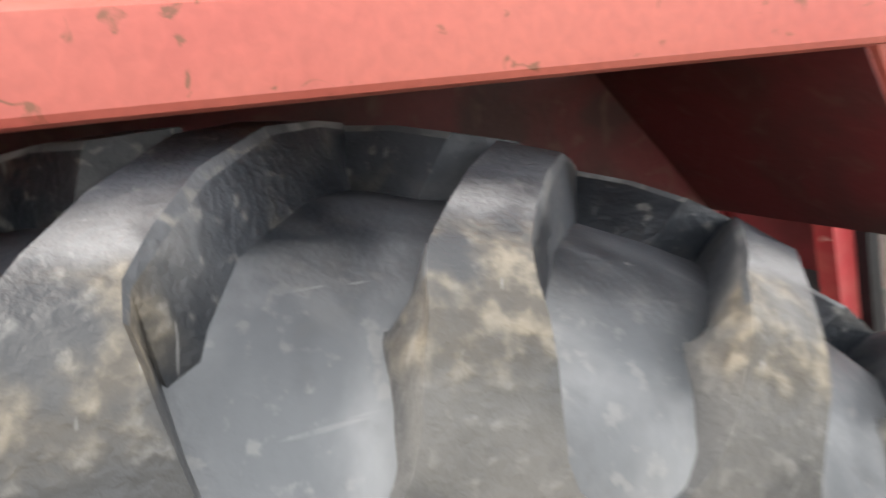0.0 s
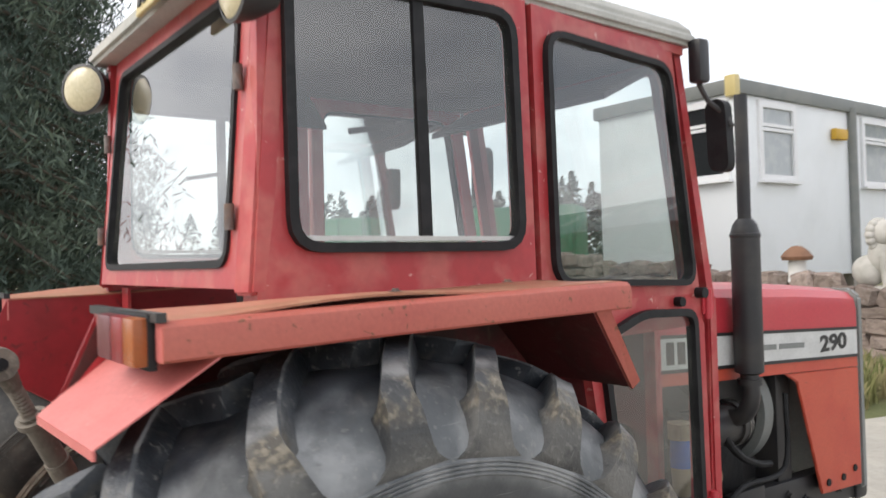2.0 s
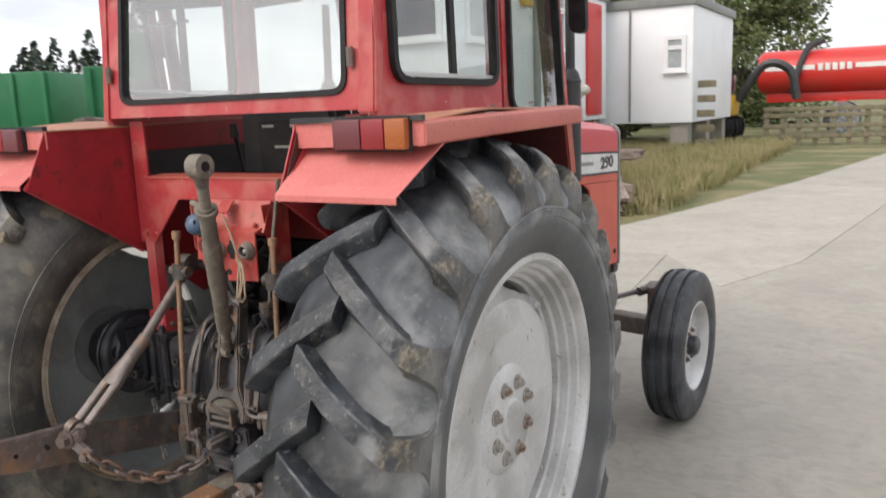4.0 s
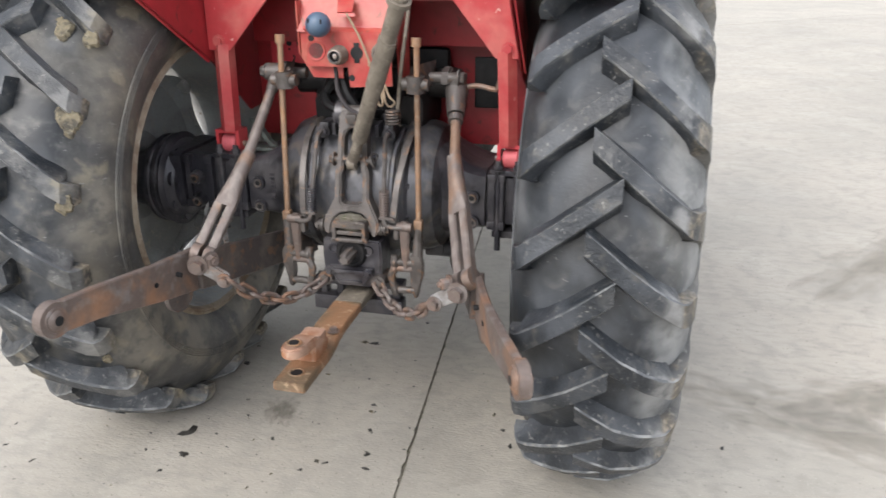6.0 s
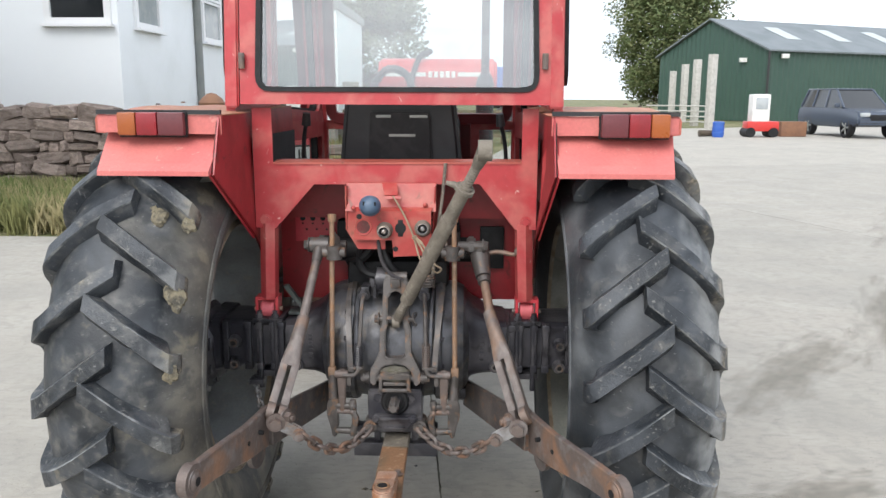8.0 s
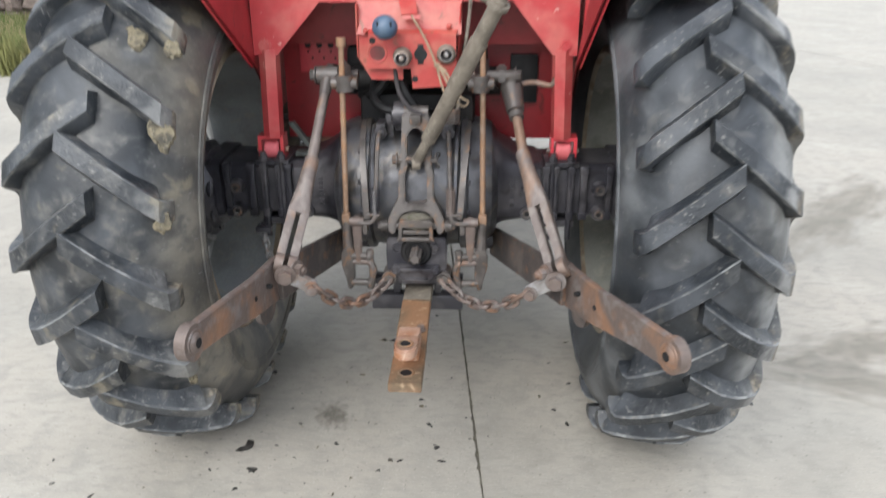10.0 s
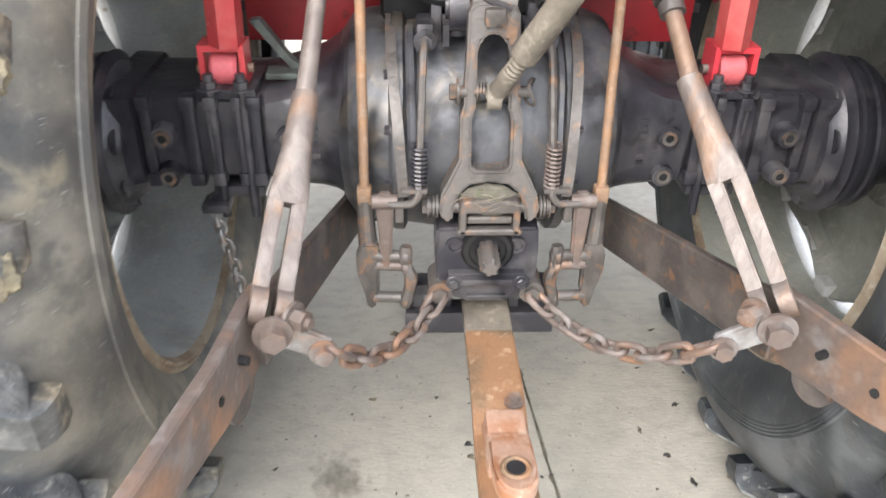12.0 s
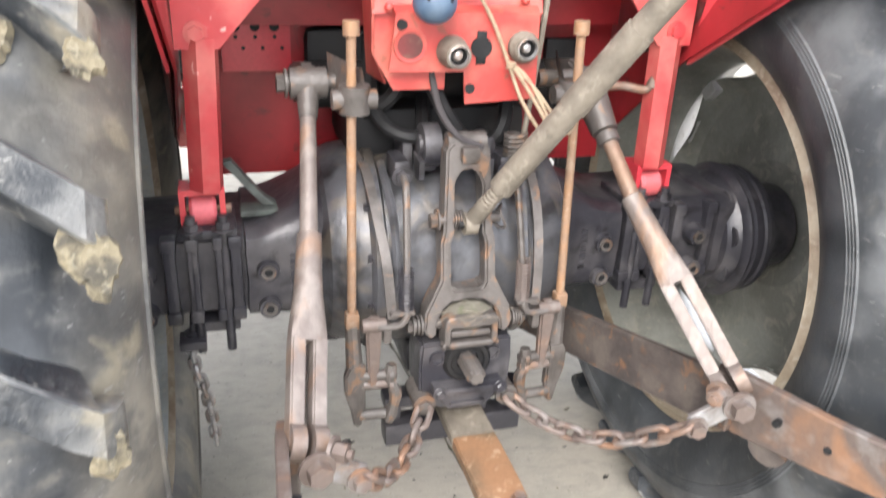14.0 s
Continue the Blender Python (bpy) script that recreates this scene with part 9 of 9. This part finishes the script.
def car():
    c = thing("car", "dark blue estate off-roader parked on the far yard", "car", (17.13, 32.74, 0))
    c.rotation_euler = (0, 0, radians(-86))
    c.scale = (1.1, 1.1, 1.2)
    L, W = 4.7, 1.9
    bm = bm_new()
    sec = [(-2.33, 0.45, 0.95), (-2.30, 0.40, 1.05), (-1.9, 0.36, 1.08), (0.0, 0.36, 1.06), (1.0, 0.36, 1.04), (1.3, 0.38, 1.02), (2.15, 0.42, 0.92), (2.35, 0.48, 0.75)]
    rings = []
    for x, z0, z1 in sec:
        ring = []
        for y, t in ((-0.95, 0.0), (-0.96, 0.5), (-0.90, 1.0), (0.90, 1.0), (0.96, 0.5), (0.95, 0.0)):
            ring.append(bm.verts.new((x, y, z0 + (z1 - z0) * t)))
        rings.append(ring)
    for q, w in zip(rings, rings[1:]):
        for i in range(6):
            bm.faces.new((q[i], q[(i + 1) % 6], w[(i + 1) % 6], w[i]))
    bm.faces.new(rings[0])
    bm.faces.new(rings[-1][::-1])
    bmesh.ops.recalc_face_normals(bm, faces=bm.faces)
    bmesh.ops.bevel(bm, geom=[e for e in bm.edges if e.calc_face_angle(0) > 0.5], offset=0.06, segments=2, affect="EDGES")
    part("body", bm, "car_blue", c)
    bm = bm_new()
    low = [(-2.25, -0.86, 1.04), (1.15, -0.86, 1.02), (1.15, 0.86, 1.02), (-2.25, 0.86, 1.04)]
    top = [(-2.0, -0.70, 1.66), (0.25, -0.70, 1.68), (0.25, 0.70, 1.68), (-2.0, 0.70, 1.66)]
    a, b = [bm.verts.new(p) for p in low], [bm.verts.new(p) for p in top]
    for i in range(4):
        bm.faces.new((a[i], a[(i + 1) % 4], b[(i + 1) % 4], b[i]))
    bm.faces.new(b)
    bmesh.ops.recalc_face_normals(bm, faces=bm.faces)
    part("glasshouse", bm, "dark_glass", c)
    bm = bm_new()
    box(bm, (-0.88, 0, 1.69), (2.35, 1.42, 0.06), (0, 0, 0), 0.025)
    part("roof", bm, "car_blue", c)
    for p0, p1 in (((-2.22, 1.05), (-1.97, 1.66)), ((-1.25, 1.05), (-1.2, 1.67)), ((-0.25, 1.05), (-0.30, 1.67)), ((1.12, 1.03), (0.24, 1.67))):
        for s in (-1, 1):
            bm = bm_new()
            rod(bm, (p0[0], s * 0.865, p0[1]), (p1[0], s * 0.705, p1[1]), 0.045, seg=8)
            part("pillar", bm, "car_blue", c)
    for x in (-1.4, 1.45):
        for s in (-1, 1):
            bm = bm_new()
            lathe(bm, [(s * 0.70, 0.0), (s * 0.70, 0.34), (s * 0.74, 0.37), (s * 0.93, 0.37), (s * 0.96, 0.33), (s * 0.95, 0.25)], "y", (x, 0, 0.37), 32)
            bmesh.ops.recalc_face_normals(bm, faces=bm.faces)
            w = part("tyre", bm, "black_rubber", c)
            bm = bm_new()
            for k in range(5):
                aa = math.tau * k / 5
                box(bm, (x + 0.13 * math.cos(aa), s * 0.945, 0.37 + 0.13 * math.sin(aa)), (0.24, 0.02, 0.06), (0, -math.degrees(aa), 0))
            part("wheel_spokes", bm, "grey_cladding", w)
    for s in (-1, 1):
        bm = bm_new()
        box(bm, (2.25, s * 0.68, 0.82), (0.22, 0.34, 0.13), (0, 0, s * 12), 0.03)
        part("headlight", bm, "net_glass", c)
        bm = bm_new()
        box(bm, (0.85, s * 1.0, 1.12), (0.12, 0.20, 0.15), (0, 0, 0), 0.03)
        part("door_mirror", bm, "car_blue", c)
    bm = bm_new()
    box(bm, (2.33, 0, 0.72), (0.06, 1.0, 0.20), (0, 0, 0), 0.02)
    part("grille", bm, "black_rubber", c)


car()


def clutter():
    d = thing("small_dumper", "small white and red yard machine with a cab", "yard machine", (12.75, 31.55, 0))
    d.scale = (1.2, 1.2, 1.2)
    bm = bm_new()
    box(bm, (0, 0, 1.0), (0.62, 0.5, 1.0), (0, 0, 0), 0.05)
    part("cab", bm, "white_paint", d)
    bm = bm_new()
    box(bm, (0, -0.26, 1.18), (0.42, 0.03, 0.4), (0, 0, 0), 0.02)
    part("cab_glass", bm, "net_glass", d)
    bm = bm_new()
    box(bm, (0.1, 0, 0.38), (1.1, 0.6, 0.35), (0, 0, 0), 0.05)
    part("base", bm, "tanker_red", d)
    for x in (-0.35, 0.45):
        bm = bm_new()
        rod(bm, (x, -0.34, 0.17), (x, 0.34, 0.17), 0.17, seg=20)
        part("wheel", bm, "black_rubber", d)
    b = thing("barrel", "blue plastic barrel on the yard", "barrel", (10.94, 31.09, 0))
    bm = bm_new()
    lathe(bm, [(0.0, 0.0), (0.0, 0.22), (0.2, 0.25), (0.22, 0.235), (0.42, 0.25), (0.44, 0.235), (0.62, 0.24), (0.66, 0.2), (0.66, 0.0)], "z", (0, 0, 0), 24)
    bmesh.ops.recalc_face_normals(bm, faces=bm.faces)
    part("shell", bm, "blue_paint", b)
    r = thing("trough", "brown rusty trough on the yard", "trough", (14.42, 32.21, 0))
    bm = bm_new()
    box(bm, (0, 0, 0.32), (1.1, 0.7, 0.64), (0, 0, 0), 0.03)
    part("body", bm, "brown_board", r)
    l = thing("log", "short weathered log lying beside the blue barrel", "log", (10.64, 31.4, 0.1))
    bm = bm_new()
    rod(bm, (-0.4, 0, 0.05), (0.4, 0.1, 0.05), 0.14, 0.12)
    part("timber", bm, "bark", l)


clutter()


# oil drips and crumbs on the concrete
def drips():
    rng = random.Random(8)
    spots = [(-0.536, -0.446, 0.034), (0.091, -0.49, 0.014), (-0.132, 0.277, 0.020), (-0.176, 0.279, 0.022), (-0.491, -0.555, 0.015), (0.501, -0.275, 0.013), (0.467, -0.196, 0.012), (-0.254, -0.412, 0.010), (-0.376, -0.488, 0.009),
             (-0.102, -0.543, 0.008), (-0.557, 0.018, 0.014), (-0.519, -0.646, 0.010), (-0.223, -0.658, 0.009), (-1.076, -0.641, 0.012), (-0.934, -0.691, 0.010), (0.038, -0.294, 0.010), (0.472, 0.119, 0.010)]
    for _ in range(150):
        spots.append((rng.gauss(-0.15, 0.6), rng.gauss(-0.4, 0.5), rng.choice((0.003, 0.004, 0.004, 0.005, 0.006, 0.008, 0.011))))
    for x, y, r in spots:
        bm = bm_new()
        n = 11
        turn, thin = rng.uniform(0, math.pi), rng.uniform(0.35, 0.9)
        ring = []
        for k in range(n):
            a, q = math.tau * k / n, r * rng.uniform(0.45, 1.4)
            u, v = q * math.cos(a), q * thin * math.sin(a)
            ring.append(bm.verts.new((x + u * math.cos(turn) - v * math.sin(turn), y + u * math.sin(turn) + v * math.cos(turn), 0.0015)))
        top = bm.verts.new((x, y, 0.0015 + min(0.006, r * 0.25)))
        for k in range(n):
            bm.faces.new((ring[k], ring[(k + 1) % n], top))
        part("oil_crumb", bm, "grime" if rng.random() > 0.25 else "clay", yard, smooth=False)


drips()


def stains():
    for x, y, rx, ry, turn, mt in STAINS:
        bm = bm_new()
        bmesh.ops.create_circle(bm, cap_ends=True, segments=32, radius=1.0)
        o = part("stain", bm, mt, yard, smooth=False)
        o.location, o.scale, o.rotation_euler = (x, y, 0.0008), (rx, ry, 1), (0, 0, turn)


STAINS = [(-0.29, -0.257, 0.075, 0.11, 0.3, "oil_soak"), (1.50, 0.08, 0.62, 0.22, -0.30, "mud_soak"), (1.75, 0.30, 0.5, 0.2, 0.4, "mud_soak"), (2.3, 1.9, 1.2, 0.3, 0.9, "mud_soak"),
          (3.6, 3.2, 1.9, 0.35, 1.1, "mud_soak"), (6.5, 8.0, 3.2, 0.6, 1.0, "mud_soak"), (1.9, -0.9, 0.6, 0.15, -0.2, "mud_soak")]
stains()
